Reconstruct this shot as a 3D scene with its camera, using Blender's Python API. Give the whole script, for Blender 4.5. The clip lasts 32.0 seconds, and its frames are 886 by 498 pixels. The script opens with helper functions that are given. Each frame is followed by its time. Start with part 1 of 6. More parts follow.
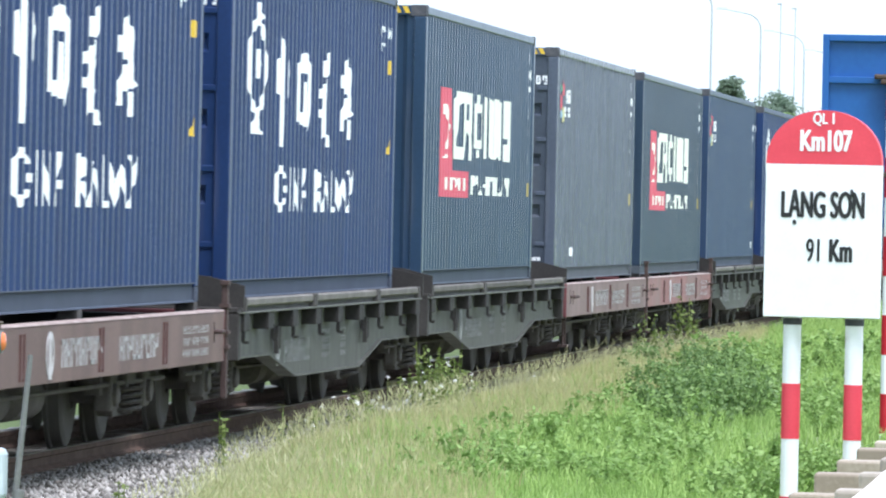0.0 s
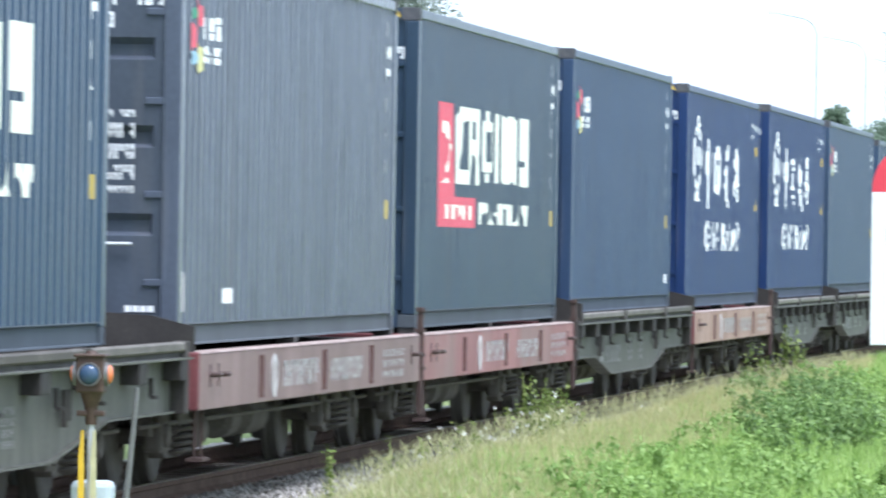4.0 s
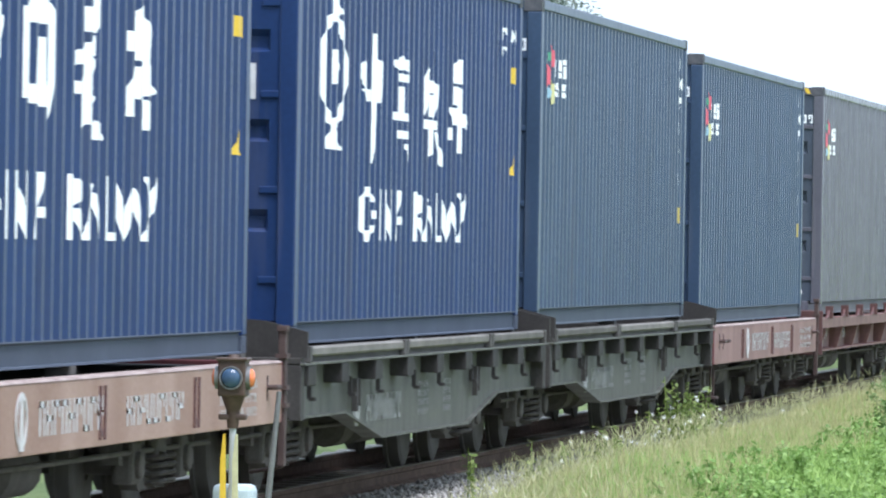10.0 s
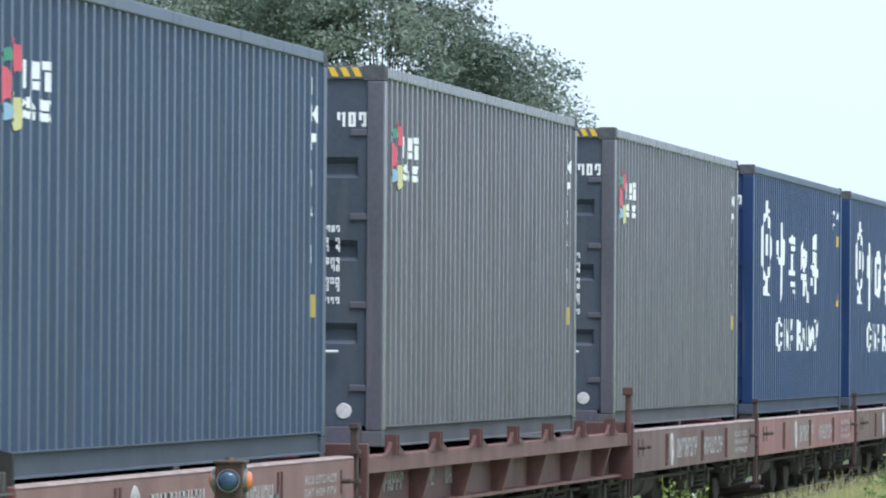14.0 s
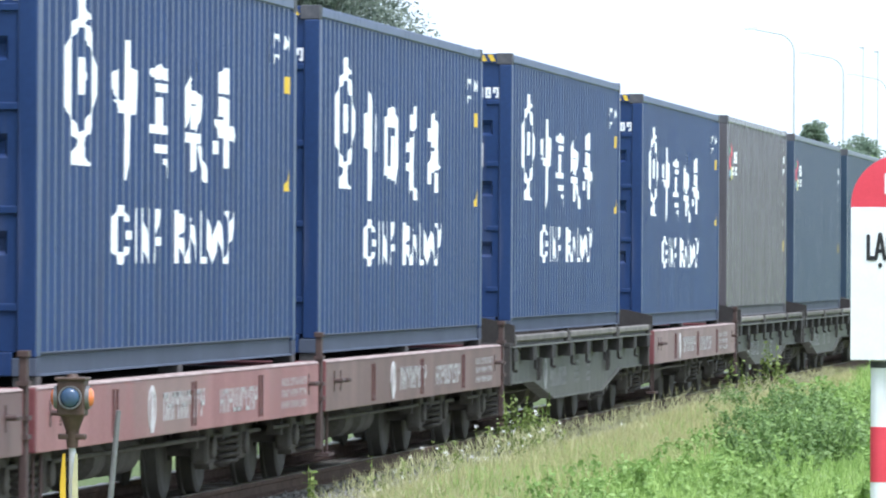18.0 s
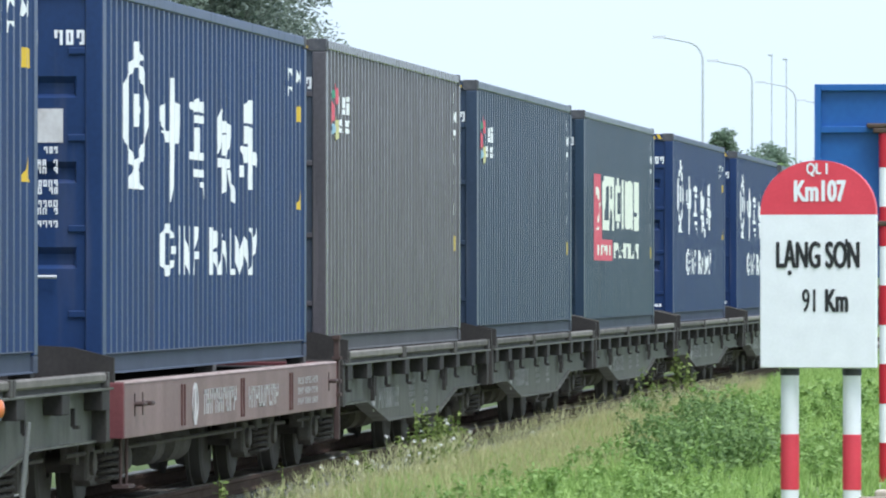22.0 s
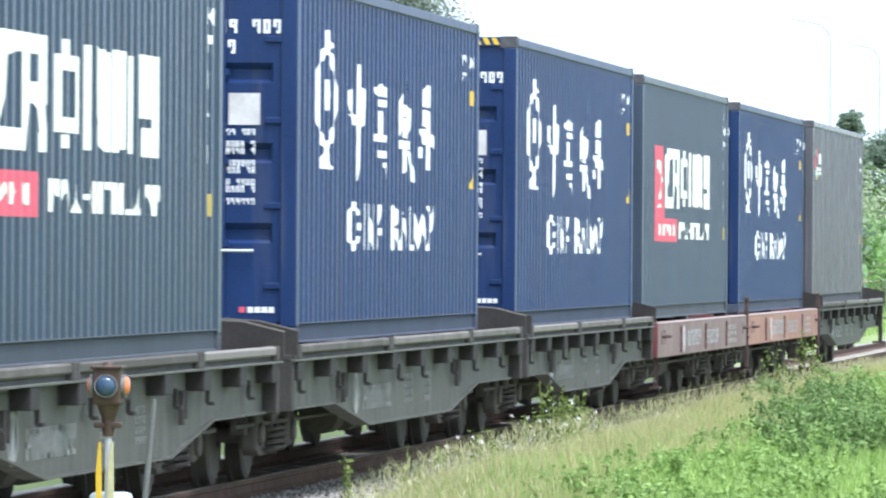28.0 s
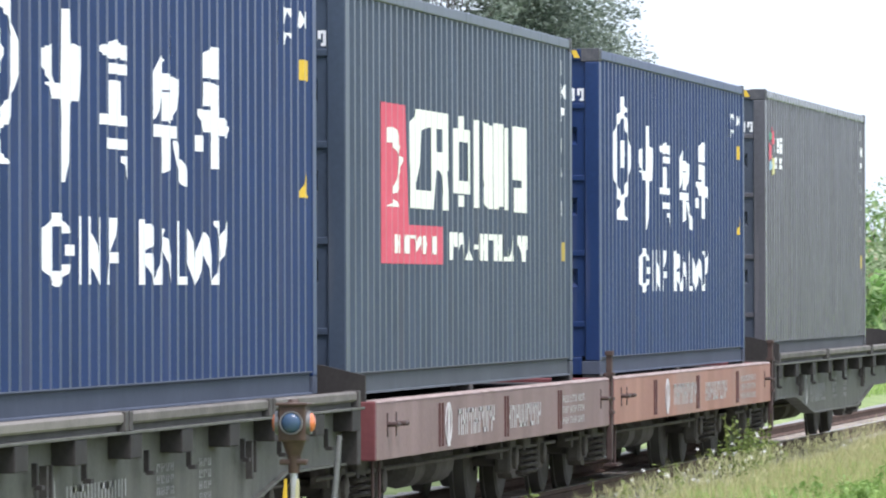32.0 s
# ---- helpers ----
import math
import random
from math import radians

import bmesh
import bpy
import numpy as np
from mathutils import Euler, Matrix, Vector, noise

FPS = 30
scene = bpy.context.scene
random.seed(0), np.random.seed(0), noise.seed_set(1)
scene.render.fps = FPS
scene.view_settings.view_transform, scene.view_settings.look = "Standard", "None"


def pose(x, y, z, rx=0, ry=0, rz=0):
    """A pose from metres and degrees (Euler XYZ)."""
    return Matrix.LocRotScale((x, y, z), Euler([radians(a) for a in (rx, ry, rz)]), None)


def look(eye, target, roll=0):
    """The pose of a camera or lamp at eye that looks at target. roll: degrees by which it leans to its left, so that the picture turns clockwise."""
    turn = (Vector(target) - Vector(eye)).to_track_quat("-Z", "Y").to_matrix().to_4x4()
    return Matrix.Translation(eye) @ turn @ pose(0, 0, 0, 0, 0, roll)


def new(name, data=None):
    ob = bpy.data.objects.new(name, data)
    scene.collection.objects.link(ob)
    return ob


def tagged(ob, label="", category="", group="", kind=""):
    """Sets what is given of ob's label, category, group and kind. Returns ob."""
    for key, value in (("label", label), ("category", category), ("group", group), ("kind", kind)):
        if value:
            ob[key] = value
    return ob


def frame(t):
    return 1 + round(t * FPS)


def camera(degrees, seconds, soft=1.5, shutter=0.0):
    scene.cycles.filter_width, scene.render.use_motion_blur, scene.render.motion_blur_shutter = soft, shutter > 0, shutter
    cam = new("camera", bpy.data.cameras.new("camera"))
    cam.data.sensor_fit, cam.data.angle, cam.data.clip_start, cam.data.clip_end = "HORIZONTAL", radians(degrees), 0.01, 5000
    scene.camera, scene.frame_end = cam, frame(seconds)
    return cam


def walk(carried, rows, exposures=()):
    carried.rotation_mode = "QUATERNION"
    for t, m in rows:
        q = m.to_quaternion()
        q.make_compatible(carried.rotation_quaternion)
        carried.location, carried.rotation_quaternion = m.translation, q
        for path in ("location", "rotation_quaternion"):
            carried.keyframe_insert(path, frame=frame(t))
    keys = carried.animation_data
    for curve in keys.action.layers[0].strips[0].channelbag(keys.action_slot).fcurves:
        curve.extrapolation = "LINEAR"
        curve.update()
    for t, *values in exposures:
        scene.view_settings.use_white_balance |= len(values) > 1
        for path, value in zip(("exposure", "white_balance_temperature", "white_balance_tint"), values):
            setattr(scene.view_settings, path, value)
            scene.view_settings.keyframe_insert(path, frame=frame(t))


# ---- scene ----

# The track runs along +x, the camera stands at the origin beside it, y points to its left.
EYE = 1.70            # eye height
RAIL = -0.12          # top of the rails
SIDE = 8.028          # plane of the containers' sides
MID = SIDE + 1.219    # middle of the track
BED = 0.996           # underside of the containers

# seconds, turn from the track, tilt, lean
PAN = [
    (0, 6.016, -0.235, 1.210), (0.5, 5.867, -0.176, 0.881), (1, 6.277, -0.079, 0.773), (1.5, 7.432, 0.690, 0.804),
    (2, 7.976, 0.752, 0.998), (2.5, 8.532, 0.293, 0.629), (3, 8.804, 0.175, 0.742), (3.5, 7.983, 0.112, 1.096),
    (4, 6.862, -0.006, 0.889), (4.5, 5.644, -0.161, 0.708), (6.5, 4.845, -0.229, 0.363), (7, 5.279, -0.143, 0.489),
    (7.5, 5.987, 0.347, 0.426), (8, 7.270, 0.836, 0.477), (8.5, 7.928, 1.126, 0.970), (9, 8.118, 0.956, 0.888),
    (9.5, 7.992, 0.425, 0.926), (10, 7.988, 0.008, 0.928), (10.5, 7.773, -0.069, 0.696), (11, 7.174, 0.179, 0.673),
    (11.5, 6.496, 0.394, 0.746), (12, 5.667, 0.498, 0.804), (12.5, 5.476, 0.562, 0.376), (13, 7.030, 0.624, 0.036),
    (13.5, 7.722, 0.734, 0.134), (15.5, 8.453, 0.762, 0.786), (16, 8.221, 0.409, 0.945), (16.5, 7.677, 0.146, 0.646),
    (17, 7.346, -0.007, 0.478), (17.5, 6.996, -0.095, 0.384), (18, 6.701, 0.150, 0.285), (18.5, 6.386, 0.178, 0.208),
    (19, 6.122, 0.191, 0.292), (19.5, 5.926, 0.337, 0.219), (20, 5.816, 0.419, 0.314), (20.5, 5.719, 0.446, 0.186),
    (21, 5.598, 0.419, -0.100), (21.5, 5.705, 0.300, -0.247), (22, 5.984, 0.227, -0.011), (22.5, 6.944, 0.256, 0.113),
    (23, 7.988, 0.382, 0.136), (23.5, 8.591, 0.597, 0.242), (24, 9.202, 0.624, 0.412), (24.5, 9.711, 0.711, 0.104),
    (26.5, 9.399, 0.881, 0.229), (27, 8.616, 0.370, 0.483), (27.5, 7.656, 0.191, 0.386), (28, 6.987, 0.061, 0.366),
    (28.5, 6.454, 0.029, 0.036), (29, 6.145, 0.076, -0.284), (29.5, 6.101, 0.177, -0.435), (30, 6.407, 0.199, -0.204),
    (30.5, 6.397, 0.220, -0.361), (31, 6.805, 0.253, -0.334), (31.5, 7.695, 0.352, -0.302), (32, 8.445, 0.334, -0.179)]

def aim(yaw, tilt, lean):
    a, b = radians(yaw), radians(tilt)
    way = Vector((math.cos(a) * math.cos(b), math.sin(a) * math.cos(b), math.sin(b)))
    return look((0, 0, EYE), Vector((0, 0, EYE)) + way * 50, lean)


cam = camera(7.027, 32.0, soft=2.0, shutter=0.25)
LIGHT = [(0, 0.65, 5730, 18), (2, 0.43, 5560, 16), (3, 0.75, 5560, 17), (4.5, 0.84, 5680, 18), (6.5, 0.26, 5660, 14), (7.2, 0.29, 5660, 14), (8.5, 0.47, 5690, 15), (9, 0.47, 5690, 15), (10, 0.65, 5660, 17), (11, 0.81, 5660, 17), (12, 0.53, 5710, 18), (13, 0.23, 5760, 14),
         (16, 0.70, 5610, 20), (17, 0.80, 5660, 19), (20, 0.40, 5760, 18), (21.5, 0.29, 5760, 15), (22.3, 0.35, 5710, 16), (23, 0.58, 5610, 18), (24, 0.73, 5560, 17), (27.5, 0.97, 5710, 17), (29, 0.63, 5810, 19), (30, 0.53, 5860, 20), (31, 0.53, 5910, 22), (32, 0.57, 6010, 23)]
walk(cam, [(t, aim(a, b, c)) for t, a, b, c in PAN], LIGHT)

# ---- light: a bright overcast sky with a veiled sun behind the camera's right shoulder ----
SUN_EL, SUN_AZ = radians(66), radians(-141)
world = bpy.data.worlds.new("sky")
scene.world = world
world.use_nodes = True
wn, wl = world.node_tree.nodes, world.node_tree.links
wn.clear()
sky = wn.new("ShaderNodeTexSky")
sky.sky_type, sky.sun_disc = "NISHITA", False
sky.sun_elevation, sky.sun_rotation = SUN_EL, radians(90) - SUN_AZ
sky.air_density, sky.dust_density, sky.ozone_density = 1.0, 4.0, 1.0
cloud = wn.new("ShaderNodeMix")
cloud.data_type = "RGBA"
cloud.inputs[0].default_value = 0.8
cloud.inputs[7].default_value = (8.05, 9.35, 9.6, 1)
wl.new(sky.outputs[0], cloud.inputs[6])
back = wn.new("ShaderNodeBackground")
back.inputs["Strength"].default_value = 0.108
wl.new(cloud.outputs[2], back.inputs["Color"])
wo = wn.new("ShaderNodeOutputWorld")
wl.new(back.outputs[0], wo.inputs["Surface"])

sun = new("sun", bpy.data.lights.new("sun", "SUN"))
sun.data.energy, sun.data.angle, sun.data.color = 3.0, radians(32), (1.0, 0.96, 0.9)
way = Vector((math.cos(SUN_AZ) * math.cos(SUN_EL), math.sin(SUN_AZ) * math.cos(SUN_EL), math.sin(SUN_EL)))
sun.matrix_world = look(way * 40, (0, 0, 0))


# ---- materials ----
def surface(name, low, high, rough=0.6, metal=0.0, scale=3.0, fine=60.0, bump=0.15, streak=0.0, island=0.0, depth=0.004, each=0.0):
    """Two colours mixed by a coarse and a fine noise; streak stretches the coarse one downwards; island and each vary pieces."""
    m = bpy.data.materials.new(name)
    m.use_nodes = True
    n, l = m.node_tree.nodes, m.node_tree.links
    b = n["Principled BSDF"]
    tc = n.new("ShaderNodeTexCoord")
    mp = n.new("ShaderNodeMapping")
    if streak:
        mp.inputs["Scale"].default_value = (streak, streak, 1)
    l.new(tc.outputs["Object"], mp.inputs[0])
    big, small = n.new("ShaderNodeTexNoise"), n.new("ShaderNodeTexNoise")
    big.inputs["Scale"].default_value, small.inputs["Scale"].default_value = scale, fine
    big.inputs["Detail"].default_value, small.inputs["Detail"].default_value = 6, 3
    l.new(mp.outputs[0], big.inputs["Vector"])
    l.new(tc.outputs["Object"], small.inputs["Vector"])
    mix = n.new("ShaderNodeMath")
    mix.operation = "MULTIPLY_ADD"
    mix.inputs[1].default_value = 0.35
    l.new(small.outputs[0], mix.inputs[0])
    sub = n.new("ShaderNodeMath")
    sub.operation = "MULTIPLY"
    sub.inputs[1].default_value = 0.65
    l.new(big.outputs[0], sub.inputs[0])
    l.new(sub.outputs[0], mix.inputs[2])
    last = mix.outputs[0]
    for amount, node, socket in ((island, "ShaderNodeNewGeometry", "Random Per Island"), (each, "ShaderNodeObjectInfo", "Random")):
        if amount:
            g = n.new(node)
            k = n.new("ShaderNodeMath")
            k.operation = "MULTIPLY_ADD"
            k.inputs[1].default_value = amount
            l.new(g.outputs[socket], k.inputs[0])
            o = n.new("ShaderNodeMath")
            o.operation = "SUBTRACT"
            o.inputs[1].default_value = amount / 2
            l.new(last, o.inputs[0])
            l.new(o.outputs[0], k.inputs[2])
            last = k.outputs[0]
    ramp = n.new("ShaderNodeValToRGB")
    ramp.color_ramp.elements[0].position, ramp.color_ramp.elements[1].position = 0.3, 0.7
    ramp.color_ramp.elements[0].color, ramp.color_ramp.elements[1].color = (*low, 1), (*high, 1)
    l.new(last, ramp.inputs[0])
    l.new(ramp.outputs[0], b.inputs["Base Color"])
    b.inputs["Roughness"].default_value, b.inputs["Metallic"].default_value = rough, metal
    if bump:
        bp = n.new("ShaderNodeBump")
        bp.inputs["Strength"].default_value, bp.inputs["Distance"].default_value = bump, depth
        l.new(small.outputs[0], bp.inputs["Height"])
        l.new(bp.outputs[0], b.inputs["Normal"])
    return m


def shade(c, a, b):
    return tuple(v * a for v in c), tuple(min(1, v * b) for v in c)


def paint(name, c, rough=0.38, streak=3.0):
    m = surface(name, *shade(c, 0.55, 0.86), rough=rough, scale=0.9, fine=25, bump=0.04, streak=streak)
    n, l = m.node_tree.nodes, m.node_tree.links
    b = n["Principled BSDF"]
    b.inputs["Specular IOR Level"].default_value = 0.36
    # run-down stains and scuffs
    tc, mp, tex, ramp, mix = (n.new("ShaderNode" + k) for k in ("TexCoord", "Mapping", "TexNoise", "ValToRGB", "Mix"))
    mp.inputs["Scale"].default_value = (7, 7, 0.45)
    l.new(tc.outputs["Object"], mp.inputs[0])
    l.new(mp.outputs[0], tex.inputs["Vector"])
    tex.inputs["Scale"].default_value, tex.inputs["Detail"].default_value = 1.0, 8
    ramp.color_ramp.elements[0].position, ramp.color_ramp.elements[1].position = 0.56, 0.74
    ramp.color_ramp.elements[0].color, ramp.color_ramp.elements[1].color = (0, 0, 0, 1), (0.42, 0.42, 0.42, 1)
    l.new(tex.outputs[0], ramp.inputs[0])
    mix.data_type = "RGBA"
    mix.inputs[7].default_value = (*(0.45 * v + 0.55 * w for v, w in zip(c, (0.13, 0.115, 0.10))), 1)
    l.new(ramp.outputs[0], mix.inputs[0])
    l.new(b.inputs["Base Color"].links[0].from_socket, mix.inputs[6])
    l.new(mix.outputs[2], b.inputs["Base Color"])
    rise = n.new("ShaderNodeMath")
    rise.operation = "MULTIPLY_ADD"
    rise.inputs[1].default_value, rise.inputs[2].default_value = 0.5, rough
    l.new(ramp.outputs[0], rise.inputs[0])
    l.new(rise.outputs[0], b.inputs["Roughness"])
    return m


def leaf(name, low, high, island=0.6):
    m = surface(name, low, high, rough=0.55, scale=0.5, fine=9, bump=0, island=island)
    b = m.node_tree.nodes["Principled BSDF"]
    b.inputs["Specular IOR Level"].default_value = 0.3
    t = m.node_tree.nodes.new("ShaderNodeBsdfTranslucent")
    s = m.node_tree.nodes.new("ShaderNodeMixShader")
    s.inputs[0].default_value = 0.42
    ramp = next(n for n in m.node_tree.nodes if n.type == "VALTORGB")
    m.node_tree.links.new(ramp.outputs[0], t.inputs[0])
    m.node_tree.links.new(b.outputs[0], s.inputs[1])
    m.node_tree.links.new(t.outputs[0], s.inputs[2])
    m.node_tree.links.new(s.outputs[0], m.node_tree.nodes["Material Output"].inputs["Surface"])
    return m


BLUE = paint("navy_blue_paint", (0.020, 0.051, 0.162))
BLUE2 = paint("faded_blue_paint", (0.0265, 0.0625, 0.180))
TEAL = paint("petrol_blue_paint", (0.043, 0.084, 0.150), 0.28)
SLATE = paint("slate_blue_paint", (0.060, 0.098, 0.172), 0.35)
STEEL = paint("blue_grey_paint", (0.046, 0.084, 0.168))
GREY = paint("grey_paint", (0.160, 0.157, 0.186), 0.27)
MIST = paint("bluish_grey_paint", (0.132, 0.156, 0.206), 0.27)
TAUPE = paint("taupe_grey_paint", (0.152, 0.141, 0.153), 0.27, streak=6)
ASH = paint("ash_grey_paint", (0.150, 0.149, 0.166), 0.27, streak=6)
# grey wall paint darkened and blued to imitate skylight on the door ends
DOOR_SKYLIT = paint("sky_tinted_door_grey", (0.096, 0.116, 0.152))
PETROL = paint("greyish_petrol_paint", (0.047, 0.080, 0.128), 0.30)
GUNMETAL = paint("gunmetal_blue_paint", (0.059, 0.089, 0.146), 0.33)
COAL = paint("dark_slate_paint", (0.076, 0.104, 0.152))
def dusty(name, c):
    """The same paint under road dust."""
    d = tuple(0.30 * v + 0.70 * w for v, w in zip(c, (0.102, 0.110, 0.108)))
    m = surface(name, *shade(d, 0.85, 1.12), rough=0.8, scale=1.2, fine=20, bump=0.1)
    m.node_tree.nodes["Principled BSDF"].inputs["Specular IOR Level"].default_value = 0.15
    return m


DUST = {m.name: dusty("dusty_" + m.name, c) for m, c in ((PETROL, (0.047, 0.080, 0.128)), (GUNMETAL, (0.059, 0.089, 0.146)), (ASH, (0.150, 0.149, 0.166)), (MIST, (0.132, 0.156, 0.206)), (BLUE, (0.020, 0.051, 0.162)), (BLUE2, (0.0265, 0.0625, 0.180)), (TEAL, (0.043, 0.084, 0.150)), (SLATE, (0.060, 0.098, 0.172)), (STEEL, (0.046, 0.084, 0.168)), (GREY, (0.160, 0.157, 0.186)), (TAUPE, (0.152, 0.141, 0.153)), (COAL, (0.076, 0.104, 0.152)))}
CASTING = surface("dark_worn_steel_paint", (0.045, 0.050, 0.062), (0.115, 0.112, 0.118), rough=0.65, scale=9, fine=40, bump=0.2)
WHITE = surface("white_paint", (0.80, 0.81, 0.81), (0.90, 0.91, 0.91), rough=0.45, scale=6, bump=0.03)
SIGN_RED = surface("signal_red_paint", (0.66, 0.05, 0.075), (0.78, 0.07, 0.10), rough=0.45, scale=5, bump=0.03)
POLE_RED = surface("dark_red_paint", (0.45, 0.012, 0.025), (0.58, 0.02, 0.035), rough=0.4, scale=5, bump=0.03)
LOGO_RED = surface("poppy_red_paint", (0.58, 0.085, 0.125), (0.71, 0.125, 0.175), rough=0.5, scale=4, bump=0.03)
YELLOW = surface("yellow_paint", (0.62, 0.40, 0.02), (0.78, 0.52, 0.04), rough=0.5, scale=5, bump=0.03)
GREEN_INK = surface("green_paint", (0.06, 0.26, 0.16), (0.09, 0.34, 0.22), rough=0.5)
LEMON = surface("pale_lemon_paint", (0.52, 0.50, 0.20), (0.68, 0.65, 0.34), rough=0.5)
CYAN_INK = surface("pale_blue_paint", (0.24, 0.42, 0.54), (0.36, 0.52, 0.62), rough=0.5)
CREAM = surface("cream_white_paint", (0.74, 0.77, 0.66), (0.86, 0.88, 0.77), rough=0.5, scale=4, bump=0.03)
FADED = surface("faded_white_paint", (0.46, 0.43, 0.42), (0.70, 0.69, 0.68), rough=0.7, scale=3, fine=25)
OLD_YELLOW = surface("faded_yellow_paint", (0.36, 0.27, 0.06), (0.52, 0.40, 0.10), rough=0.6, scale=5)
SEED_PAINT = surface("pale_worn_yellow_paint", (0.42, 0.40, 0.22), (0.66, 0.62, 0.36), rough=0.6, scale=8)
BLACK = surface("black_paint", (0.012, 0.012, 0.013), (0.025, 0.025, 0.026), rough=0.5, scale=4)
RUBBER = surface("black_rubber", (0.010, 0.010, 0.010), (0.022, 0.021, 0.02), rough=0.75)
OXIDE = surface("red_oxide_paint", (0.135, 0.074, 0.069), (0.30, 0.20, 0.18), rough=0.6, scale=0.55, fine=22, streak=3.0, each=0.45)


def patched(m, tone, amount):
    """Repainted or rusted patches of another tone along a long side."""
    n, l = m.node_tree.nodes, m.node_tree.links
    tc, mp, tex, ramp, mix = (n.new("ShaderNode" + k) for k in ("TexCoord", "Mapping", "TexNoise", "ValToRGB", "Mix"))
    info = n.new("ShaderNodeObjectInfo")
    mp.inputs["Scale"].default_value = (0.42, 0.4, 0.25)
    l.new(tc.outputs["Object"], mp.inputs[0])
    l.new(mp.outputs[0], tex.inputs["Vector"])
    tex.noise_dimensions = "4D"
    shift = n.new("ShaderNodeMath")
    shift.operation = "MULTIPLY"
    shift.inputs[1].default_value = 60
    l.new(info.outputs["Random"], shift.inputs[0])
    l.new(shift.outputs[0], tex.inputs["W"])
    tex.inputs["Scale"].default_value, tex.inputs["Detail"].default_value = 1.0, 3
    ramp.color_ramp.elements[0].position, ramp.color_ramp.elements[1].position = 0.50, 0.58
    ramp.color_ramp.elements[0].color, ramp.color_ramp.elements[1].color = (0, 0, 0, 1), (amount, amount, amount, 1)
    l.new(tex.outputs[0], ramp.inputs[0])
    mix.data_type = "RGBA"
    mix.inputs[7].default_value = (*tone, 1)
    l.new(ramp.outputs[0], mix.inputs[0])
    b = n["Principled BSDF"]
    l.new(b.inputs["Base Color"].links[0].from_socket, mix.inputs[6])
    l.new(mix.outputs[2], b.inputs["Base Color"])


ROSE = surface("rose_oxide_paint", (0.21, 0.080, 0.078), (0.36, 0.165, 0.155), rough=0.6, scale=0.6, fine=24, streak=3.0)
MAUVE = surface("faded_mauve_brown_paint", (0.155, 0.096, 0.088), (0.285, 0.190, 0.174), rough=0.62, scale=0.6, fine=24, streak=3.0)
EMBER = surface("orange_red_oxide_paint", (0.26, 0.115, 0.080), (0.42, 0.215, 0.155), rough=0.62, scale=0.6, fine=24, streak=3.0)
RUSTY = surface("faded_orange_oxide_paint", (0.24, 0.13, 0.09), (0.42, 0.28, 0.22), rough=0.65, scale=0.6, fine=30, streak=2.5)
patched(OXIDE, (0.215, 0.155, 0.130), 0.7)
patched(ROSE, (0.20, 0.165, 0.140), 0.55)
patched(MAUVE, (0.15, 0.095, 0.085), 0.4)
patched(EMBER, (0.33, 0.22, 0.18), 0.5)
EDGE = surface("chalky_worn_edge", (0.22, 0.165, 0.15), (0.44, 0.36, 0.33), rough=0.85, scale=1.5, fine=30, streak=2)
CHALK = surface("faded_chalky_paint", (0.24, 0.24, 0.225), (0.44, 0.44, 0.42), rough=0.8, scale=4, fine=30)
BURNT = surface("dark_brown_oxide_paint", (0.105, 0.060, 0.050), (0.205, 0.128, 0.110), rough=0.65, scale=0.6, fine=24, streak=3.0)
BRICK = surface("brick_red_oxide_paint", (0.175, 0.092, 0.078), (0.315, 0.180, 0.156), rough=0.65, scale=0.6, fine=24, streak=3.0)
STAKE_RED = surface("brown_red_oxide_paint", (0.115, 0.054, 0.047), (0.225, 0.115, 0.100), rough=0.65, scale=0.8, fine=24, streak=3.0)
MAROON = surface("dark_maroon_paint", (0.075, 0.030, 0.028), (0.13, 0.062, 0.055), rough=0.6, scale=2, fine=30)
WINE = surface("wine_red_paint", (0.12, 0.030, 0.034), (0.20, 0.062, 0.062), rough=0.55, scale=2, fine=30)
STAND = surface("dark_brown_rusty_paint", (0.052, 0.034, 0.031), (0.10, 0.070, 0.062), rough=0.7, scale=3, fine=40)
WAGON = surface("weathered_grey_green_paint", (0.068, 0.068, 0.056), (0.150, 0.150, 0.128), rough=0.65, scale=1.6, fine=30, streak=3, bump=0.25)
POCKET = surface("brown_black_worn_paint", (0.030, 0.028, 0.027), (0.062, 0.057, 0.053), rough=0.7, scale=3, fine=30, bump=0.25)
# sooty, oily, grimy and wheel steels: tones raised to imitate veiling haze
WAGON_DARK = surface("sooty_steel", (0.060, 0.057, 0.053), (0.120, 0.114, 0.106), rough=0.75, scale=3, fine=40, bump=0.3)
SOOT = surface("oily_black_steel", (0.040, 0.037, 0.034), (0.080, 0.074, 0.068), rough=0.65, scale=3, fine=40, bump=0.3)
TUBE = surface("worn_bare_steel", (0.080, 0.071, 0.060), (0.22, 0.20, 0.175), rough=0.65, metal=0.0, scale=2.2, fine=30, bump=0.3, each=0.5)
GRIME = surface("grimy_bogie_steel", (0.085, 0.078, 0.070), (0.165, 0.152, 0.138), rough=0.85, scale=4, fine=40, bump=0.4)
WHEEL = surface("rolled_wheel_steel", (0.072, 0.066, 0.060), (0.120, 0.112, 0.102), rough=0.7, metal=0.0, scale=6)
TREAD = surface("rail_head_steel", (0.28, 0.25, 0.22), (0.42, 0.39, 0.36), rough=0.35, metal=0.8, scale=8)
RUST = surface("rail_rust", (0.075, 0.050, 0.040), (0.165, 0.112, 0.086), rough=0.85, scale=5, fine=50, bump=0.4)
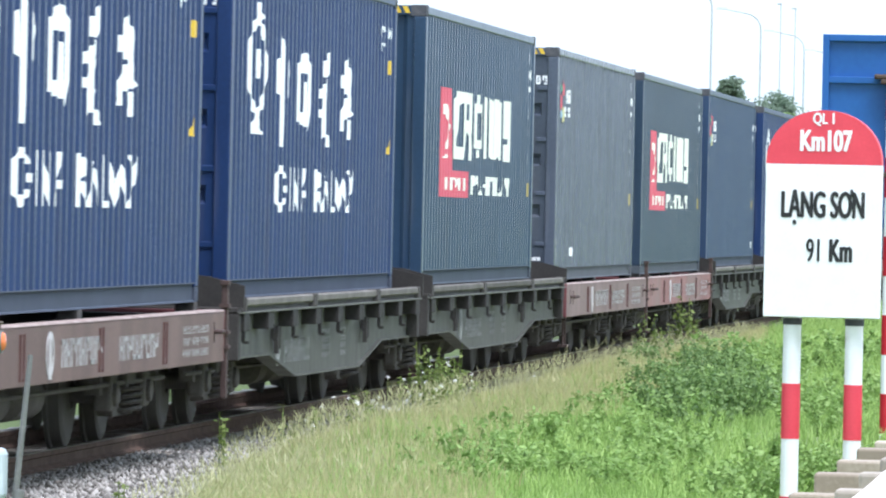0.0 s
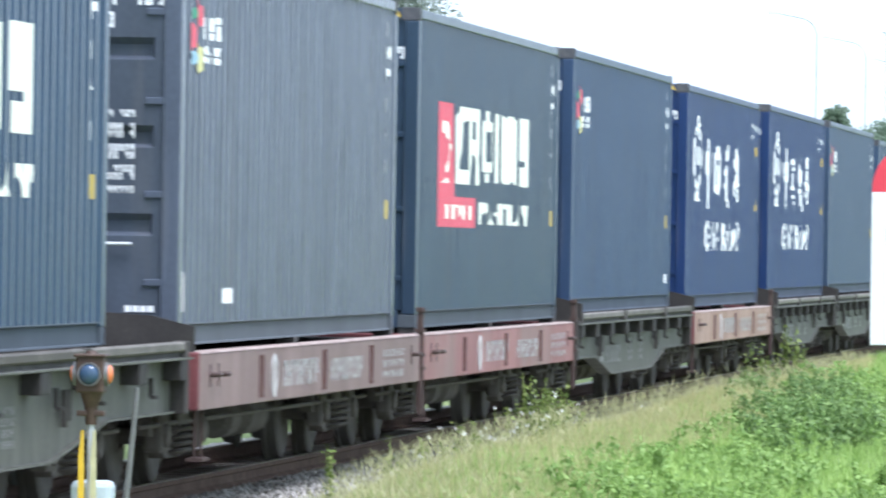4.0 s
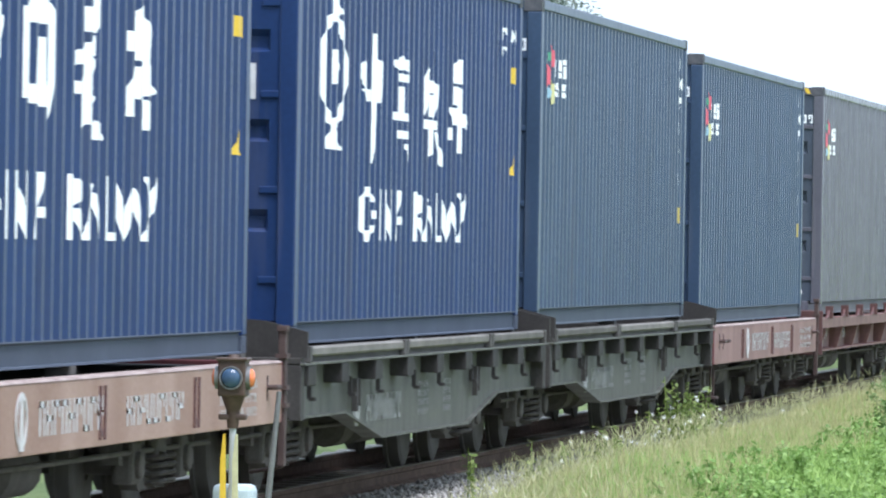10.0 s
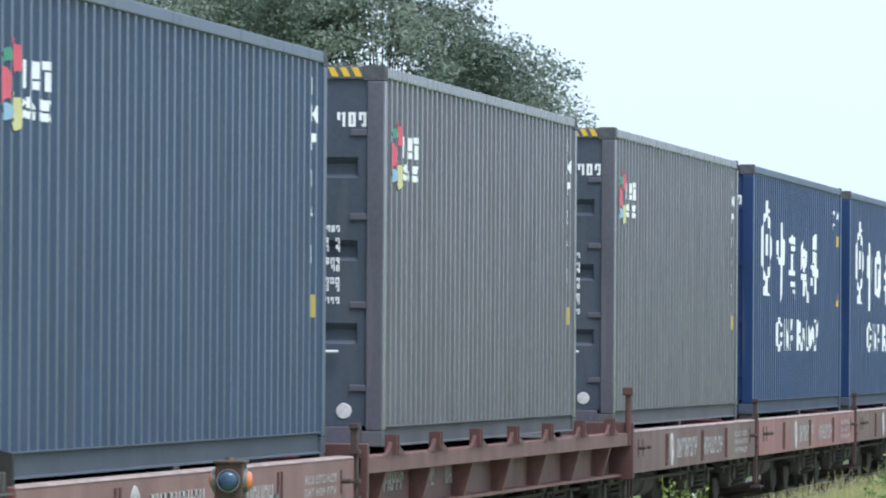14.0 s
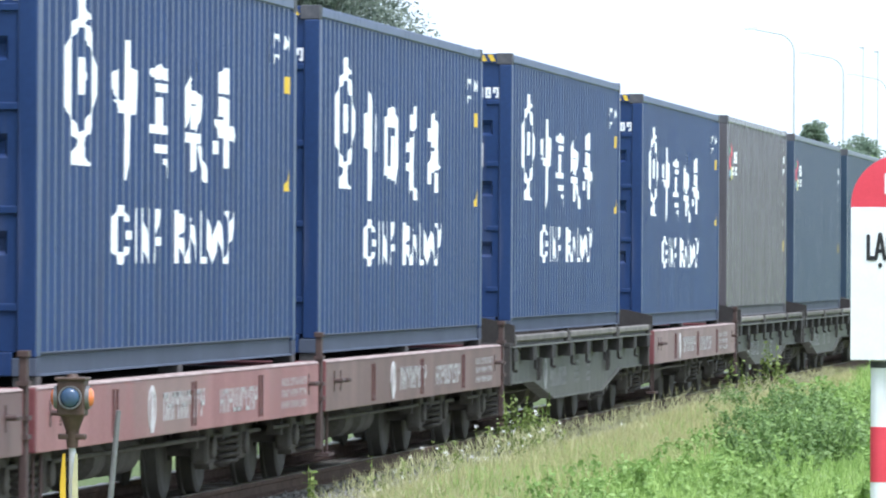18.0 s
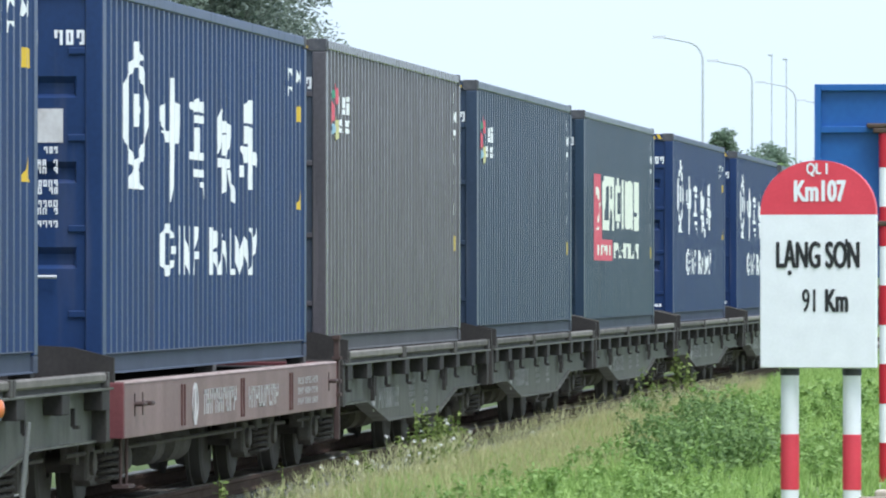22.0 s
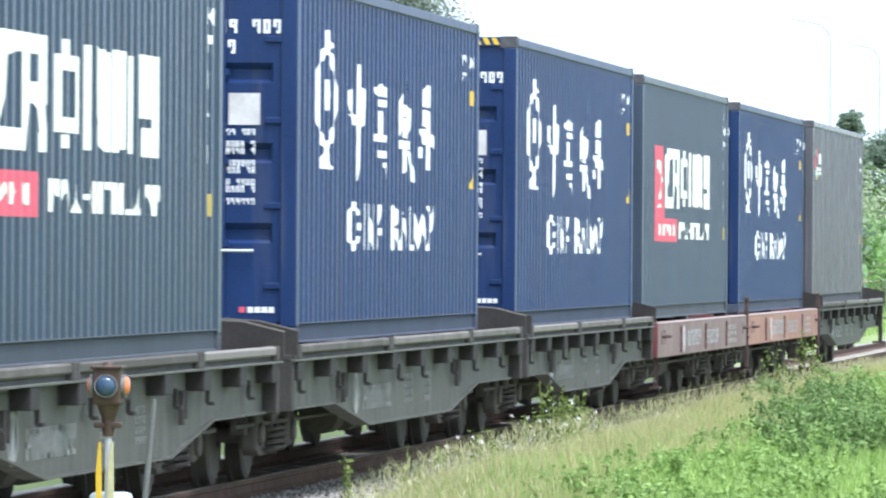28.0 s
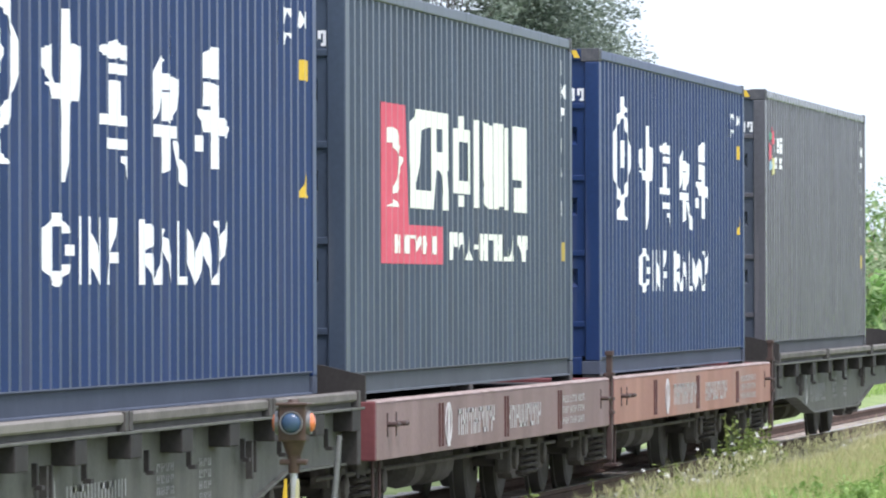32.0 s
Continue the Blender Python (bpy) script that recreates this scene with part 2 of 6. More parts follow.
CONCRETE = surface("weathered_concrete", (0.23, 0.20, 0.165), (0.40, 0.35, 0.29), rough=0.9, scale=3, fine=45, bump=0.4, each=0.35)
BRIDGE = surface("pale_concrete", (0.42, 0.43, 0.43), (0.55, 0.56, 0.55), rough=0.9, scale=0.4, fine=6, bump=0.1)
STONE = surface("ballast_stone", (0.13, 0.12, 0.105), (0.41, 0.39, 0.355), rough=0.9, scale=30, fine=90, bump=0.3, island=0.8)
GALV = surface("galvanised_steel", (0.46, 0.48, 0.49), (0.60, 0.62, 0.63), rough=0.5, metal=0.1, scale=5)
BEAM = surface("dusty_cream_beam_paint", (0.50, 0.41, 0.35), (0.70, 0.62, 0.55), rough=0.6, scale=2.5, fine=30)
SPACER = surface("tan_concrete", (0.27, 0.22, 0.165), (0.50, 0.43, 0.34), rough=0.9, scale=2.5, fine=45, bump=0.5, each=0.5)
HEAD = surface("faded_black_paint", (0.026, 0.030, 0.045), (0.050, 0.055, 0.075), rough=0.5, scale=4)
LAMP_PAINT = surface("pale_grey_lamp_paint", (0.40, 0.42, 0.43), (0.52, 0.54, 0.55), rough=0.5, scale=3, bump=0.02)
LEVER = surface("dull_grey_steel", (0.13, 0.13, 0.13), (0.24, 0.24, 0.235), rough=0.5, metal=0.3, scale=9)
PANEL = surface("blue_sheet_paint", (0.010, 0.085, 0.30), (0.020, 0.125, 0.39), rough=0.45, scale=1.5, fine=20, bump=0.06)
BARK = surface("grey_brown_bark", (0.045, 0.038, 0.030), (0.11, 0.09, 0.072), rough=0.95, scale=5, fine=30, bump=0.6, streak=4)
BLUE_GLASS = surface("blue_lens", (0.040, 0.075, 0.130), (0.060, 0.105, 0.175), rough=0.2, scale=8, bump=0.0)
AMBER_GLASS = surface("orange_lens", (0.62, 0.16, 0.05), (0.75, 0.24, 0.09), rough=0.2, scale=8, bump=0.0)
BROWN = surface("brown_lantern_paint", (0.045, 0.026, 0.018), (0.10, 0.06, 0.04), rough=0.6, scale=12, fine=60)
SOIL = surface("grassy_soil", (0.13, 0.19, 0.06), (0.26, 0.32, 0.12), rough=1.0, scale=0.8, fine=12, bump=0.5, depth=0.03)
GRASS = leaf("fresh_grass", (0.235, 0.36, 0.09), (0.44, 0.60, 0.19))
GRASS_DRY = leaf("dry_grass", (0.40, 0.375, 0.17), (0.61, 0.56, 0.29), island=0.45)
SEED = leaf("grass_seed_heads", (0.40, 0.39, 0.19), (0.60, 0.57, 0.33))
WEED = leaf("weed_leaves", (0.175, 0.29, 0.07), (0.37, 0.52, 0.17), island=0.45)
WEED_DEEP = leaf("deep_weed_leaves", (0.105, 0.185, 0.055), (0.27, 0.39, 0.135), island=0.45)
WEED_PALE = leaf("yellow_green_leaves", (0.12, 0.175, 0.04), (0.34, 0.41, 0.13))
PETAL = surface("white_petals", (0.78, 0.78, 0.74), (0.86, 0.86, 0.83), rough=0.7, scale=20, bump=0)
# crown green greyed and lightened in place of the haze before the trees
CROWN = leaf("haze_grey_tree_leaves", (0.085, 0.120, 0.092), (0.305, 0.360, 0.285), island=0.35)
SHRUB = leaf("shrub_leaves", (0.09, 0.19, 0.055), (0.30, 0.42, 0.17))
SHRUB_PALE = leaf("pale_shrub_leaves", (0.20, 0.27, 0.14), (0.44, 0.50, 0.32))
# deep green lightened and greyed to put distance haze into the leaf colour
SHRUB_HAZED = leaf("hazed_green_leaves", (0.15, 0.215, 0.15), (0.29, 0.37, 0.27))
SHRUB_DRY = leaf("dry_brown_leaves", (0.20, 0.17, 0.09), (0.42, 0.35, 0.22))
BANANA = leaf("banana_leaves", (0.15, 0.31, 0.07), (0.30, 0.48, 0.15))


for m, level in ((SOOT, 0.12), (WAGON_DARK, 0.15), (GRIME, 0.12), (WHEEL, 0.2), (WAGON, 0.25), (CASTING, 0.25), (STAND, 0.2), (RUST, 0.15), (EDGE, 0.2), (POCKET, 0.15), (TUBE, 0.3)):
    m.node_tree.nodes["Principled BSDF"].inputs["Specular IOR Level"].default_value = level


# ---- mesh helpers ----
KEPT = {}


def kept(key, make):
    """A mesh made once and shared by alike parts."""
    if key not in KEPT:
        bm = bmesh.new()
        make(bm)
        me = bpy.data.meshes.new(key)
        bm.normal_update()
        bm.to_mesh(me)
        bm.free()
        KEPT[key] = me
    return KEPT[key]


def box(bm, x0, y0, z0, x1, y1, z1, bevel=0.0):
    v = [bm.verts.new(p) for p in ((x0, y0, z0), (x1, y0, z0), (x1, y1, z0), (x0, y1, z0), (x0, y0, z1), (x1, y0, z1), (x1, y1, z1), (x0, y1, z1))]
    f = [bm.faces.new([v[i] for i in q]) for q in ((3, 2, 1, 0), (4, 5, 6, 7), (0, 1, 5, 4), (1, 2, 6, 5), (2, 3, 7, 6), (3, 0, 4, 7))]
    if bevel:
        edges = list({e for q in f for e in q.edges})
        bmesh.ops.bevel(bm, geom=edges, offset=bevel, segments=2, affect="EDGES", profile=0.5)


def tube(bm, a, b, r0, r1=None, n=10):
    """A round bar from a to b."""
    a, b = Vector(a), Vector(b)
    r1 = r0 if r1 is None else r1
    u = (b - a).normalized()
    s = u.cross(Vector((0, 0, 1)) if abs(u.z) < 0.9 else Vector((1, 0, 0))).normalized()
    w = u.cross(s)
    rings = [[bm.verts.new(p + (s * math.cos(2 * math.pi * i / n) + w * math.sin(2 * math.pi * i / n)) * r) for i in range(n)] for p, r in ((a, r0), (b, r1))]
    for i in range(n):
        f = bm.faces.new((rings[0][i], rings[0][(i + 1) % n], rings[1][(i + 1) % n], rings[1][i]))
        f.smooth = True
    for f in (bm.faces.new(rings[0][::-1]), bm.faces.new(rings[1])):
        for e in f.edges:
            e.smooth = False


def lathe(bm, profile, axis="y", n=24, at=(0, 0, 0)):
    """Turns a profile of (along, radius) about an axis."""
    rings = []
    for h, r in profile:
        ring = []
        for i in range(n):
            c, s = math.cos(2 * math.pi * i / n) * r, math.sin(2 * math.pi * i / n) * r
            p = (c, h, s) if axis == "y" else (h, c, s) if axis == "x" else (c, s, h)
            ring.append(bm.verts.new(Vector(p) + Vector(at)))
        rings.append(ring)
    for a, b in zip(rings, rings[1:]):
        for i in range(n):
            bm.faces.new((a[i], a[(i + 1) % n], b[(i + 1) % n], b[i])).smooth = True
    for f in (bm.faces.new(rings[0][::-1]), bm.faces.new(rings[-1])):
        for e in f.edges:
            e.smooth = False
    for (h0, r0), (h1, r1), (h2, r2), ring in zip(profile, profile[1:], profile[2:], rings[1:]):
        turn = Vector((h1 - h0, r1 - r0)).angle(Vector((h2 - h1, r2 - r1)), 0)
        if turn > 0.7:
            for i in range(n):
                e = bm.edges.get((ring[i], ring[(i + 1) % n]))
                if e:
                    e.smooth = False


def prism(bm, outline, y0, y1):
    """An outline in x and z, drawn out from y0 to y1."""
    a = [bm.verts.new((x, y0, z)) for x, z in outline]
    b = [bm.verts.new((x, y1, z)) for x, z in outline]
    bm.faces.new(a)
    bm.faces.new(b[::-1])
    for i in range(len(a)):
        j = (i + 1) % len(a)
        bm.faces.new((a[j], a[i], b[i], b[j]))


def along(bm, outline, x0, x1):
    """An outline in y and z, drawn out from x0 to x1."""
    r = [[bm.verts.new((x, y, z)) for y, z in outline] for x in (x0, x1)]
    for i in range(len(outline)):
        j = (i + 1) % len(outline)
        bm.faces.new((r[0][i], r[0][j], r[1][j], r[1][i]))
    bm.faces.new(r[0][::-1])
    bm.faces.new(r[1])
    bmesh.ops.recalc_face_normals(bm, faces=bm.faces)


def part(name, data, material, parent, label="", at=None):
    """Links a mesh as one part under its thing; the material belongs to the object, so that meshes can be shared."""
    if isinstance(data, bmesh.types.BMesh):
        me = bpy.data.meshes.new(name)
        data.normal_update()
        data.to_mesh(me)
        data.free()
        data = me
    ob = new(name, data)
    if not data.materials:
        data.materials.append(None)
    ob.material_slots[0].link = "OBJECT"
    ob.material_slots[0].material = material
    if parent is not None:
        ob.parent = parent
    if at is not None:
        ob.location = at
    if label:
        tagged(ob, label)
    return ob


def thing(name, at, label, category, group="", kind=""):
    ob = new(name)
    ob.empty_display_size = 0.2
    ob.location = at
    return tagged(ob, label, category, group, kind)


def arrays(name, verts, faces, smooth=False):
    """A mesh from arrays of corners and of three- or four-sided faces."""
    me = bpy.data.meshes.new(name)
    k = faces.shape[1]
    me.vertices.add(len(verts))
    me.vertices.foreach_set("co", np.ascontiguousarray(verts, dtype=np.float32).ravel())
    me.loops.add(faces.size)
    me.loops.foreach_set("vertex_index", np.ascontiguousarray(faces, dtype=np.int32).ravel())
    me.polygons.add(len(faces))
    me.polygons.foreach_set("loop_start", np.arange(0, faces.size, k, dtype=np.int32))
    me.update(calc_edges=True)
    return me


# ---- ground: one sheet, with the track's bed let into it ----
def lie(x, y):
    """Height of the ground."""
    z = 0.05 + 0.05 * np.sin(x * 0.21 + y * 0.6) + 0.035 * np.sin(x * 0.53 - y * 1.1)
    z = z - 0.30 * np.exp(-((x - 45) / 6) ** 2 - ((y - 2.0) / 1.0) ** 2)
    edge = np.interp(x, [30, 42, 51, 59, 130], [5.9, 6.0, 6.8, 7.2, 7.2])
    z = np.where(y > edge - 1.0, z + np.clip((y - edge + 1.0) / 1.3, 0, 1) * (-0.33 - z), z)
    far = np.clip((y - 11.4) / 1.6, 0, 1)
    z = np.where(y > 11.2, -0.30 + far * (0.32 + 0.04 * np.sin(x * 0.3)), z)
    return z


def ground():
    xs = np.concatenate([[-3000, -800, -200, -60], np.arange(-20, 30, 5), np.arange(30, 130, 0.6), np.arange(130, 330, 3), [360, 450, 600, 900, 1500, 3500]])
    ys = np.concatenate([[-3000, -700, -150, -40, -12], np.arange(-4, 5, 0.6), np.arange(5, 14.4, 0.3), [16, 20, 30, 60, 150, 500, 3000]])
    gx, gy = np.meshgrid(xs, ys, indexing="ij")
    gz = lie(gx, gy)
    v = np.stack([gx, gy, gz], -1).reshape(-1, 3)
    i = np.arange(len(xs) - 1)[:, None] * len(ys) + np.arange(len(ys) - 1)[None, :]
    i = i.ravel()
    ob = new("ground", arrays("ground", v, np.stack([i, i + len(ys), i + len(ys) + 1, i + 1], 1)))
    ob.data.materials.append(SOIL)
    for p in ob.data.polygons:
        p.use_smooth = True
    tagged(ob, "grassy ground beside the railway line", "ground", kind="structure")
    return ob


ground()


# ---- the railway track ----
def track():
    bed = new("track_bed", arrays("track_bed", *bed_sheet()))
    bed.data.materials.append(surface("grey_ballast", (0.20, 0.19, 0.172), (0.52, 0.50, 0.465), rough=1.0, scale=16, fine=45, bump=1.0, depth=0.05))
    tagged(bed, "bed of pale grey ballast under the rails", "ballast", kind="structure")
    for y, name in ((-0.535, "rail"), (0.535, "rail")):
        bm = bmesh.new()
        outline = [(-0.06, -0.14), (0.06, -0.14), (0.06, -0.125), (0.012, -0.105), (0.012, -0.045), (0.034, -0.035), (0.034, -0.004), (0.026, 0), (-0.026, 0), (-0.034, -0.004), (-0.034, -0.035), (-0.012, -0.045), (-0.012, -0.105), (-0.06, -0.125)]
        rings = [[bm.verts.new((x, MID + y + a, RAIL + b)) for a, b in outline] for x in (-60, 700)]
        for k in range(len(outline)):
            j = (k + 1) % len(outline)
            bm.faces.new((rings[0][k], rings[0][j], rings[1][j], rings[1][k]))
        bm.faces.new(rings[0][::-1])
        bm.faces.new(rings[1])
        bmesh.ops.recalc_face_normals(bm, faces=bm.faces)
        rail = part(name, bm, RUST, None)
        tagged(rail, "long rusty steel rail with a worn running head", "rail", "rails of the track", "structure")
        bm = bmesh.new()
        box(bm, -60, MID + y - 0.024, RAIL, 700, MID + y + 0.024, RAIL + 0.003)
        part("running_surface", bm, TREAD, rail, "polished running surface")


def bed_sheet():
    xs, ys = np.arange(30, 240, 0.5), np.arange(6.0, 11.9, 0.2)
    gx, gy = np.meshgrid(xs, ys, indexing="ij")
    a = np.abs(gy - MID)
    gz = -0.275 - np.clip(a - 1.25, 0, 3) * 0.09 + 0.012 * np.sin(gx * 9.1 + gy * 5) * np.sin(gy * 11 - gx * 3)
    gz = np.where(gy < np.interp(gx, [30, 42, 51, 59, 130], [5.9, 6.0, 6.8, 7.2, 7.2]), -0.9, gz)
    v = np.stack([gx, gy, gz], -1).reshape(-1, 3)
    i = (np.arange(len(xs) - 1)[:, None] * len(ys) + np.arange(len(ys) - 1)[None, :]).ravel()
    return v, np.stack([i, i + len(ys), i + len(ys) + 1, i + 1], 1)


track()

# ---- containers: x from 0 (door end) to LONG, y from 0 (the side we see) to WIDE ----
LONG, WIDE, TALL = 12.192, 2.438, 2.896
PITCH, FIRST, COUNT = 0.2755, 0.172, 43
OUT, IN = 0.010, 0.046
STEPS = (0.0, 0.072, 0.138, 0.210)


def ribs():
    """Corners of the corrugated side wall: (x, y)."""
    line = []
    for k in range(COUNT):
        x = FIRST + k * PITCH
        line += [(x, OUT), (x + STEPS[1], OUT), (x + STEPS[2], IN), (x + STEPS[3], IN)]
    line.append((FIRST + COUNT * PITCH, OUT))
    return line


RIBS = ribs()
RIB_X, RIB_Y = np.array([p[0] for p in RIBS]), np.array([p[1] for p in RIBS])


def sheet(bm, line, z0, z1, flip=False):
    low = [bm.verts.new((x, y, z0)) for x, y in line]
    top = [bm.verts.new((x, y, z1)) for x, y in line]
    for i in range(len(line) - 1):
        q = (low[i], low[i + 1], top[i + 1], top[i])
        bm.faces.new(q[::-1] if flip else q)


def near_wall(bm):
    sheet(bm, RIBS, 0.155, 2.80)


def far_wall(bm):
    sheet(bm, [(x, WIDE - y) for x, y in RIBS], 0.155, 2.80, True)


def front_wall(bm):
    line = []
    for k in range(9):
        y = 0.12 + k * 0.2445
        line += [(LONG - 0.03, y), (LONG - 0.03, y + 0.08), (LONG - 0.07, y + 0.12), (LONG - 0.07, y + 0.2)]
    line.append((LONG - 0.03, 2.32))
    sheet(bm, line, 0.155, 2.80)


def back_wall(bm):
    line = []
    for k in range(9):
        y = 0.12 + k * 0.2445
        line += [(0.03, y), (0.03, y + 0.08), (0.07, y + 0.12), (0.07, y + 0.2)]
    line.append((0.03, 2.32))
    sheet(bm, line, 0.155, 2.80, True)


def roof_sheet(bm):
    line = []
    for k in range(56):
        x = 0.12 + k * 0.2134
        line += [(x, 2.872), (x + 0.1, 2.872), (x + 0.12, 2.856), (x + 0.19, 2.856)]
    line.append((LONG - 0.12, 2.872))
    a = [bm.verts.new((x, 0.06, z)) for x, z in line]
    b = [bm.verts.new((x, WIDE - 0.06, z)) for x, z in line]
    for i in range(len(line) - 1):
        bm.faces.new((a[i], a[i + 1], b[i + 1], b[i]))


def door_leaf(bm):
    """A leaf 1.1 m wide, with three sunken bands across it."""
    w, cut = 1.09, [0.16, 0.78, 0.94, 1.41, 1.57, 2.04, 2.20, 2.79]
    y0, y1, d = 0.07, 0.97, 0.05
    for i in range(len(cut) - 1):
        a, b = cut[i], cut[i + 1]
        if i % 2 == 0:
            box(bm, 0.03, 0.0, a, 0.088, w, b)
        else:
            for p, q in ((0, y0), (y1, w)):
                box(bm, 0.03, p, a, 0.088, q, b)
            v = [bm.verts.new(p) for p in ((0.03, y0, a), (0.03, y1, a), (0.03 + d, y1 - 0.02, a + 0.03), (0.03 + d, y0 + 0.02, a + 0.03), (0.03 + d, y1 - 0.02, b - 0.05), (0.03 + d, y0 + 0.02, b - 0.05), (0.03, y1, b), (0.03, y0, b))]
            for q in ((0, 1, 2, 3), (3, 2, 4, 5), (5, 4, 6, 7), (0, 3, 5, 7), (1, 6, 4, 2)):
                bm.faces.new([v[j] for j in q][::-1])
    box(bm, 0.09, 0.0, 0.16, 0.10, w, 2.79)
    bmesh.ops.remove_doubles(bm, verts=bm.verts, dist=0.0005)


def hinge(bm):
    box(bm, 0.012, 0.0, 0.0, 0.032, 0.17, 0.05, 0.006)
    tube(bm, (0.02, 0.0, -0.012), (0.02, 0.0, 0.062), 0.012, n=8)


def lock_rod(bm):
    tube(bm, (0, 0, 0.1), (0, 0, 2.82), 0.017, n=8)
    for z in (0.16, 0.75, 1.4, 2.1, 2.74):
        box(bm, -0.02, -0.045, z, 0.03, 0.045, z + 0.05)


def lock_handle(bm):
    tube(bm, (-0.02, 0, 0.0), (-0.02, 0.38, 0.0), 0.013, n=8)
    box(bm, -0.035, 0.3, -0.03, 0.01, 0.36, 0.03, 0.006)


def casting(bm):
    box(bm, 0, 0, 0, 0.178, 0.162, 0.118, 0.006)
    lathe(bm, [(-0.003, 0.034), (0.004, 0.034)], "y", 12, (0.09, 0, 0.06))


def rect(u0, v0, u1, v1):
    return lambda u, v: (u >= u0) & (u <= u1) & (v >= v0) & (v <= v1)


def oval(cu, cv, ru, rv, inner):
    def f(u, v):
        k = ((u - cu) / ru) ** 2 + ((v - cv) / rv) ** 2
        return (k <= 1) & (((u - cu) / (ru * inner)) ** 2 + ((v - cv) / (rv * (inner + 0.12))) ** 2 >= 1)
    return f


def poly(*pts):
    def f(u, v):
        hit = np.zeros(u.shape, bool)
        for (a, b), (c, d) in zip(pts, pts[1:] + pts[:1]):
            hit ^= ((b > v) != (d > v)) & (u < (c - a) * (v - b) / (d - b + 1e-12) + a)
        return hit
    return f


def painted_on(shapes, lift=0.003):
    """Flat shapes that follow every fold of the corrugated wall."""
    def make(bm):
        xs = []
        for a, b in zip(RIB_X, RIB_X[1:]):
            k = 2 if b - a > 0.05 else 1
            xs += [a + (b - a) * i / k for i in range(k)]
        xs = np.array(xs + [RIB_X[-1]])
        vs = np.arange(0.2, 2.78, 0.0125)
        ys = np.interp(xs, RIB_X, RIB_Y) - lift

        def runs(x):
            on = np.zeros(len(vs), bool)
            for s in shapes:
                on |= s(np.full(len(vs), x), vs + 0.00625)
            edge = np.flatnonzero(np.diff(np.concatenate([[0], on.astype(int), [0]])))
            return [(vs[0] + a * 0.0125, vs[0] + b * 0.0125) for a, b in zip(edge[::2], edge[1::2])]
        for i in range(len(xs) - 1):
            mid = runs((xs[i] + xs[i + 1]) / 2)
            if not mid:
                continue
            near, far = runs(xs[i] + 0.001), runs(xs[i + 1] - 0.001)
            near = near if len(near) == len(mid) else mid
            far = far if len(far) == len(mid) else mid
            for (a, b), (c, d) in zip(near, far):
                bm.faces.new([bm.verts.new(p) for p in ((xs[i], ys[i], a), (xs[i + 1], ys[i + 1], c), (xs[i + 1], ys[i + 1], d), (xs[i], ys[i], b))])
        bmesh.ops.remove_doubles(bm, verts=bm.verts, dist=0.0005)
    return make


def within(shapes, u0, u1):
    """The shapes, cut off outside u0 and u1."""
    return [lambda u, v, s=s: s(u, v) & (u >= u0) & (u < u1) for s in shapes]


def frame_shape(u0, v0, u1, v1, w, h):
    return [rect(u0, v0, u0 + w, v1), rect(u1 - w, v0, u1, v1), rect(u0, v0, u1, v0 + h), rect(u0, v1 - h, u1, v1)]


# plain shapes that stand for the railway's emblem and its tall white marks
RING = [oval(1.77, 1.965, 0.62, 0.425, 0.70), oval(1.82, 1.99, 0.25, 0.125, 0.01), poly((1.58, 2.34), (1.72, 2.50), (1.94, 2.52), (2.14, 2.38), (1.9, 2.34)),
        poly((1.32, 1.39), (2.16, 1.39), (1.98, 1.47), (1.82, 1.55), (1.58, 1.55), (1.50, 1.47))]
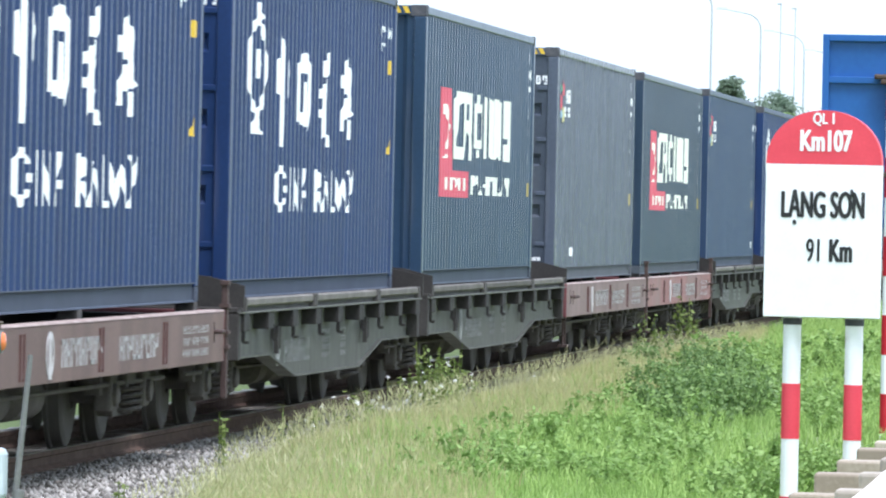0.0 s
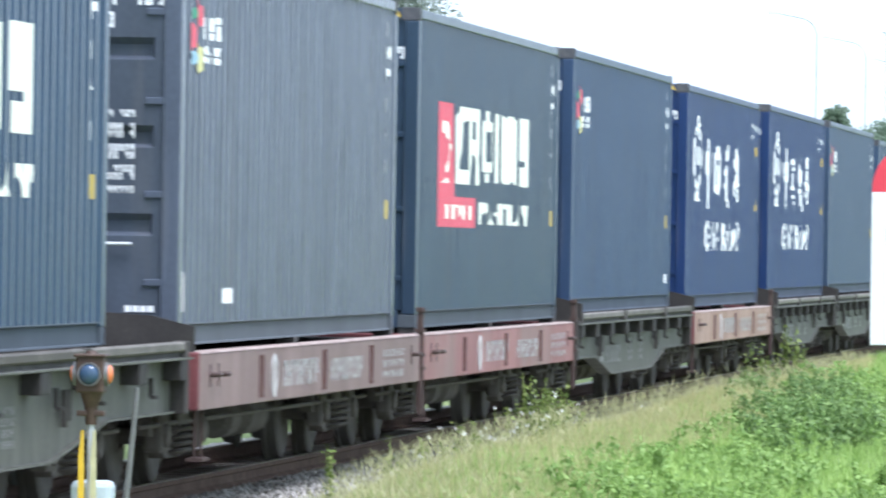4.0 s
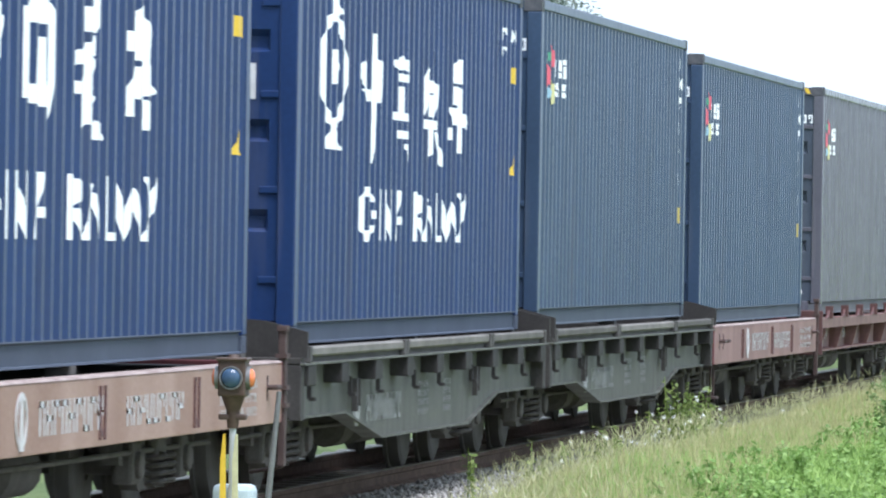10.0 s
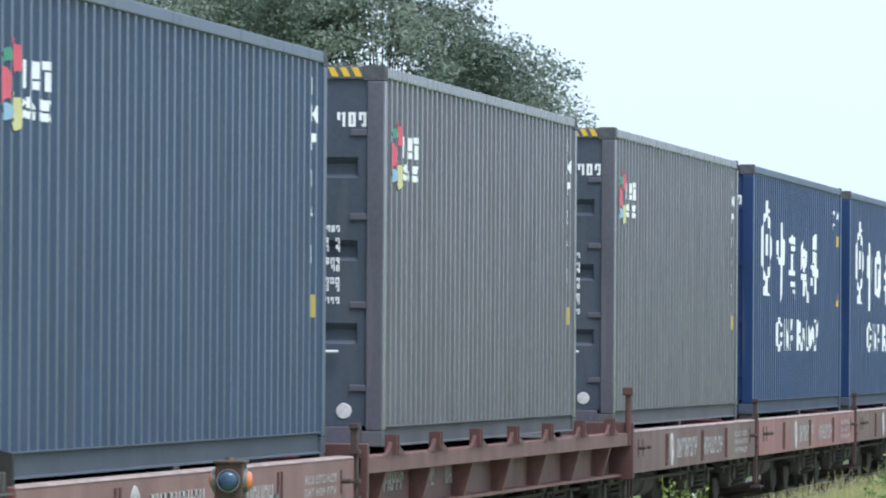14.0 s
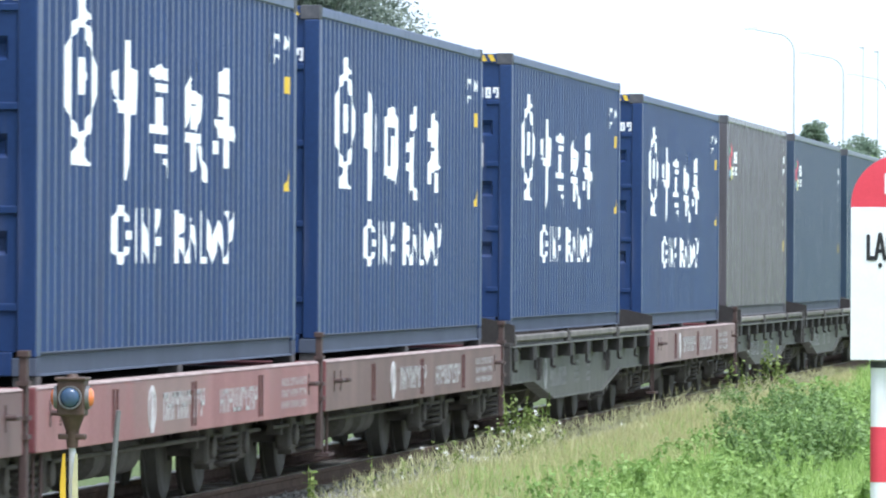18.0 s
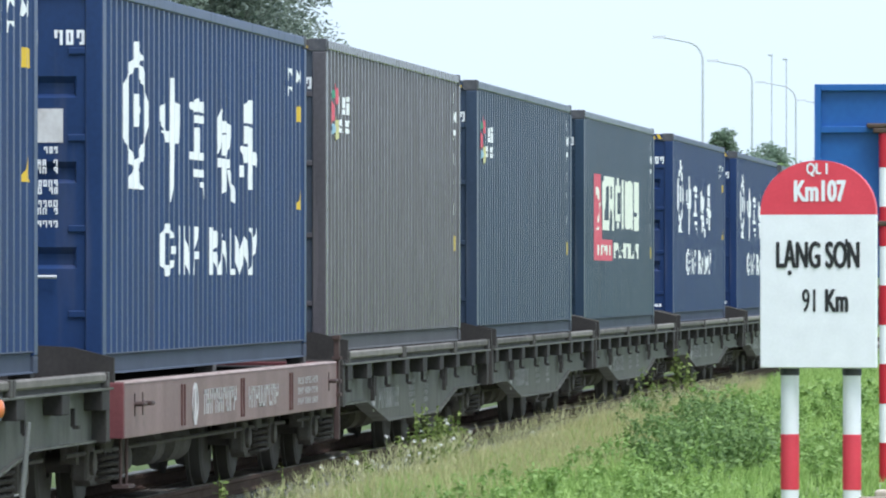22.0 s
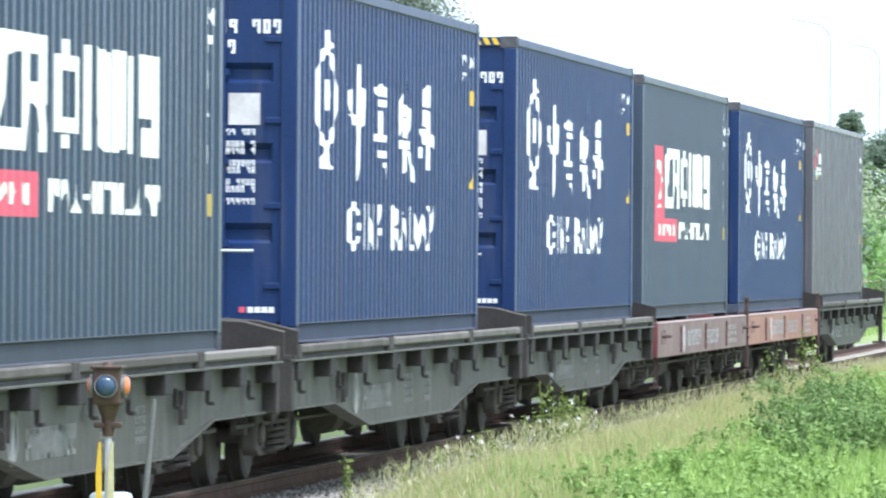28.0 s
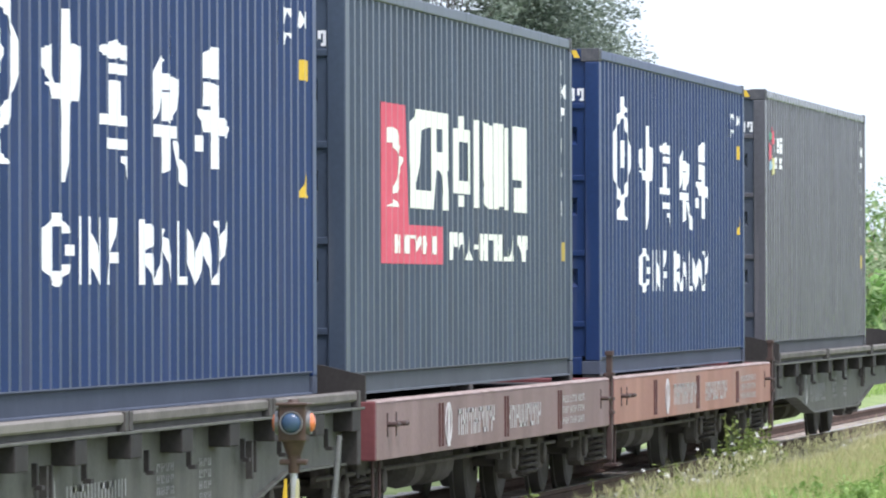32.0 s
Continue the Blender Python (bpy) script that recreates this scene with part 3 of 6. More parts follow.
MARKS = [
    rect(3.52, 1.84, 3.80, 2.29), poly((3.52, 1.84), (3.80, 1.84), (3.74, 1.31), (3.60, 1.31)), poly((3.08, 2.04), (3.34, 2.09), (3.44, 1.86), (3.24, 1.80)), poly((3.86, 2.10), (4.10, 2.09), (4.06, 1.78), (3.84, 1.80)),
    poly((3.16, 1.86), (4.06, 1.88), (4.06, 1.77), (3.30, 1.77)),
    poly((4.74, 2.11), (5.16, 2.16), (5.56, 2.13), (5.56, 2.03), (5.36, 2.06), (4.86, 2.05)), rect(5.02, 1.96, 5.50, 2.02), poly((4.96, 1.93), (5.38, 1.93), (5.36, 1.70), (5.10, 1.70)), rect(4.78, 1.66, 5.54, 1.72),
    rect(4.84, 1.52, 5.50, 1.59), poly((5.36, 1.49), (5.56, 1.49), (5.58, 1.35), (5.48, 1.35)),
    poly((6.86, 2.25), (7.00, 2.22), (6.94, 2.12), (6.84, 2.12)), poly((6.52, 2.12), (6.74, 2.10), (6.46, 1.72), (6.28, 1.76)), poly((6.70, 2.02), (7.24, 1.98), (7.24, 1.88), (6.66, 1.92)),
    poly((6.72, 1.90), (7.14, 1.90), (6.98, 1.70), (6.62, 1.74)), rect(6.30, 1.62, 7.06, 1.70), poly((6.62, 1.66), (6.92, 1.66), (6.98, 1.46), (6.66, 1.40), (6.58, 1.48)), poly((7.02, 1.62), (7.20, 1.56), (7.54, 1.36), (7.36, 1.33), (7.06, 1.46)),
    poly((8.02, 2.14), (8.24, 2.23), (8.66, 2.22), (8.66, 2.02), (8.06, 2.02)), poly((7.96, 2.00), (8.26, 2.00), (8.26, 1.84), (7.98, 1.86)), poly((8.30, 2.00), (8.64, 1.98), (8.60, 1.80), (8.28, 1.82)),
    poly((7.86, 1.82), (8.50, 1.82), (8.96, 1.74), (8.94, 1.66), (7.90, 1.70)), poly((7.74, 1.66), (8.06, 1.66), (8.00, 1.56), (7.78, 1.56)), poly((8.22, 1.68), (8.66, 1.66), (8.58, 1.46), (8.30, 1.47))]
MARKS_B = [
    poly((3.30, 2.24), (3.44, 2.26), (3.70, 2.06), (3.34, 2.02)), rect(3.34, 1.72, 3.68, 2.10), poly((3.34, 1.74), (3.60, 1.74), (3.52, 1.30), (3.32, 1.30)), poly((3.04, 2.02), (3.22, 2.08), (3.26, 1.74), (3.04, 1.80)), poly((3.74, 2.08), (4.00, 1.98), (3.98, 1.82), (3.74, 1.72)),
    poly((4.58, 2.08), (5.00, 2.19), (5.40, 2.10), (5.40, 1.98), (4.72, 1.98)), rect(4.54, 1.54, 4.78, 2.06), rect(5.22, 1.62, 5.42, 2.06), rect(4.86, 1.62, 5.14, 1.90), poly((4.60, 1.62), (5.40, 1.62), (5.36, 1.40), (5.16, 1.50), (4.70, 1.52)),
    poly((6.42, 2.12), (6.58, 2.12), (6.80, 2.22), (6.78, 1.98), (6.44, 1.98)), poly((6.10, 1.84), (6.76, 1.96), (6.76, 1.84), (6.12, 1.76)), poly((6.36, 1.80), (6.76, 1.82), (6.72, 1.62), (6.20, 1.62)), rect(5.98, 1.60, 6.58, 1.68), poly((6.24, 1.62), (6.76, 1.60), (6.70, 1.44), (6.22, 1.40)), poly((6.74, 1.46), (7.00, 1.40), (7.04, 1.34), (6.72, 1.34)),
    poly((7.92, 2.10), (8.24, 2.20), (8.52, 2.06), (8.46, 1.82), (7.98, 1.86)), rect(7.80, 1.90, 8.10, 2.02), poly((7.94, 1.80), (8.48, 1.84), (8.74, 1.66), (7.74, 1.58)), poly((7.70, 1.60), (8.08, 1.64), (7.96, 1.50), (7.66, 1.50)), poly((8.20, 1.62), (8.62, 1.60), (8.50, 1.42), (8.26, 1.42))]


def bars(u, v0, v1, count, w, gap, seed, bold=0.13):
    """A row of plain upright blocks, joined here and there, in place of a line of lettering."""
    rnd, out = random.Random(seed), []
    h = v1 - v0
    for k in range(count):
        kind = rnd.random()
        a, b = u, u + w
        if kind < 0.35:
            out += [rect(a, v0, a + bold, v1), rect(b - bold, v0, b, v1), rect(a, v0 + h * 0.42, b, v0 + h * 0.60)]
        elif kind < 0.6:
            out += [rect(a, v0, a + bold, v1), rect(a, v1 - h * 0.2, b, v1), rect(b - bold, v0 + h * 0.5, b, v1)]
        elif kind < 0.8:
            out += [poly((a, v0), (a + bold, v0), ((a + b) / 2 + bold / 2, v1), ((a + b) / 2 - bold / 2, v1)), poly((b - bold, v0), (b, v0), ((a + b) / 2 + bold / 2, v1), ((a + b) / 2 - bold / 2, v1))]
        else:
            out += [rect(a, v0, a + bold, v1), rect(a, v0, b, v0 + h * 0.2), rect(b - bold, v0, b, v0 + h * 0.55)]
        u += w + gap
    return out


LINE = [lambda u, v: oval(3.46, 0.935, 0.38, 0.205, 0.5)(u, v) & ((u < 3.56) | (abs(v - 0.935) > 0.09)), rect(3.72, 0.90, 4.00, 0.965), rect(4.02, 0.74, 4.20, 1.13), rect(4.30, 0.74, 4.46, 1.13),
        poly((4.30, 1.13), (4.46, 1.13), (4.74, 0.74), (4.60, 0.74)), rect(4.60, 0.74, 4.76, 1.13), poly((4.84, 0.74), (4.98, 0.74), (5.18, 1.12), (5.04, 1.12)), rect(5.04, 0.86, 5.24, 0.92),
        rect(5.92, 0.74, 6.08, 1.13), poly((6.00, 1.13), (6.34, 1.08), (6.34, 0.98), (6.06, 0.92), (6.06, 1.06)), poly((6.10, 0.93), (6.26, 0.93), (6.46, 0.74), (6.30, 0.74)), poly((6.44, 0.74), (6.58, 0.74), (6.76, 1.08), (6.62, 1.08)), poly((6.68, 1.02), (6.78, 1.02), (6.98, 0.74), (6.86, 0.74)),
        rect(7.06, 0.74, 7.20, 1.12), rect(7.10, 0.74, 7.44, 0.79), poly((7.44, 1.10), (7.56, 1.10), (7.74, 0.74), (7.62, 0.74)), poly((7.72, 0.74), (7.84, 0.74), (8.02, 1.06), (7.90, 1.06)), poly((8.02, 1.06), (8.14, 1.06), (8.36, 0.74), (8.22, 0.74)),
        poly((8.36, 0.74), (8.54, 0.74), (8.90, 1.14), (8.76, 1.14)), poly((8.40, 1.14), (8.54, 1.14), (8.70, 0.92), (8.58, 0.90))]
NUMBER = bars(10.72, 2.46, 2.57, 6, 0.13, 0.06, 3, 0.05) + bars(10.72, 2.33, 2.41, 3, 0.13, 0.06, 4, 0.05)
COLUMN = [s for v, w in ((2.56, 0.18), (2.36, 0.30), (2.16, 0.26), (1.90, 0.14), (1.70, 0.22), (1.36, 0.16)) for s in bars(11.50, v, v + 0.125, 1, w, 0, 20 + int(v * 10), 0.07)]
LOGO = ([poly((2.95, 1.34), (3.05, 1.90), (3.3, 2.08), (4.02, 2.08), (4.02, 1.95), (3.55, 1.92), (3.42, 1.47), (4.02, 1.47), (4.02, 1.34))]
        + [*frame_shape(4.04, 1.64, 4.95, 2.08, 0.27, 0.13), rect(4.04, 1.34, 4.28, 2.0), poly((4.55, 1.66), (4.84, 1.66), (5.0, 1.34), (4.72, 1.34))]
        + [*frame_shape(5.26, 1.47, 6.20, 1.97, 0.24, 0.10), rect(5.62, 1.38, 5.80, 1.46), rect(5.62, 1.98, 5.80, 2.07)]
        + [rect(6.42, 1.38, 6.70, 2.06), poly((6.80, 1.60), (6.80, 2.06), (7.35, 2.04), (7.35, 1.38), (7.05, 1.38))]
        + [rect(7.50, 1.38, 7.72, 2.06), rect(7.80, 1.40, 8.04, 2.06), rect(8.12, 1.38, 8.34, 2.04)]
        + [rect(8.60, 1.62, 9.06, 2.06), rect(8.68, 1.36, 9.02, 1.56), rect(9.14, 1.36, 9.40, 2.06)])
SMALL = bars(5.10, 0.96, 1.17, 11, 0.32, 0.09, 12, 0.075)
BIRD = [poly((2.00, 1.90), (2.30, 1.93), (2.62, 1.78), (2.50, 1.68), (2.26, 1.80), (2.00, 1.80)), poly((2.48, 1.74), (2.66, 1.70), (2.56, 1.50), (2.24, 1.40), (2.36, 1.52)), poly((2.02, 1.34), (2.46, 1.34), (2.30, 1.40))]
ON_RED = bars(2.35, 1.0, 1.14, 6, 0.26, 0.08, 31, 0.06)
RIBBON = ([poly((0.73, 2.50), (1.01, 2.46), (1.02, 2.32), (0.78, 2.27), (0.77, 2.45))], [poly((0.44, 2.33), (0.72, 2.32), (0.73, 2.15), (0.45, 2.11))],
          [poly((0.46, 2.39), (0.73, 2.44), (0.77, 2.38), (0.66, 2.35))], [poly((0.74, 2.19), (1.02, 2.16), (1.05, 2.00), (0.83, 1.95), (0.71, 2.01), (0.95, 2.07))],
          [poly((0.45, 2.09), (0.67, 2.13), (0.83, 2.07), (0.67, 2.02))])
TRADE = [rect(1.13, 2.22, 1.24, 2.39), rect(1.30, 2.29, 1.54, 2.39), rect(1.42, 2.22, 1.54, 2.27), rect(1.62, 2.345, 1.92, 2.40), rect(1.80, 2.23, 1.92, 2.34)] + bars(1.14, 2.045, 2.10, 4, 0.17, 0.04, 42, 0.07) + bars(1.14, 2.115, 2.175, 4, 0.17, 0.04, 43, 0.07)


def door_text(rows, y0, y1):
    """Rows of small white outlined blocks on a door leaf, in front of x = 0.03."""
    def make(bm):
        rnd = random.Random(8)
        for z, h in rows:
            y, s = y0, h * 0.2
            while y < y1:
                w = h * rnd.uniform(0.5, 0.62)
                for a, q, c, d in ((0, 0, s, h), (w - s, rnd.choice((0, h * 0.45)), w, h), (s, rnd.choice((0, h * 0.4, h - s)), w - s, 0), (s, h - s, w - s, h)):
                    d = q + s if d == 0 else d
                    bm.faces.new([bm.verts.new((0.026, y + u, z + v)) for u, v in ((a, q), (a, d), (c, d), (c, q))])
                y += w + h * 0.22 + (h * 0.9 if rnd.random() < 0.15 else 0)
    return make


FINE_ROWS = [(1.63 - 0.075 * k - (0.02 if k % 2 else 0), 0.05) for k in range(8)]


def shipping_container(k, kind, material, label, plain_end=False, lift=0.0):
    ob = thing("shipping_container", (START[k], SIDE, BED + lift), label, "container", "containers on the train")
    part("side_wall", kept("side_wall", near_wall), material, ob)
    part("side_wall", kept("far_wall", far_wall), material, ob)
    part("front_wall", kept("front_wall", front_wall), material, ob)
    part("roof", kept("roof_sheet", roof_sheet), material, ob)
    part("floor", kept("container_floor", lambda bm: box(bm, 0.15, 0.05, 0.10, LONG - 0.15, WIDE - 0.05, 0.15)), WAGON_DARK, ob)
    channel = [(0.002, 0.0), (0.07, 0.0), (0.07, 0.157), (0.004, 0.157), (0.002, 0.150), (0.004, 0.144), (0.024, 0.140), (0.024, 0.016), (0.004, 0.010)]
    part("bottom_rail", kept("bottom_rail", lambda bm: along(bm, channel, 0.178, LONG - 0.178)), DUST[material.name], ob)
    far = part("bottom_rail", kept("bottom_rail", None), DUST[material.name], ob, at=(LONG, WIDE, 0))
    far.rotation_euler = (0, 0, math.pi)
    part("top_rail", kept("top_rail", lambda bm: box(bm, 0.178, 0.0, 2.80, LONG - 0.178, 0.06, 2.885, 0.01)), material, ob)
    part("top_rail", kept("top_rail", None), material, ob, at=(0, WIDE - 0.06, 0))
    post = kept("corner_post", lambda bm: box(bm, 0, 0, 0.118, 0.165, 0.13, TALL - 0.118, 0.012))
    for x, y in ((0, 0), (LONG - 0.165, 0), (0, WIDE - 0.13), (LONG - 0.165, WIDE - 0.13)):
        part("corner_post", post, material, ob, at=(x, y, 0))
        for z in (0, TALL - 0.118):
            part("corner_casting", kept("casting", casting), CASTING if z else DUST[material.name], ob, at=(min(x, LONG - 0.178), min(y, WIDE - 0.162), z))
    for x in (0.0, LONG - 0.09):
        part("header", kept("header", lambda bm: box(bm, 0.005, 0.162, 2.79, 0.085, WIDE - 0.162, 2.89, 0.008)), material, ob, at=(x, 0, 0))
        part("sill", kept("sill", lambda bm: box(bm, 0.005, 0.162, 0.0, 0.085, WIDE - 0.162, 0.155, 0.008)), material, ob, at=(x, 0, 0))
    if plain_end:
        part("end_wall", kept("back_wall", back_wall), material, ob)
    else:
        # doors of grey containers carry their bluish sky shading in the colour
        door_tone = DOOR_SKYLIT if material in (GREY, TAUPE, ASH, MIST) else material
        for y in (0.13, 1.219):
            leaf_ob = part("door", kept("door_leaf", door_leaf), door_tone, ob, at=(0, y, 0))
            for dy in (0.46, 0.92):
                part("lock_rod", kept("lock_rod", lock_rod), material, leaf_ob, at=(0.012, dy, 0))
                part("handle", kept("lock_handle", lock_handle), GALV, leaf_ob, "bare metal handle", at=(0.0, dy - 0.25, 0.72))
        for y in (0.09, WIDE - 0.26):
            for z in (0.42, 1.05, 1.72, 2.36):
                part("hinge", kept("hinge", hinge), material, ob, at=(0.0, y, z))
        tagged(part("door_lettering", kept("door_text", lambda bm: (door_text([(2.43, 0.11)], 0.14, 0.62)(bm), door_text([(2.27, 0.11)], 0.50, 0.55)(bm))), WHITE, ob, "white painted number blocks"), kind="stuff")
        tagged(part("data_lettering", kept("door_fine", door_text(FINE_ROWS, 0.34, 0.60)), WHITE, ob, "small white painted blocks"), kind="stuff")
        if kind == "rail":
            part("label_panel", kept("label_panel", lambda bm: box(bm, 0.024, 0.30, 1.71, 0.029, 0.55, 1.96)), FADED, ob, "plain white sticker")
        if k in (3, 19, 20):
            part("data_sticker", kept("data_sticker", lambda bm: [box(bm, 0.022, 0.18 + 0.055 * i, 0.235, 0.027, 0.225 + 0.055 * i, 0.28) for i in range(4)]), WHITE, ob, "row of white sticker blocks")
            if k != 3:
                part("red_sticker", kept("red_sticker", lambda bm: box(bm, 0.022, 0.41, 0.235, 0.027, 0.46, 0.28)), LOGO_RED, ob, "small red sticker")
        if k in (10, 11, 17):
            part("round_sticker", kept("round_sticker", lambda bm: (lathe(bm, [(0.0, 0.004), (0.0, 0.055), (0.006, 0.06)], "x", 20), lathe(bm, [(-0.002, 0.002), (-0.002, 0.020), (0.0, 0.022)], "x", 12))), FADED, ob, "round white sticker", at=(0.022, 0.30, 0.27))
    part("height_warning", kept("hazard", hazard), YELLOW, ob, "yellow slanted warning stripes")
    if kind == "rail":
        v = MARKS_B if k in (0, 1, 2, 6, 13) else MARKS
        part("emblem", kept("emblem", painted_on(RING)), WHITE, ob, "white painted ring emblem")
        for j, (u0, u1) in enumerate(((2.9, 4.3), (4.3, 5.8), (5.8, 7.55), (7.55, 9.2))):
            part("tall_mark", kept("mark%s%d" % ("b" if v is MARKS_B else "a", j), painted_on(within(v, u0, u1))), WHITE, ob, "tall white painted mark")
        for j, shape in enumerate(LINE):
            part("white_block", kept("block%d" % j, painted_on([shape])), WHITE, ob)
        tagged(part("number", kept("number", painted_on(NUMBER)), WHITE, ob, "small white number blocks"), kind="stuff")
        part("warning_label", kept("warn", painted_on([rect(11.64, 2.11, 11.98, 2.25)])), YELLOW, ob, "yellow sticker")
        part("warning_label", kept("warn2", painted_on([poly((11.66, 1.33), (11.98, 1.33), (11.82, 1.50))])), YELLOW, ob, "yellow triangular sticker")
    else:
        tagged(part("number", kept("column", painted_on(COLUMN)), WHITE, ob, "upright column of white blocks"), kind="stuff")
        part("warning_label", kept("warn3", painted_on([rect(11.64, 0.98, 11.73, 1.14)])), OLD_YELLOW, ob, "yellow sticker")
    if kind == "express":
        part("red_panel", kept("red_panel", painted_on([rect(1.62, 0.92, 2.92, 2.09), rect(1.62, 0.92, 4.72, 1.21)])), LOGO_RED, ob, "red painted corner panel")
        for j, (u0, u1) in enumerate(((3.0, 4.02), (4.02, 5.1), (5.1, 6.3), (6.3, 7.44), (7.44, 8.5), (8.5, 9.7))):
            part("logo_block", kept("logo%d" % j, painted_on(within(LOGO, u0, u1), 0.005)), CREAM, ob, "large cream-white block shape")
        tagged(part("lettering", kept("small", painted_on(SMALL)), CREAM, ob, "row of white blocks"), kind="stuff")
        part("bird", kept("bird", painted_on(BIRD, 0.006)), CREAM, ob, "cream curved shape on the red panel")
        for j in range(6):
            part("white_block", kept("on_red%d" % j, painted_on(within(ON_RED, 2.33 + 0.34 * j, 2.67 + 0.34 * j), 0.006)), CREAM, ob)
    if kind == "plain":
        for shape, ink, key in zip(RIBBON, (LOGO_RED, LOGO_RED, GREEN_INK, LEMON, CYAN_INK), "abcde"):
            part("ribbon", kept("ribbon_" + key, painted_on(shape, 0.003 + 0.001 * "abcde".index(key))), ink, ob, "coloured ribbon emblem")
        tagged(part("lettering", kept("trade", painted_on(TRADE)), WHITE, ob, "small white block shapes"), kind="stuff")
        if k in (3, 5):
            u = 2.2 if k == 3 else 11.45
            part("sticker", kept("sticker%d" % k, painted_on([rect(u + 0.05, 0.29, u + 0.45, 0.40)])), WHITE, ob, "plain white sticker")
            if k == 3:
                part("tall_label", kept("tall_label", painted_on([rect(0.22, 0.24, 0.40, 0.52)])), FADED, ob, "tall faded white label")
    return ob


def hazard(bm):
    for k in range(5):
        y = 0.17 + k * 0.09
        v = [bm.verts.new((0.002, a, b)) for a, b in ((y, 2.81), (y + 0.05, 2.81), (y + 0.085, 2.88), (y + 0.035, 2.88))]
        bm.faces.new(v[::-1])


START = {0: 0.69, 1: 14.61, 2: 29.51, 3: 44.84, 4: 58.59, 5: 72.34, 6: 86.90, 7: 101.07, 8: 114.58, 9: 128.35, 10: 143.34, 11: 158.58, 12: 172.59, 13: 186.16, 14: 201.08, 15: 216.25, 16: 229.92, 17: 243.94, 18: 258.06, 19: 274.11, 20: 289.48, 21: 302.90, 22: 316.95, 23: 331.32}
LIFT = {1: 0.01, 2: 0.02, 3: -0.02, 4: -0.02, 5: 0.02, 6: -0.01, 7: 0.03, 8: 0.05, 9: -0.04, 10: -0.03, 11: -0.02, 12: -0.01, 13: -0.01, 14: 0.04, 15: -0.01, 16: 0.02, 17: 0.02, 18: 0.01, 19: 0.02, 20: 0.01, 21: -0.02, 22: -0.04, 23: -0.01}
RAIL_LABEL = "navy blue corrugated container with a white ring emblem and marks"
EXPRESS_LABEL = "petrol blue corrugated container with a red and white block logo"
CARGO = {k: ("rail", BLUE, RAIL_LABEL) for k in (0, 1, 6, 7, 19, 20, 22)}
CARGO.update({k: ("rail", BLUE2, "faded " + RAIL_LABEL) for k in (12, 13, 14, 15)})
CARGO[2] = ("express", TEAL, EXPRESS_LABEL)
CARGO.update({k: ("express", PETROL, "greyish " + EXPRESS_LABEL) for k in (4, 18)})
CARGO[21] = ("express", COAL, "dark slate corrugated container with a red and white block logo")
CARGO.update({k: ("plain", SLATE, "slate blue corrugated container with a small coloured emblem") for k in (8, 9)})
CARGO[17] = ("plain", GUNMETAL, "gunmetal blue corrugated container with a small coloured emblem")
CARGO[5] = ("plain", STEEL, "blue-grey corrugated container with a small coloured emblem")
CARGO.update({k: ("plain", GREY, "plain grey corrugated container with a small coloured emblem") for k in (10, 11)})
CARGO[3] = ("plain", MIST, "plain bluish-grey corrugated container with a small coloured emblem")
CARGO.update({k: ("plain", TAUPE, "taupe grey weathered corrugated container with a small emblem") for k in (16,)})
CARGO[23] = ("plain", ASH, "plain ash-grey corrugated container at the end of the train")
CONTAINERS = {k: shipping_container(k, *CARGO[k], plain_end=k == 2, lift=LIFT.get(k, 0)) for k in sorted(CARGO)}


# ---- wagons: x from 0 (the end we see) along the train, y = 0 in the plane of the containers' sides, z above the rails ----
def zz(z):
    return z - RAIL


def wheelset(bm):
    tube(bm, (0, -0.85, 0), (0, 0.85, 0), 0.07, n=12)
    for s in (-1, 1):
        p = [(s * 0.60, 0.36), (s * 0.585, 0.405), (s * 0.50, 0.415), (s * 0.495, 0.445), (s * 0.465, 0.445), (s * 0.46, 0.36), (s * 0.48, 0.16), (s * 0.45, 0.11), (s * 0.62, 0.11), (s * 0.59, 0.16), (s * 0.575, 0.34)]
        lathe(bm, p, "y", 22)
        for i in range(6):
            a = i * math.pi / 3
            box(bm, 0.25 * math.cos(a) - 0.03, s * 0.58 - 0.02, 0.25 * math.sin(a) - 0.03, 0.25 * math.cos(a) + 0.03, s * 0.58 + 0.02, 0.25 * math.sin(a) + 0.03)


def side_frame(bm):
    out = [(-1.15, 0.42), (-1.15, 0.60), (-0.55, 0.66), (-0.3, 0.72), (0.3, 0.72), (0.55, 0.66), (1.15, 0.60), (1.15, 0.42), (0.68, 0.40), (0.45, 0.24), (-0.45, 0.24), (-0.68, 0.40)]
    prism(bm, out, -0.06, 0.06)
    bmesh.ops.recalc_face_normals(bm, faces=bm.faces)


def spring(bm):
    r, n, turns = 0.075, 10, 4.5
    steps, old = int(turns * 10), None
    for i in range(steps + 1):
        a, z = 2 * math.pi * turns * i / steps, 0.24 * i / steps
        c = Vector((r * math.cos(a), r * math.sin(a), z))
        o = Vector((math.cos(a), math.sin(a), 0))
        ring = [bm.verts.new(c + o * 0.017 * math.cos(q) + Vector((0, 0, 0.017 * math.sin(q)))) for q in (0, 1.57, 3.14, 4.71)]
        if old:
            for j in range(4):
                bm.faces.new((old[j], old[(j + 1) % 4], ring[(j + 1) % 4], ring[j]))
        old = ring


def axle_box(bm):
    box(bm, -0.14, -0.09, -0.13, 0.14, 0.05, 0.16, 0.03)
    lathe(bm, [(-0.13, 0.07), (-0.12, 0.09), (-0.08, 0.09)], "y", 14)


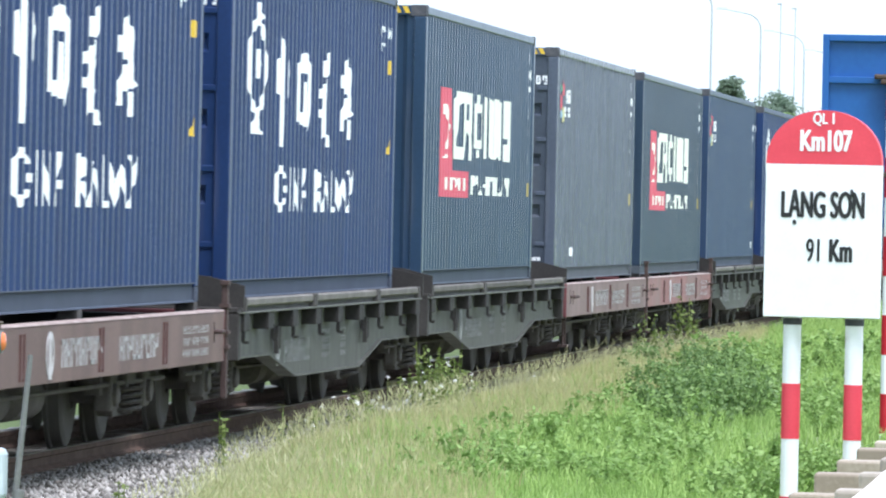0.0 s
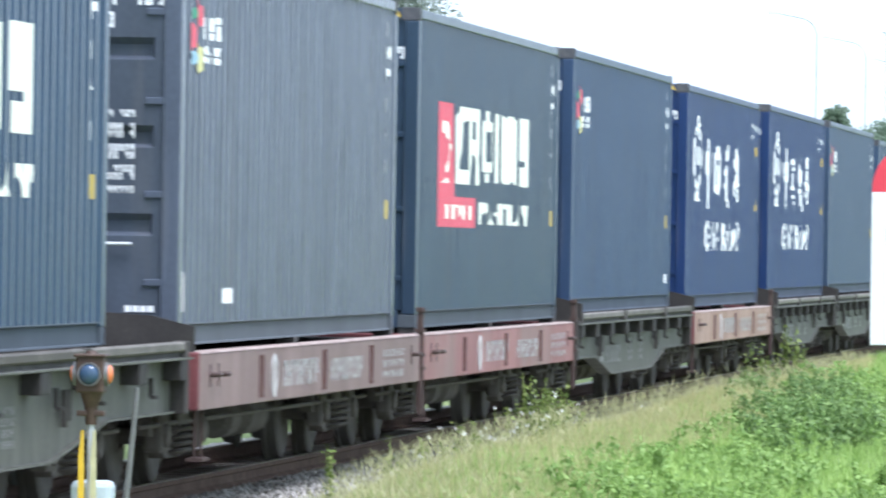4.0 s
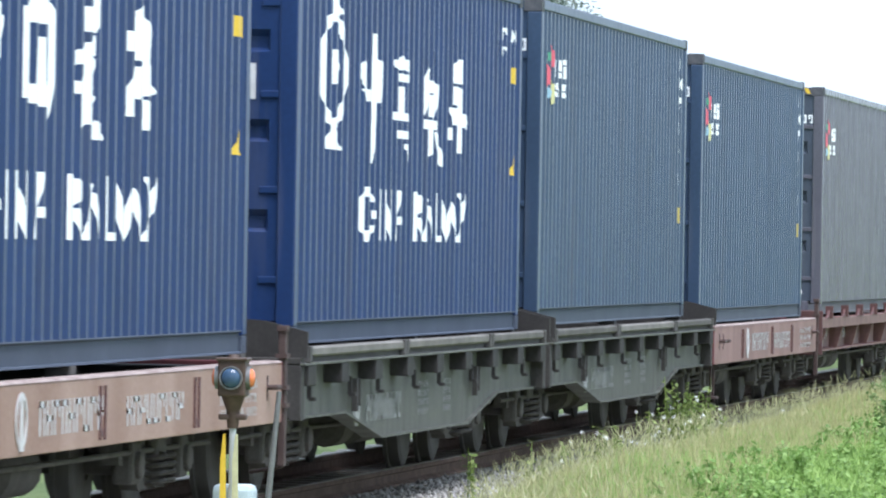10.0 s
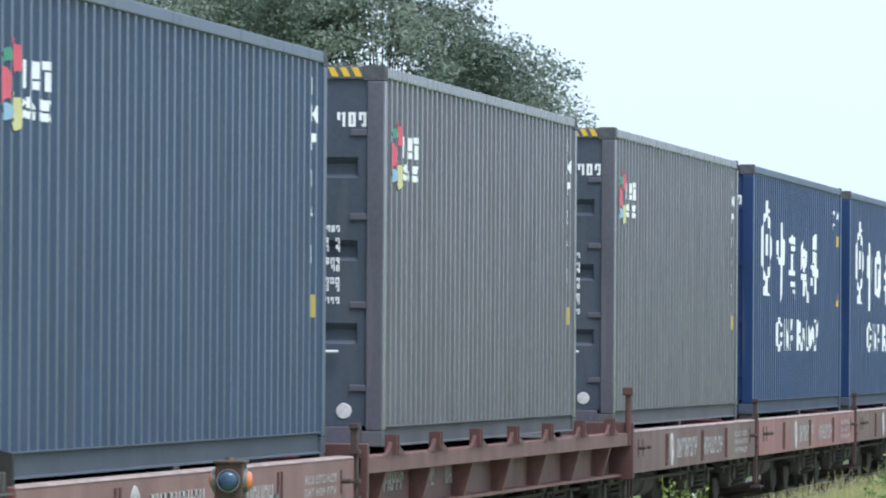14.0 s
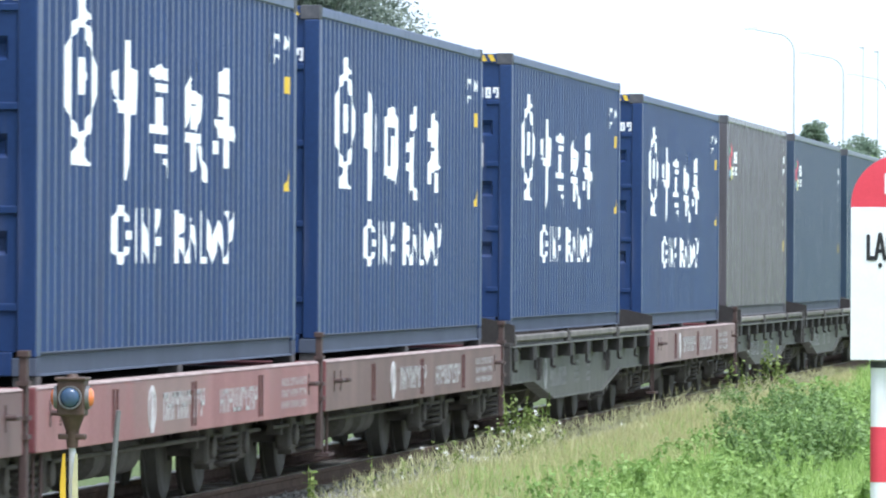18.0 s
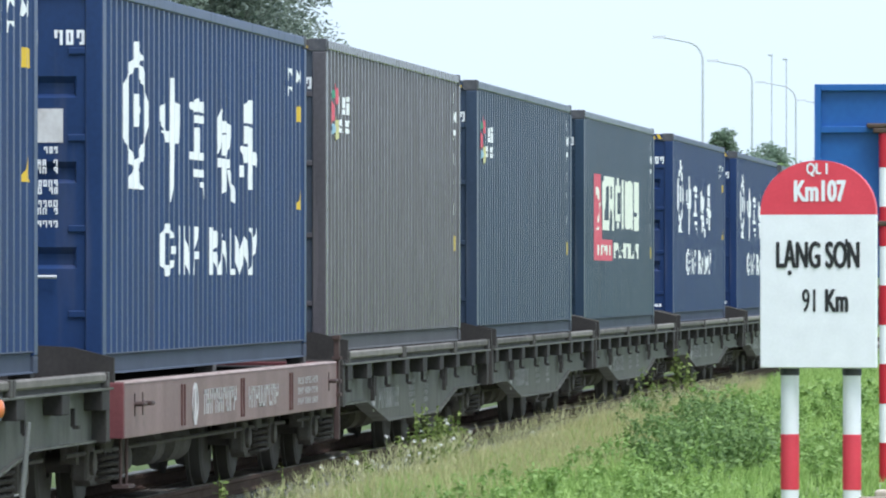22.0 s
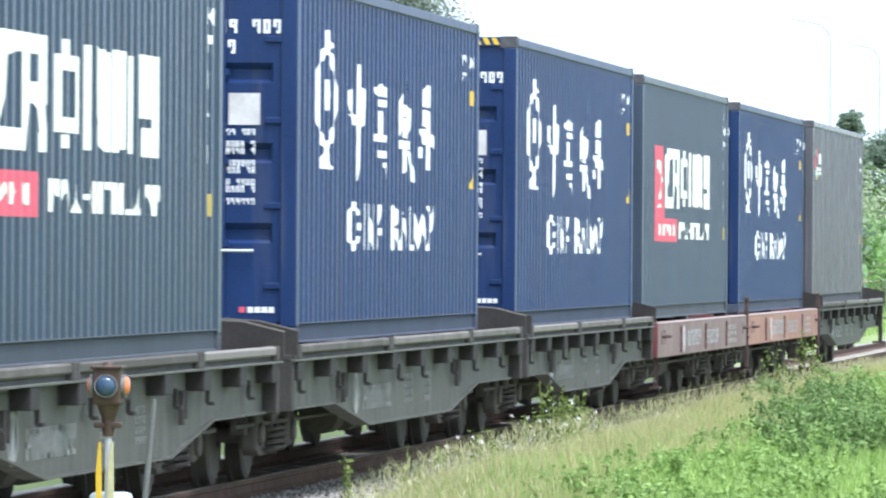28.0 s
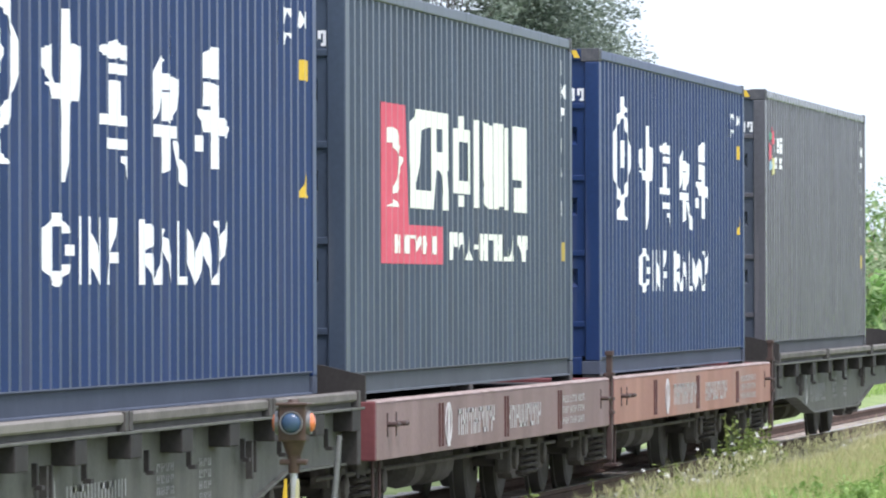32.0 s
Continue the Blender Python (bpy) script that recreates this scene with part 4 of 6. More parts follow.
def hook(bm):
    box(bm, -0.02, 0, -0.05, 0.02, 0.04, 0.12)
    tube(bm, (0.0, -0.05, 0.04), (0.16, -0.05, 0.04), 0.02, n=6)
    tube(bm, (0.0, 0.02, 0.04), (0.0, -0.06, 0.04), 0.02, n=6)


WHEELS = []


def running_gear(ob, length, grey):
    for cx in (2.15, length - 2.15):
        truck = part("bogie", kept("bolster", lambda bm: box(bm, -0.2, -0.95, 0.42, 0.2, 0.95, 0.66, 0.03)), GRIME, ob, at=(cx, 1.219, 0))
        for s in (-1, 1):
            part("side_frame", kept("side_frame", side_frame), GRIME, truck, at=(0, s * 0.82, 0))
            for dx in (-0.16, 0.16):
                part("spring", kept("spring", spring), GRIME, truck, at=(dx, s * 0.93, 0.26))
            for dx in (-0.88, 0.88):
                part("axle_box", kept("axle_box", axle_box), GRIME, truck, at=(dx, s * 0.86, 0.42))
        for dx in (-0.88, 0.88):
            w = part("wheelset", kept("wheelset", wheelset), WHEEL, truck)
            w.matrix_parent_inverse = Matrix.Translation((dx, 0, 0.42))
            WHEELS.append(w)
    part("centre_beam", kept("beam%g" % length, lambda bm: box(bm, 0.1, 1.0, 0.66, length - 0.1, 1.44, 0.92)), WAGON_DARK, ob)
    part("brake_cylinder", kept("cylinder", lambda bm: lathe(bm, [(0, 0.1), (0.02, 0.16), (0.5, 0.16), (0.55, 0.05)], "x", 16)), GRIME, ob, at=(length * 0.42, 0.55, 0.45))
    part("air_tank", kept("tank", lambda bm: lathe(bm, [(0, 0.08), (0.06, 0.17), (1.0, 0.17), (1.06, 0.08)], "x", 16)), GRIME, ob, at=(length * 0.52, 0.6, 0.45))
    part("brake_pipe", kept("pipe%g" % length, lambda bm: tube(bm, (0.2, 0.3, 0.5), (length - 0.2, 0.3, 0.5), 0.02, n=6)), GRIME, ob)
    for x, s in ((0, -1), (length, 1)):
        c = part("coupler", kept("coupler%d" % s, lambda bm: (box(bm, -0.1, -0.08, -0.1, 0.45, 0.08, 0.1, 0.02), box(bm, 0.4, -0.14, -0.15, 0.62, 0.14, 0.15, 0.04))), GRIME, ob, at=(x, 1.219, 0.74))
        if s < 0:
            c.rotation_euler = (0, 0, math.pi)
        part("brake_hose", kept("hose%d" % s, lambda bm: [tube(bm, (s * 0.1 * i, 0, -0.12 * math.sin(i * 0.6)), (s * 0.1 * (i + 1), 0, -0.12 * math.sin((i + 1) * 0.6)), 0.022, n=6) for i in range(5)]), RUBBER, ob, at=(x, 0.9, 0.62))


def number_blocks(u, v0, v1, count, w, gap, seed, bold=0.03):
    """Plain blocks on a flat side, in place of painted numbers."""
    def make(bm):
        shapes, rnd = u, random.Random(seed)
        for k in range(count):
            h = v1 - v0
            for a, b, c, d in ((0, 0, bold, h), (w - bold, rnd.choice((0, h * 0.5)), w, h), (0, rnd.choice((0, h * 0.4, h * 0.8)), w, 0)):
                d = b + h * 0.18 if d == 0 else d
                v = [bm.verts.new((shapes + p, 0, v0 + q)) for p, q in ((a, b), (c, b), (c, min(d, h)), (a, min(d, h)))]
                bm.faces.new(v)
            shapes += w + gap
    return make


NEAR, FAR = -0.17, 2.608   # the wagons' sides stand out from the containers'


def hoop(bm, x, z, r, t):
    """A flat painted ring."""
    rows = [[bm.verts.new((x + q * math.sin(a), y, z + q * 0.94 * math.cos(a))) for q, y in ((r, 0), (r, -0.004), (r - t, -0.004), (r - t, 0))] for a in np.arange(16) * math.pi / 8]
    for p, q in zip(rows, rows[1:] + rows[:1]):
        for i in range(4):
            bm.faces.new((p[i], p[(i + 1) % 4], q[(i + 1) % 4], q[i]))
    bmesh.ops.recalc_face_normals(bm, faces=bm.faces)


def flat_wagon(k, x, length, material, end_paint, label):
    """A flat wagon with deep plain side sills."""
    ob = thing("flat_wagon", (x, SIDE, RAIL), label, "wagon", "wagons of the train")
    top, low = zz(0.93), zz(0.515)

    def sill(bm):
        along(bm, [(0.004, low), (0.14, low), (0.14, low + 0.025), (0.02, low + 0.025), (0.02, top - 0.03), (0.16, top - 0.03), (0.16, top), (0.018, top), (0.0, top - 0.018), (0.0, low + 0.006)], 0.06, length - 0.06)
    part("side_sill", kept("sill%g" % length, sill), material, ob, at=(0, NEAR, 0))
    far = part("side_sill", kept("sill%g" % length, None), material, ob, at=(length, FAR, 0))
    far.rotation_euler = (0, 0, math.pi)
    part("worn_edge", kept("worn%g" % length, lambda bm: along(bm, [(0.003, top - 0.012), (0.02, top - 0.004), (0.13, top - 0.004), (0.13, top + 0.004), (0.015, top + 0.004), (0.0, top - 0.010)], 0.06, length - 0.06)), EDGE, ob, "chalky worn top edge", at=(0, NEAR - 0.004, 0))
    for a, b in ((0.0, 0.055), (length - 0.055, length)):
        part("end_sill", kept("end_sill%g_%d" % (length, a > 1), lambda bm: box(bm, a, NEAR, low, b, FAR, top, 0.01)), end_paint, ob)
    part("deck", kept("deck%g" % length, lambda bm: box(bm, 0.06, 0.0, top - 0.10, length - 0.06, 2.438, top - 0.035)), WAGON_DARK, ob)
    lift = CONTAINERS[k].location.z - RAIL - top + 0.035
    for dx in (START[k] - x + 0.02, START[k] - x + LONG / 2 - 0.1, START[k] - x + LONG - 0.2):
        for y in (0.0, 2.27):
            part("container_lock", kept("lock%.2f" % lift, lambda bm: box(bm, 0, 0, 0, 0.18, 0.16, lift, 0.008)), WAGON_DARK, ob, at=(min(max(dx, 0.06), length - 0.24), y, top - 0.035))
    for dx in (0.55, 0.95, length - 0.65):
        part("rope_hook", kept("hook", hook), STAND, ob, at=(dx, NEAR - 0.005, (top + low) / 2))
    for dx in (3.1, 6.6, length - 3.4):
        part("stake_pocket", kept("pocket", lambda bm: (box(bm, -0.09, -0.014, -0.17, -0.06, 0, 0.15), box(bm, 0.06, -0.014, -0.17, 0.09, 0, 0.15), box(bm, -0.06, -0.006, -0.15, 0.06, 0, -0.11))), MAROON, ob, at=(dx, NEAR, (top + low) / 2))

    def stand(bm):
        box(bm, -0.05, -0.02, low - 0.30, 0.05, 0.03, zz(1.16), 0.008)
        box(bm, -0.065, -0.03, zz(1.13), 0.065, 0.04, zz(1.17), 0.005)
        for z in (low + 0.1, low + 0.22, top + 0.02):
            box(bm, -0.07, -0.035, z, 0.07, 0.045, z + 0.03)
        tube(bm, (0.0, 0.0, low - 0.3), (0.22, 0.25, low - 0.35), 0.015, n=6)
    part("handbrake_stand", kept("stand", stand), STAND, ob, at=(length + 0.02, NEAR, 0))
    step = kept("step", lambda bm: (tube(bm, (0, 0, 0), (0, 0, -0.35), 0.012, n=6), tube(bm, (0.3, 0, 0), (0.3, 0, -0.35), 0.012, n=6), box(bm, -0.02, -0.06, -0.37, 0.32, 0.06, -0.345)))
    part("step", step, STAND, ob, at=(0.25, NEAR + 0.06, low))
    for name, data, text, z in (("number", kept("wagon_number", number_blocks(4.2, 0.10, 0.30, 9, 0.17, 0.05, 3, 0.045)), "white painted number blocks", low),
                                ("number", kept("wagon_class", number_blocks(6.9, 0.10, 0.28, 9, 0.17, 0.05, 4, 0.04)), "white painted blocks", low),
                                ("data_lettering", kept("wagon_data", lambda bm: [number_blocks(10.2 + 0.5 * j, 0.07 + 0.09 * i, 0.13 + 0.09 * i, 3, 0.10, 0.05, j + i * 3, 0.025)(bm) for i in range(3) for j in range(3)]), "small white blocks", low)):
        tagged(part(name, data, FADED, ob, text, at=(START[k] - x, NEAR - 0.003, z)), kind="stuff")
    part("emblem", kept("wagon_emblem", lambda bm: (hoop(bm, 3.68, 0.20, 0.17, 0.035), prism(bm, [(3.62, 0.03), (3.74, 0.03), (3.71, 0.34), (3.65, 0.34)], -0.006, 0.0))), FADED, ob, "white painted emblem", at=(START[k] - x, NEAR - 0.003, low))
    running_gear(ob, length, False)
    return ob


def stake_wagon(k, x, length):
    """A ribbed flat wagon with stake brackets along its deck."""
    ob = thing("stake_wagon", (x, SIDE, RAIL), "dark oxide-red ribbed flat wagon with stake brackets under a container", "wagon", "wagons of the train")
    top, low = zz(0.915), zz(0.495)

    def sill(bm):
        along(bm, [(0.03, low), (0.17, low), (0.17, top), (-0.04, top), (-0.04, top - 0.12), (-0.025, top - 0.12), (-0.025, top - 0.03), (0.15, top - 0.03), (0.15, low + 0.025), (0.03, low + 0.025)], 0.0, length)
    part("side_sill", kept("rib_sill", sill), STAKE_RED, ob, at=(0, NEAR + 0.04, 0))
    far = part("side_sill", kept("rib_sill", None), STAKE_RED, ob, at=(length, FAR - 0.04, 0))
    far.rotation_euler = (0, 0, math.pi)
    rib = kept("sill_rib", lambda bm: along(bm, [(-0.025, top - 0.12), (0.05, low + 0.025), (0.15, low + 0.025), (0.15, top - 0.03), (-0.025, top - 0.03)], -0.05, 0.05))
    for i in range(7):
        part("rib", rib, STAKE_RED, ob, at=(1.4 + i * (length - 2.8) / 6, NEAR + 0.04, 0))

    def bracket(bm):
        for d in (-0.08, 0.06):
            prism(bm, [(d, 0.0), (d + 0.03, 0.0), (d + 0.03, 0.15), (d, 0.15)], -0.06, 0.03)
        prism(bm, [(0.09, 0.0), (0.62, 0.0), (0.36, 0.05), (0.09, 0.14)], -0.03, 0.0)
        prism(bm, [(-0.08, 0.0), (-0.4, 0.0), (-0.2, 0.04), (-0.08, 0.10)], -0.03, 0.0)
        bmesh.ops.recalc_face_normals(bm, faces=bm.faces)
    for i in range(7):
        part("stake_bracket", kept("bracket", bracket), MAROON, ob, at=(1.6 + i * (length - 3.2) / 6, NEAR + 0.02, top))
    for a in (0.0, length - 0.08):
        part("end_plate", kept("end_plate", lambda bm: box(bm, 0, NEAR - 0.05, low - 0.03, 0.08, FAR + 0.05, zz(1.02), 0.01)), MAROON, ob, at=(a, 0, 0))
    part("deck", kept("rib_deck", lambda bm: box(bm, 0.1, 0.0, top - 0.08, length - 0.1, 2.438, top - 0.02)), WAGON_DARK, ob)
    lift = CONTAINERS[k].location.z - RAIL - top + 0.02
    for dx in (START[k] - x + 0.02, START[k] - x + LONG - 0.2):
        for y in (0.12, 2.15):
            part("container_lock", kept("rib_lock", lambda bm: box(bm, 0, 0, 0, 0.18, 0.16, lift, 0.008)), MAROON, ob, at=(dx, y, top - 0.02))
    part("handbrake_post", kept("brake_post", lambda bm: (tube(bm, (0, 0, 0), (0, 0, 0.5), 0.03, n=8), box(bm, -0.05, -0.05, 0.48, 0.05, 0.05, 0.56, 0.01))), MAROON, ob, at=(length - 0.1, NEAR, zz(0.8)))
    tagged(part("number", kept("rib_number", lambda bm: [number_blocks(2.4 + 1.7 * j, 0.08, 0.22, 5, 0.16, 0.06, j, 0.045)(bm) for j in range(3)]), FADED, ob, "faded white number blocks", at=(0, NEAR + 0.186, low + 0.05)), kind="stuff")
    running_gear(ob, length, False)
    return ob


def fish_belly_wagon(k, x, length):
    """A wagon with fish-bellied side girders, a row of dark pockets and a long beam in sections along the top."""
    ob = thing("fish_belly_wagon", (x, SIDE, RAIL), "weathered grey-green flat wagon with fish-belly sides under a container", "wagon", "wagons of the train")
    top, low, belly, shelf = zz(0.905), zz(0.525), zz(0.305), zz(0.755)
    line = [(0, low), (0.19 * length, low), (0.325 * length, belly), (0.675 * length, belly), (0.81 * length, low), (length, low)]

    def girder(bm):
        prism(bm, [(0, top), *line, (length, top)], 0.0, 0.02)
        bmesh.ops.recalc_face_normals(bm, faces=bm.faces)

    def lower(bm):
        prism(bm, line + [(x, z - 0.018) for x, z in line[::-1]], -0.035, 0.12)
        bmesh.ops.recalc_face_normals(bm, faces=bm.faces)
    part("side_girder", kept("girder%g" % length, girder), WAGON, ob, at=(0, NEAR + 0.11, 0))
    far = part("side_girder", kept("girder%g" % length, None), WAGON, ob, at=(length, FAR - 0.11, 0))
    far.rotation_euler = (0, 0, math.pi)
    part("bottom_flange", kept("lower%g" % length, lower), WAGON, ob, at=(0, NEAR + 0.11, 0))
    part("top_flange", kept("flange%g" % length, lambda bm: box(bm, 0, NEAR - 0.03, top - 0.018, length, NEAR + 0.25, top, 0.004)), WAGON, ob)
    n = 8
    step = (length - 0.5) / n
    pocket = kept("stake_pocket", lambda bm: box(bm, -0.17, NEAR - 0.025, shelf - 0.012, 0.17, NEAR + 0.115, top - 0.018, 0.008))
    catch = kept("flange_hook", lambda bm: (box(bm, 0, -0.015, -0.11, 0.035, 0.015, 0.02), box(bm, -0.015, -0.045, -0.125, 0.07, 0.0, -0.10)))
    for i in range(n + 1):
        bx = 0.25 + i * step
        # brown-black pocket colour also holds the shade around the pockets
        part("stake_pocket", pocket, POCKET, ob, "brown-black stake pocket", at=(bx if 0 < i < n else bx + (0.10 if i == 0 else -0.10), 0, 0))
        if i < n:
            part("door_catch", catch, POCKET, ob, at=(bx + 0.30 * step + 0.25 * (i % 2), NEAR + 0.06, shelf))
            if i in (1, 5):
                part("door_catch", kept("long_catch", lambda bm: (box(bm, -0.03, -0.02, -0.24, 0.03, 0.02, 0.0), box(bm, 0.12, -0.02, -0.20, 0.16, 0.02, 0.0))), SOOT, ob, at=(bx + 0.62 * step, NEAR + 0.06, shelf))
    body = [(0.0, 0.014), (0.012, 0.0), (0.075, 0.0), (0.085, 0.014), (0.085, 0.056), (0.066, 0.070), (0.014, 0.070), (0.0, 0.056)]
    for a, b in ((0.22, 0.36 * length), (0.36 * length + 0.04, 0.72 * length), (0.72 * length + 0.04, length - 0.2)):
        bar = part("side_beam", kept("bar%.2f" % (b - a), lambda bm: along(bm, body, 0, b - a)), TUBE, ob, "worn pale steel beam", at=(a, NEAR - 0.02, top + 0.04))
        for dx in (0.0, b - a - 0.10):
            part("clamp", kept("clamp", lambda bm: box(bm, 0, -0.012, -0.04, 0.09, 0.095, 0.075, 0.006)), WAGON_DARK, bar, at=(dx, 0, 0))
    part("beam_seat", kept("seat%g" % length, lambda bm: box(bm, 0.2, NEAR + 0.02, top, length - 0.2, NEAR + 0.06, top + 0.045)), WAGON_DARK, ob)
    board = [(NEAR - 0.04, 0.18), (0.10, 0.255), (0.5, 0.275), (1.94, 0.275), (2.34, 0.255), (FAR + 0.04, 0.18), (FAR + 0.04, 0.0), (NEAR - 0.04, 0.0)]
    for a in (0.02, length - 0.07):
        part("end_board", kept("end_board", lambda bm: along(bm, board, 0, 0.05)), POCKET, ob, "black low end board", at=(a, 0, zz(0.94)))
        if k in (18, 19):
            part("worn_edge", kept("board_edge", lambda bm: along(bm, board[:6] + [(y, z + 0.010) for y, z in board[5::-1]], 0.0, 0.05)), TUBE, ob, "bare worn board edge", at=(a, 0, zz(0.94) + 0.001))
        part("end_sill", kept("grey_end_sill", lambda bm: box(bm, 0, NEAR, low - 0.02, 0.16, FAR, top + 0.036, 0.008)), SOOT, ob, "near-black end sill", at=(0.0 if a < 1 else length - 0.16, 0, 0))
    part("deck", kept("grey_deck%g" % length, lambda bm: box(bm, 0.17, 0.0, top - 0.06, length - 0.17, 2.438, top - 0.025)), WAGON_DARK, ob)
    lift = CONTAINERS[k].location.z - RAIL - top + 0.025
    for dx in (START[k] - x + 0.02, START[k] - x + LONG / 2, START[k] - x + LONG - 0.2):
        for y in (0.02, 2.25):
            part("container_lock", kept("grey_lock%.2f" % lift, lambda bm: box(bm, 0, 0, 0, 0.18, 0.16, lift, 0.008)), WAGON_DARK, ob, at=(min(max(dx, 0.2), length - 0.4), y, top - 0.025))
    mid = length / 2 - 6.6
    for name, data, text, z in (("number", kept("grey_number", number_blocks(3.6, 0.0, 0.20, 9, 0.15, 0.05, 13, 0.045)), "white painted number blocks", zz(0.42)),
                                ("data_lettering", kept("grey_data", lambda bm: [number_blocks(6.3 + 1.4 * j, 0.07 * i, 0.05 + 0.07 * i, 4 - j, 0.10, 0.05, j + i * 3, 0.03)(bm) for i in range(4) for j in range(2)]), "faded white blocks", zz(0.42))):
        tagged(part(name, data, CHALK, ob, text, at=(mid, NEAR + 0.106, z)), kind="stuff")
    part("emblem", kept("grey_emblem", lambda bm: (hoop(bm, 3.1, 0.17, 0.18, 0.035), prism(bm, [(3.03, 0.0), (3.17, 0.0), (3.13, 0.31), (3.07, 0.31)], -0.006, 0.0))), CHALK, ob, "white painted emblem", at=(mid, NEAR + 0.106, zz(0.40)))
    running_gear(ob, length, True)
    if k == max(GREYS):
        iron = part("step_iron", kept("step_iron", lambda bm: (box(bm, -0.03, -0.035, -0.60, 0.03, 0.035, -0.06), tube(bm, (0, -0.03, -0.18), (0, -0.16, -0.20), 0.014, n=6),
                                                              tube(bm, (0, -0.16, -0.20), (0, -0.16, -0.52), 0.014, n=6))), SOOT, ob, "shunting step and grab iron", at=(length + 0.05, NEAR + 0.04, top - 0.06))
        part("tread", kept("step_tread", lambda bm: box(bm, -0.12, -0.08, -0.63, 0.12, 0.14, -0.60)), SOOT, iron)
    return ob


# where each wagon begins and ends, from the door end of its container
SPAN = {0: (-0.6, 12.6), 1: (-0.5, 13.2), 2: (-0.9, 14.8), 3: (-0.1, 12.8), 4: (-0.7, 12.5), 5: (-0.8, 13.6), 6: (-0.5, 12.7), 7: (-0.7, 12.8), 8: (-0.4, 13.6), 9: (0.0, 12.5),
        10: (-2.2, 15.1), 11: (0.1, 12.6), 12: (-1.0, 12.4), 13: (-0.8, 12.5), 14: (-1.6, 14.4), 15: (-0.1, 13.1), 16: (-0.1, 13.6), 17: (0.0, 13.5), 18: (-0.2, 14.0), 19: (-1.4, 14.5),
        20: (-0.4, 13.0), 21: (0.2, 13.4), 22: (-0.4, 13.2), 23: (-0.7, 15.3)}
PAINT = {0: BURNT, 13: BURNT, 3: MAUVE, 4: ROSE, 9: BRICK, 12: ROSE, 15: MAUVE, 21: MAUVE, 22: EMBER}
SHADE = {BRICK: "brick-red oxide flat wagon with plain side sills under a container", BURNT: "dark brown-red oxide flat wagon with plain side sills under a container", MAUVE: "faded mauve-brown flat wagon with plain side sills under a container", ROSE: "rose-red oxide flat wagon with plain side sills under a container",
         EMBER: "orange-red oxide flat wagon with plain side sills under a container", OXIDE: "oxide-red flat wagon with plain side sills under a container"}
GREYS = (1, 2, 5, 7, 8, 14, 16, 17, 18, 19, 20, 23)
WAGONS = {}
for k in sorted(CARGO):
    x, span = START[k] + SPAN[k][0], round(SPAN[k][1] - SPAN[k][0], 1)
    if k in GREYS:
        WAGONS[k] = fish_belly_wagon(k, x, span)
    elif k == 10:
        WAGONS[k] = stake_wagon(k, x, span)
    elif k == 6:
        WAGONS[k] = flat_wagon(k, x, span, RUSTY, WINE, "faded orange-red flat wagon with plain side sills under a container")
    else:
        WAGONS[k] = flat_wagon(k, x, span, PAINT.get(k, OXIDE), WINE, SHADE[PAINT.get(k, OXIDE)])


# ---- things beside the track ----
def lettering(name, text, size, wide, material, parent, at, label="", bold=0.0, thick=0.004):
    """Writing that faces the camera, on a plate in the plane of constant x."""
    cu = bpy.data.curves.new(name, "FONT")
    cu.body, cu.size, cu.align_x, cu.align_y, cu.offset = text, size, "CENTER", "CENTER", bold
    tmp = bpy.data.objects.new(name, cu)
    me = bpy.data.meshes.new_from_object(tmp)
    bpy.data.objects.remove(tmp)
    bm = bmesh.new()
    for k, (dy, dz) in enumerate(((0, 0), (thick, 0), (-thick, 0), (0, thick * 0.6), (0, -thick * 0.6))):
        base = len(bm.verts)
        bm.from_mesh(me)
        bm.verts.ensure_lookup_table()
        for v in bm.verts[base:]:
            v.co = (-0.0004 * k, -v.co.x * wide + dy, v.co.y + dz)
    return part(name, bm, material, parent, label, at)


def reach_of(text, size):
    """How far a line of writing reaches from its left end."""
    cu = bpy.data.curves.new("line", "FONT")
    cu.body, cu.size = text, size
    tmp = bpy.data.objects.new("line", cu)
    me = bpy.data.meshes.new_from_object(tmp)
    far = max(v.co.x for v in me.vertices)
    bpy.data.objects.remove(tmp)
    bpy.data.meshes.remove(me)
    return far


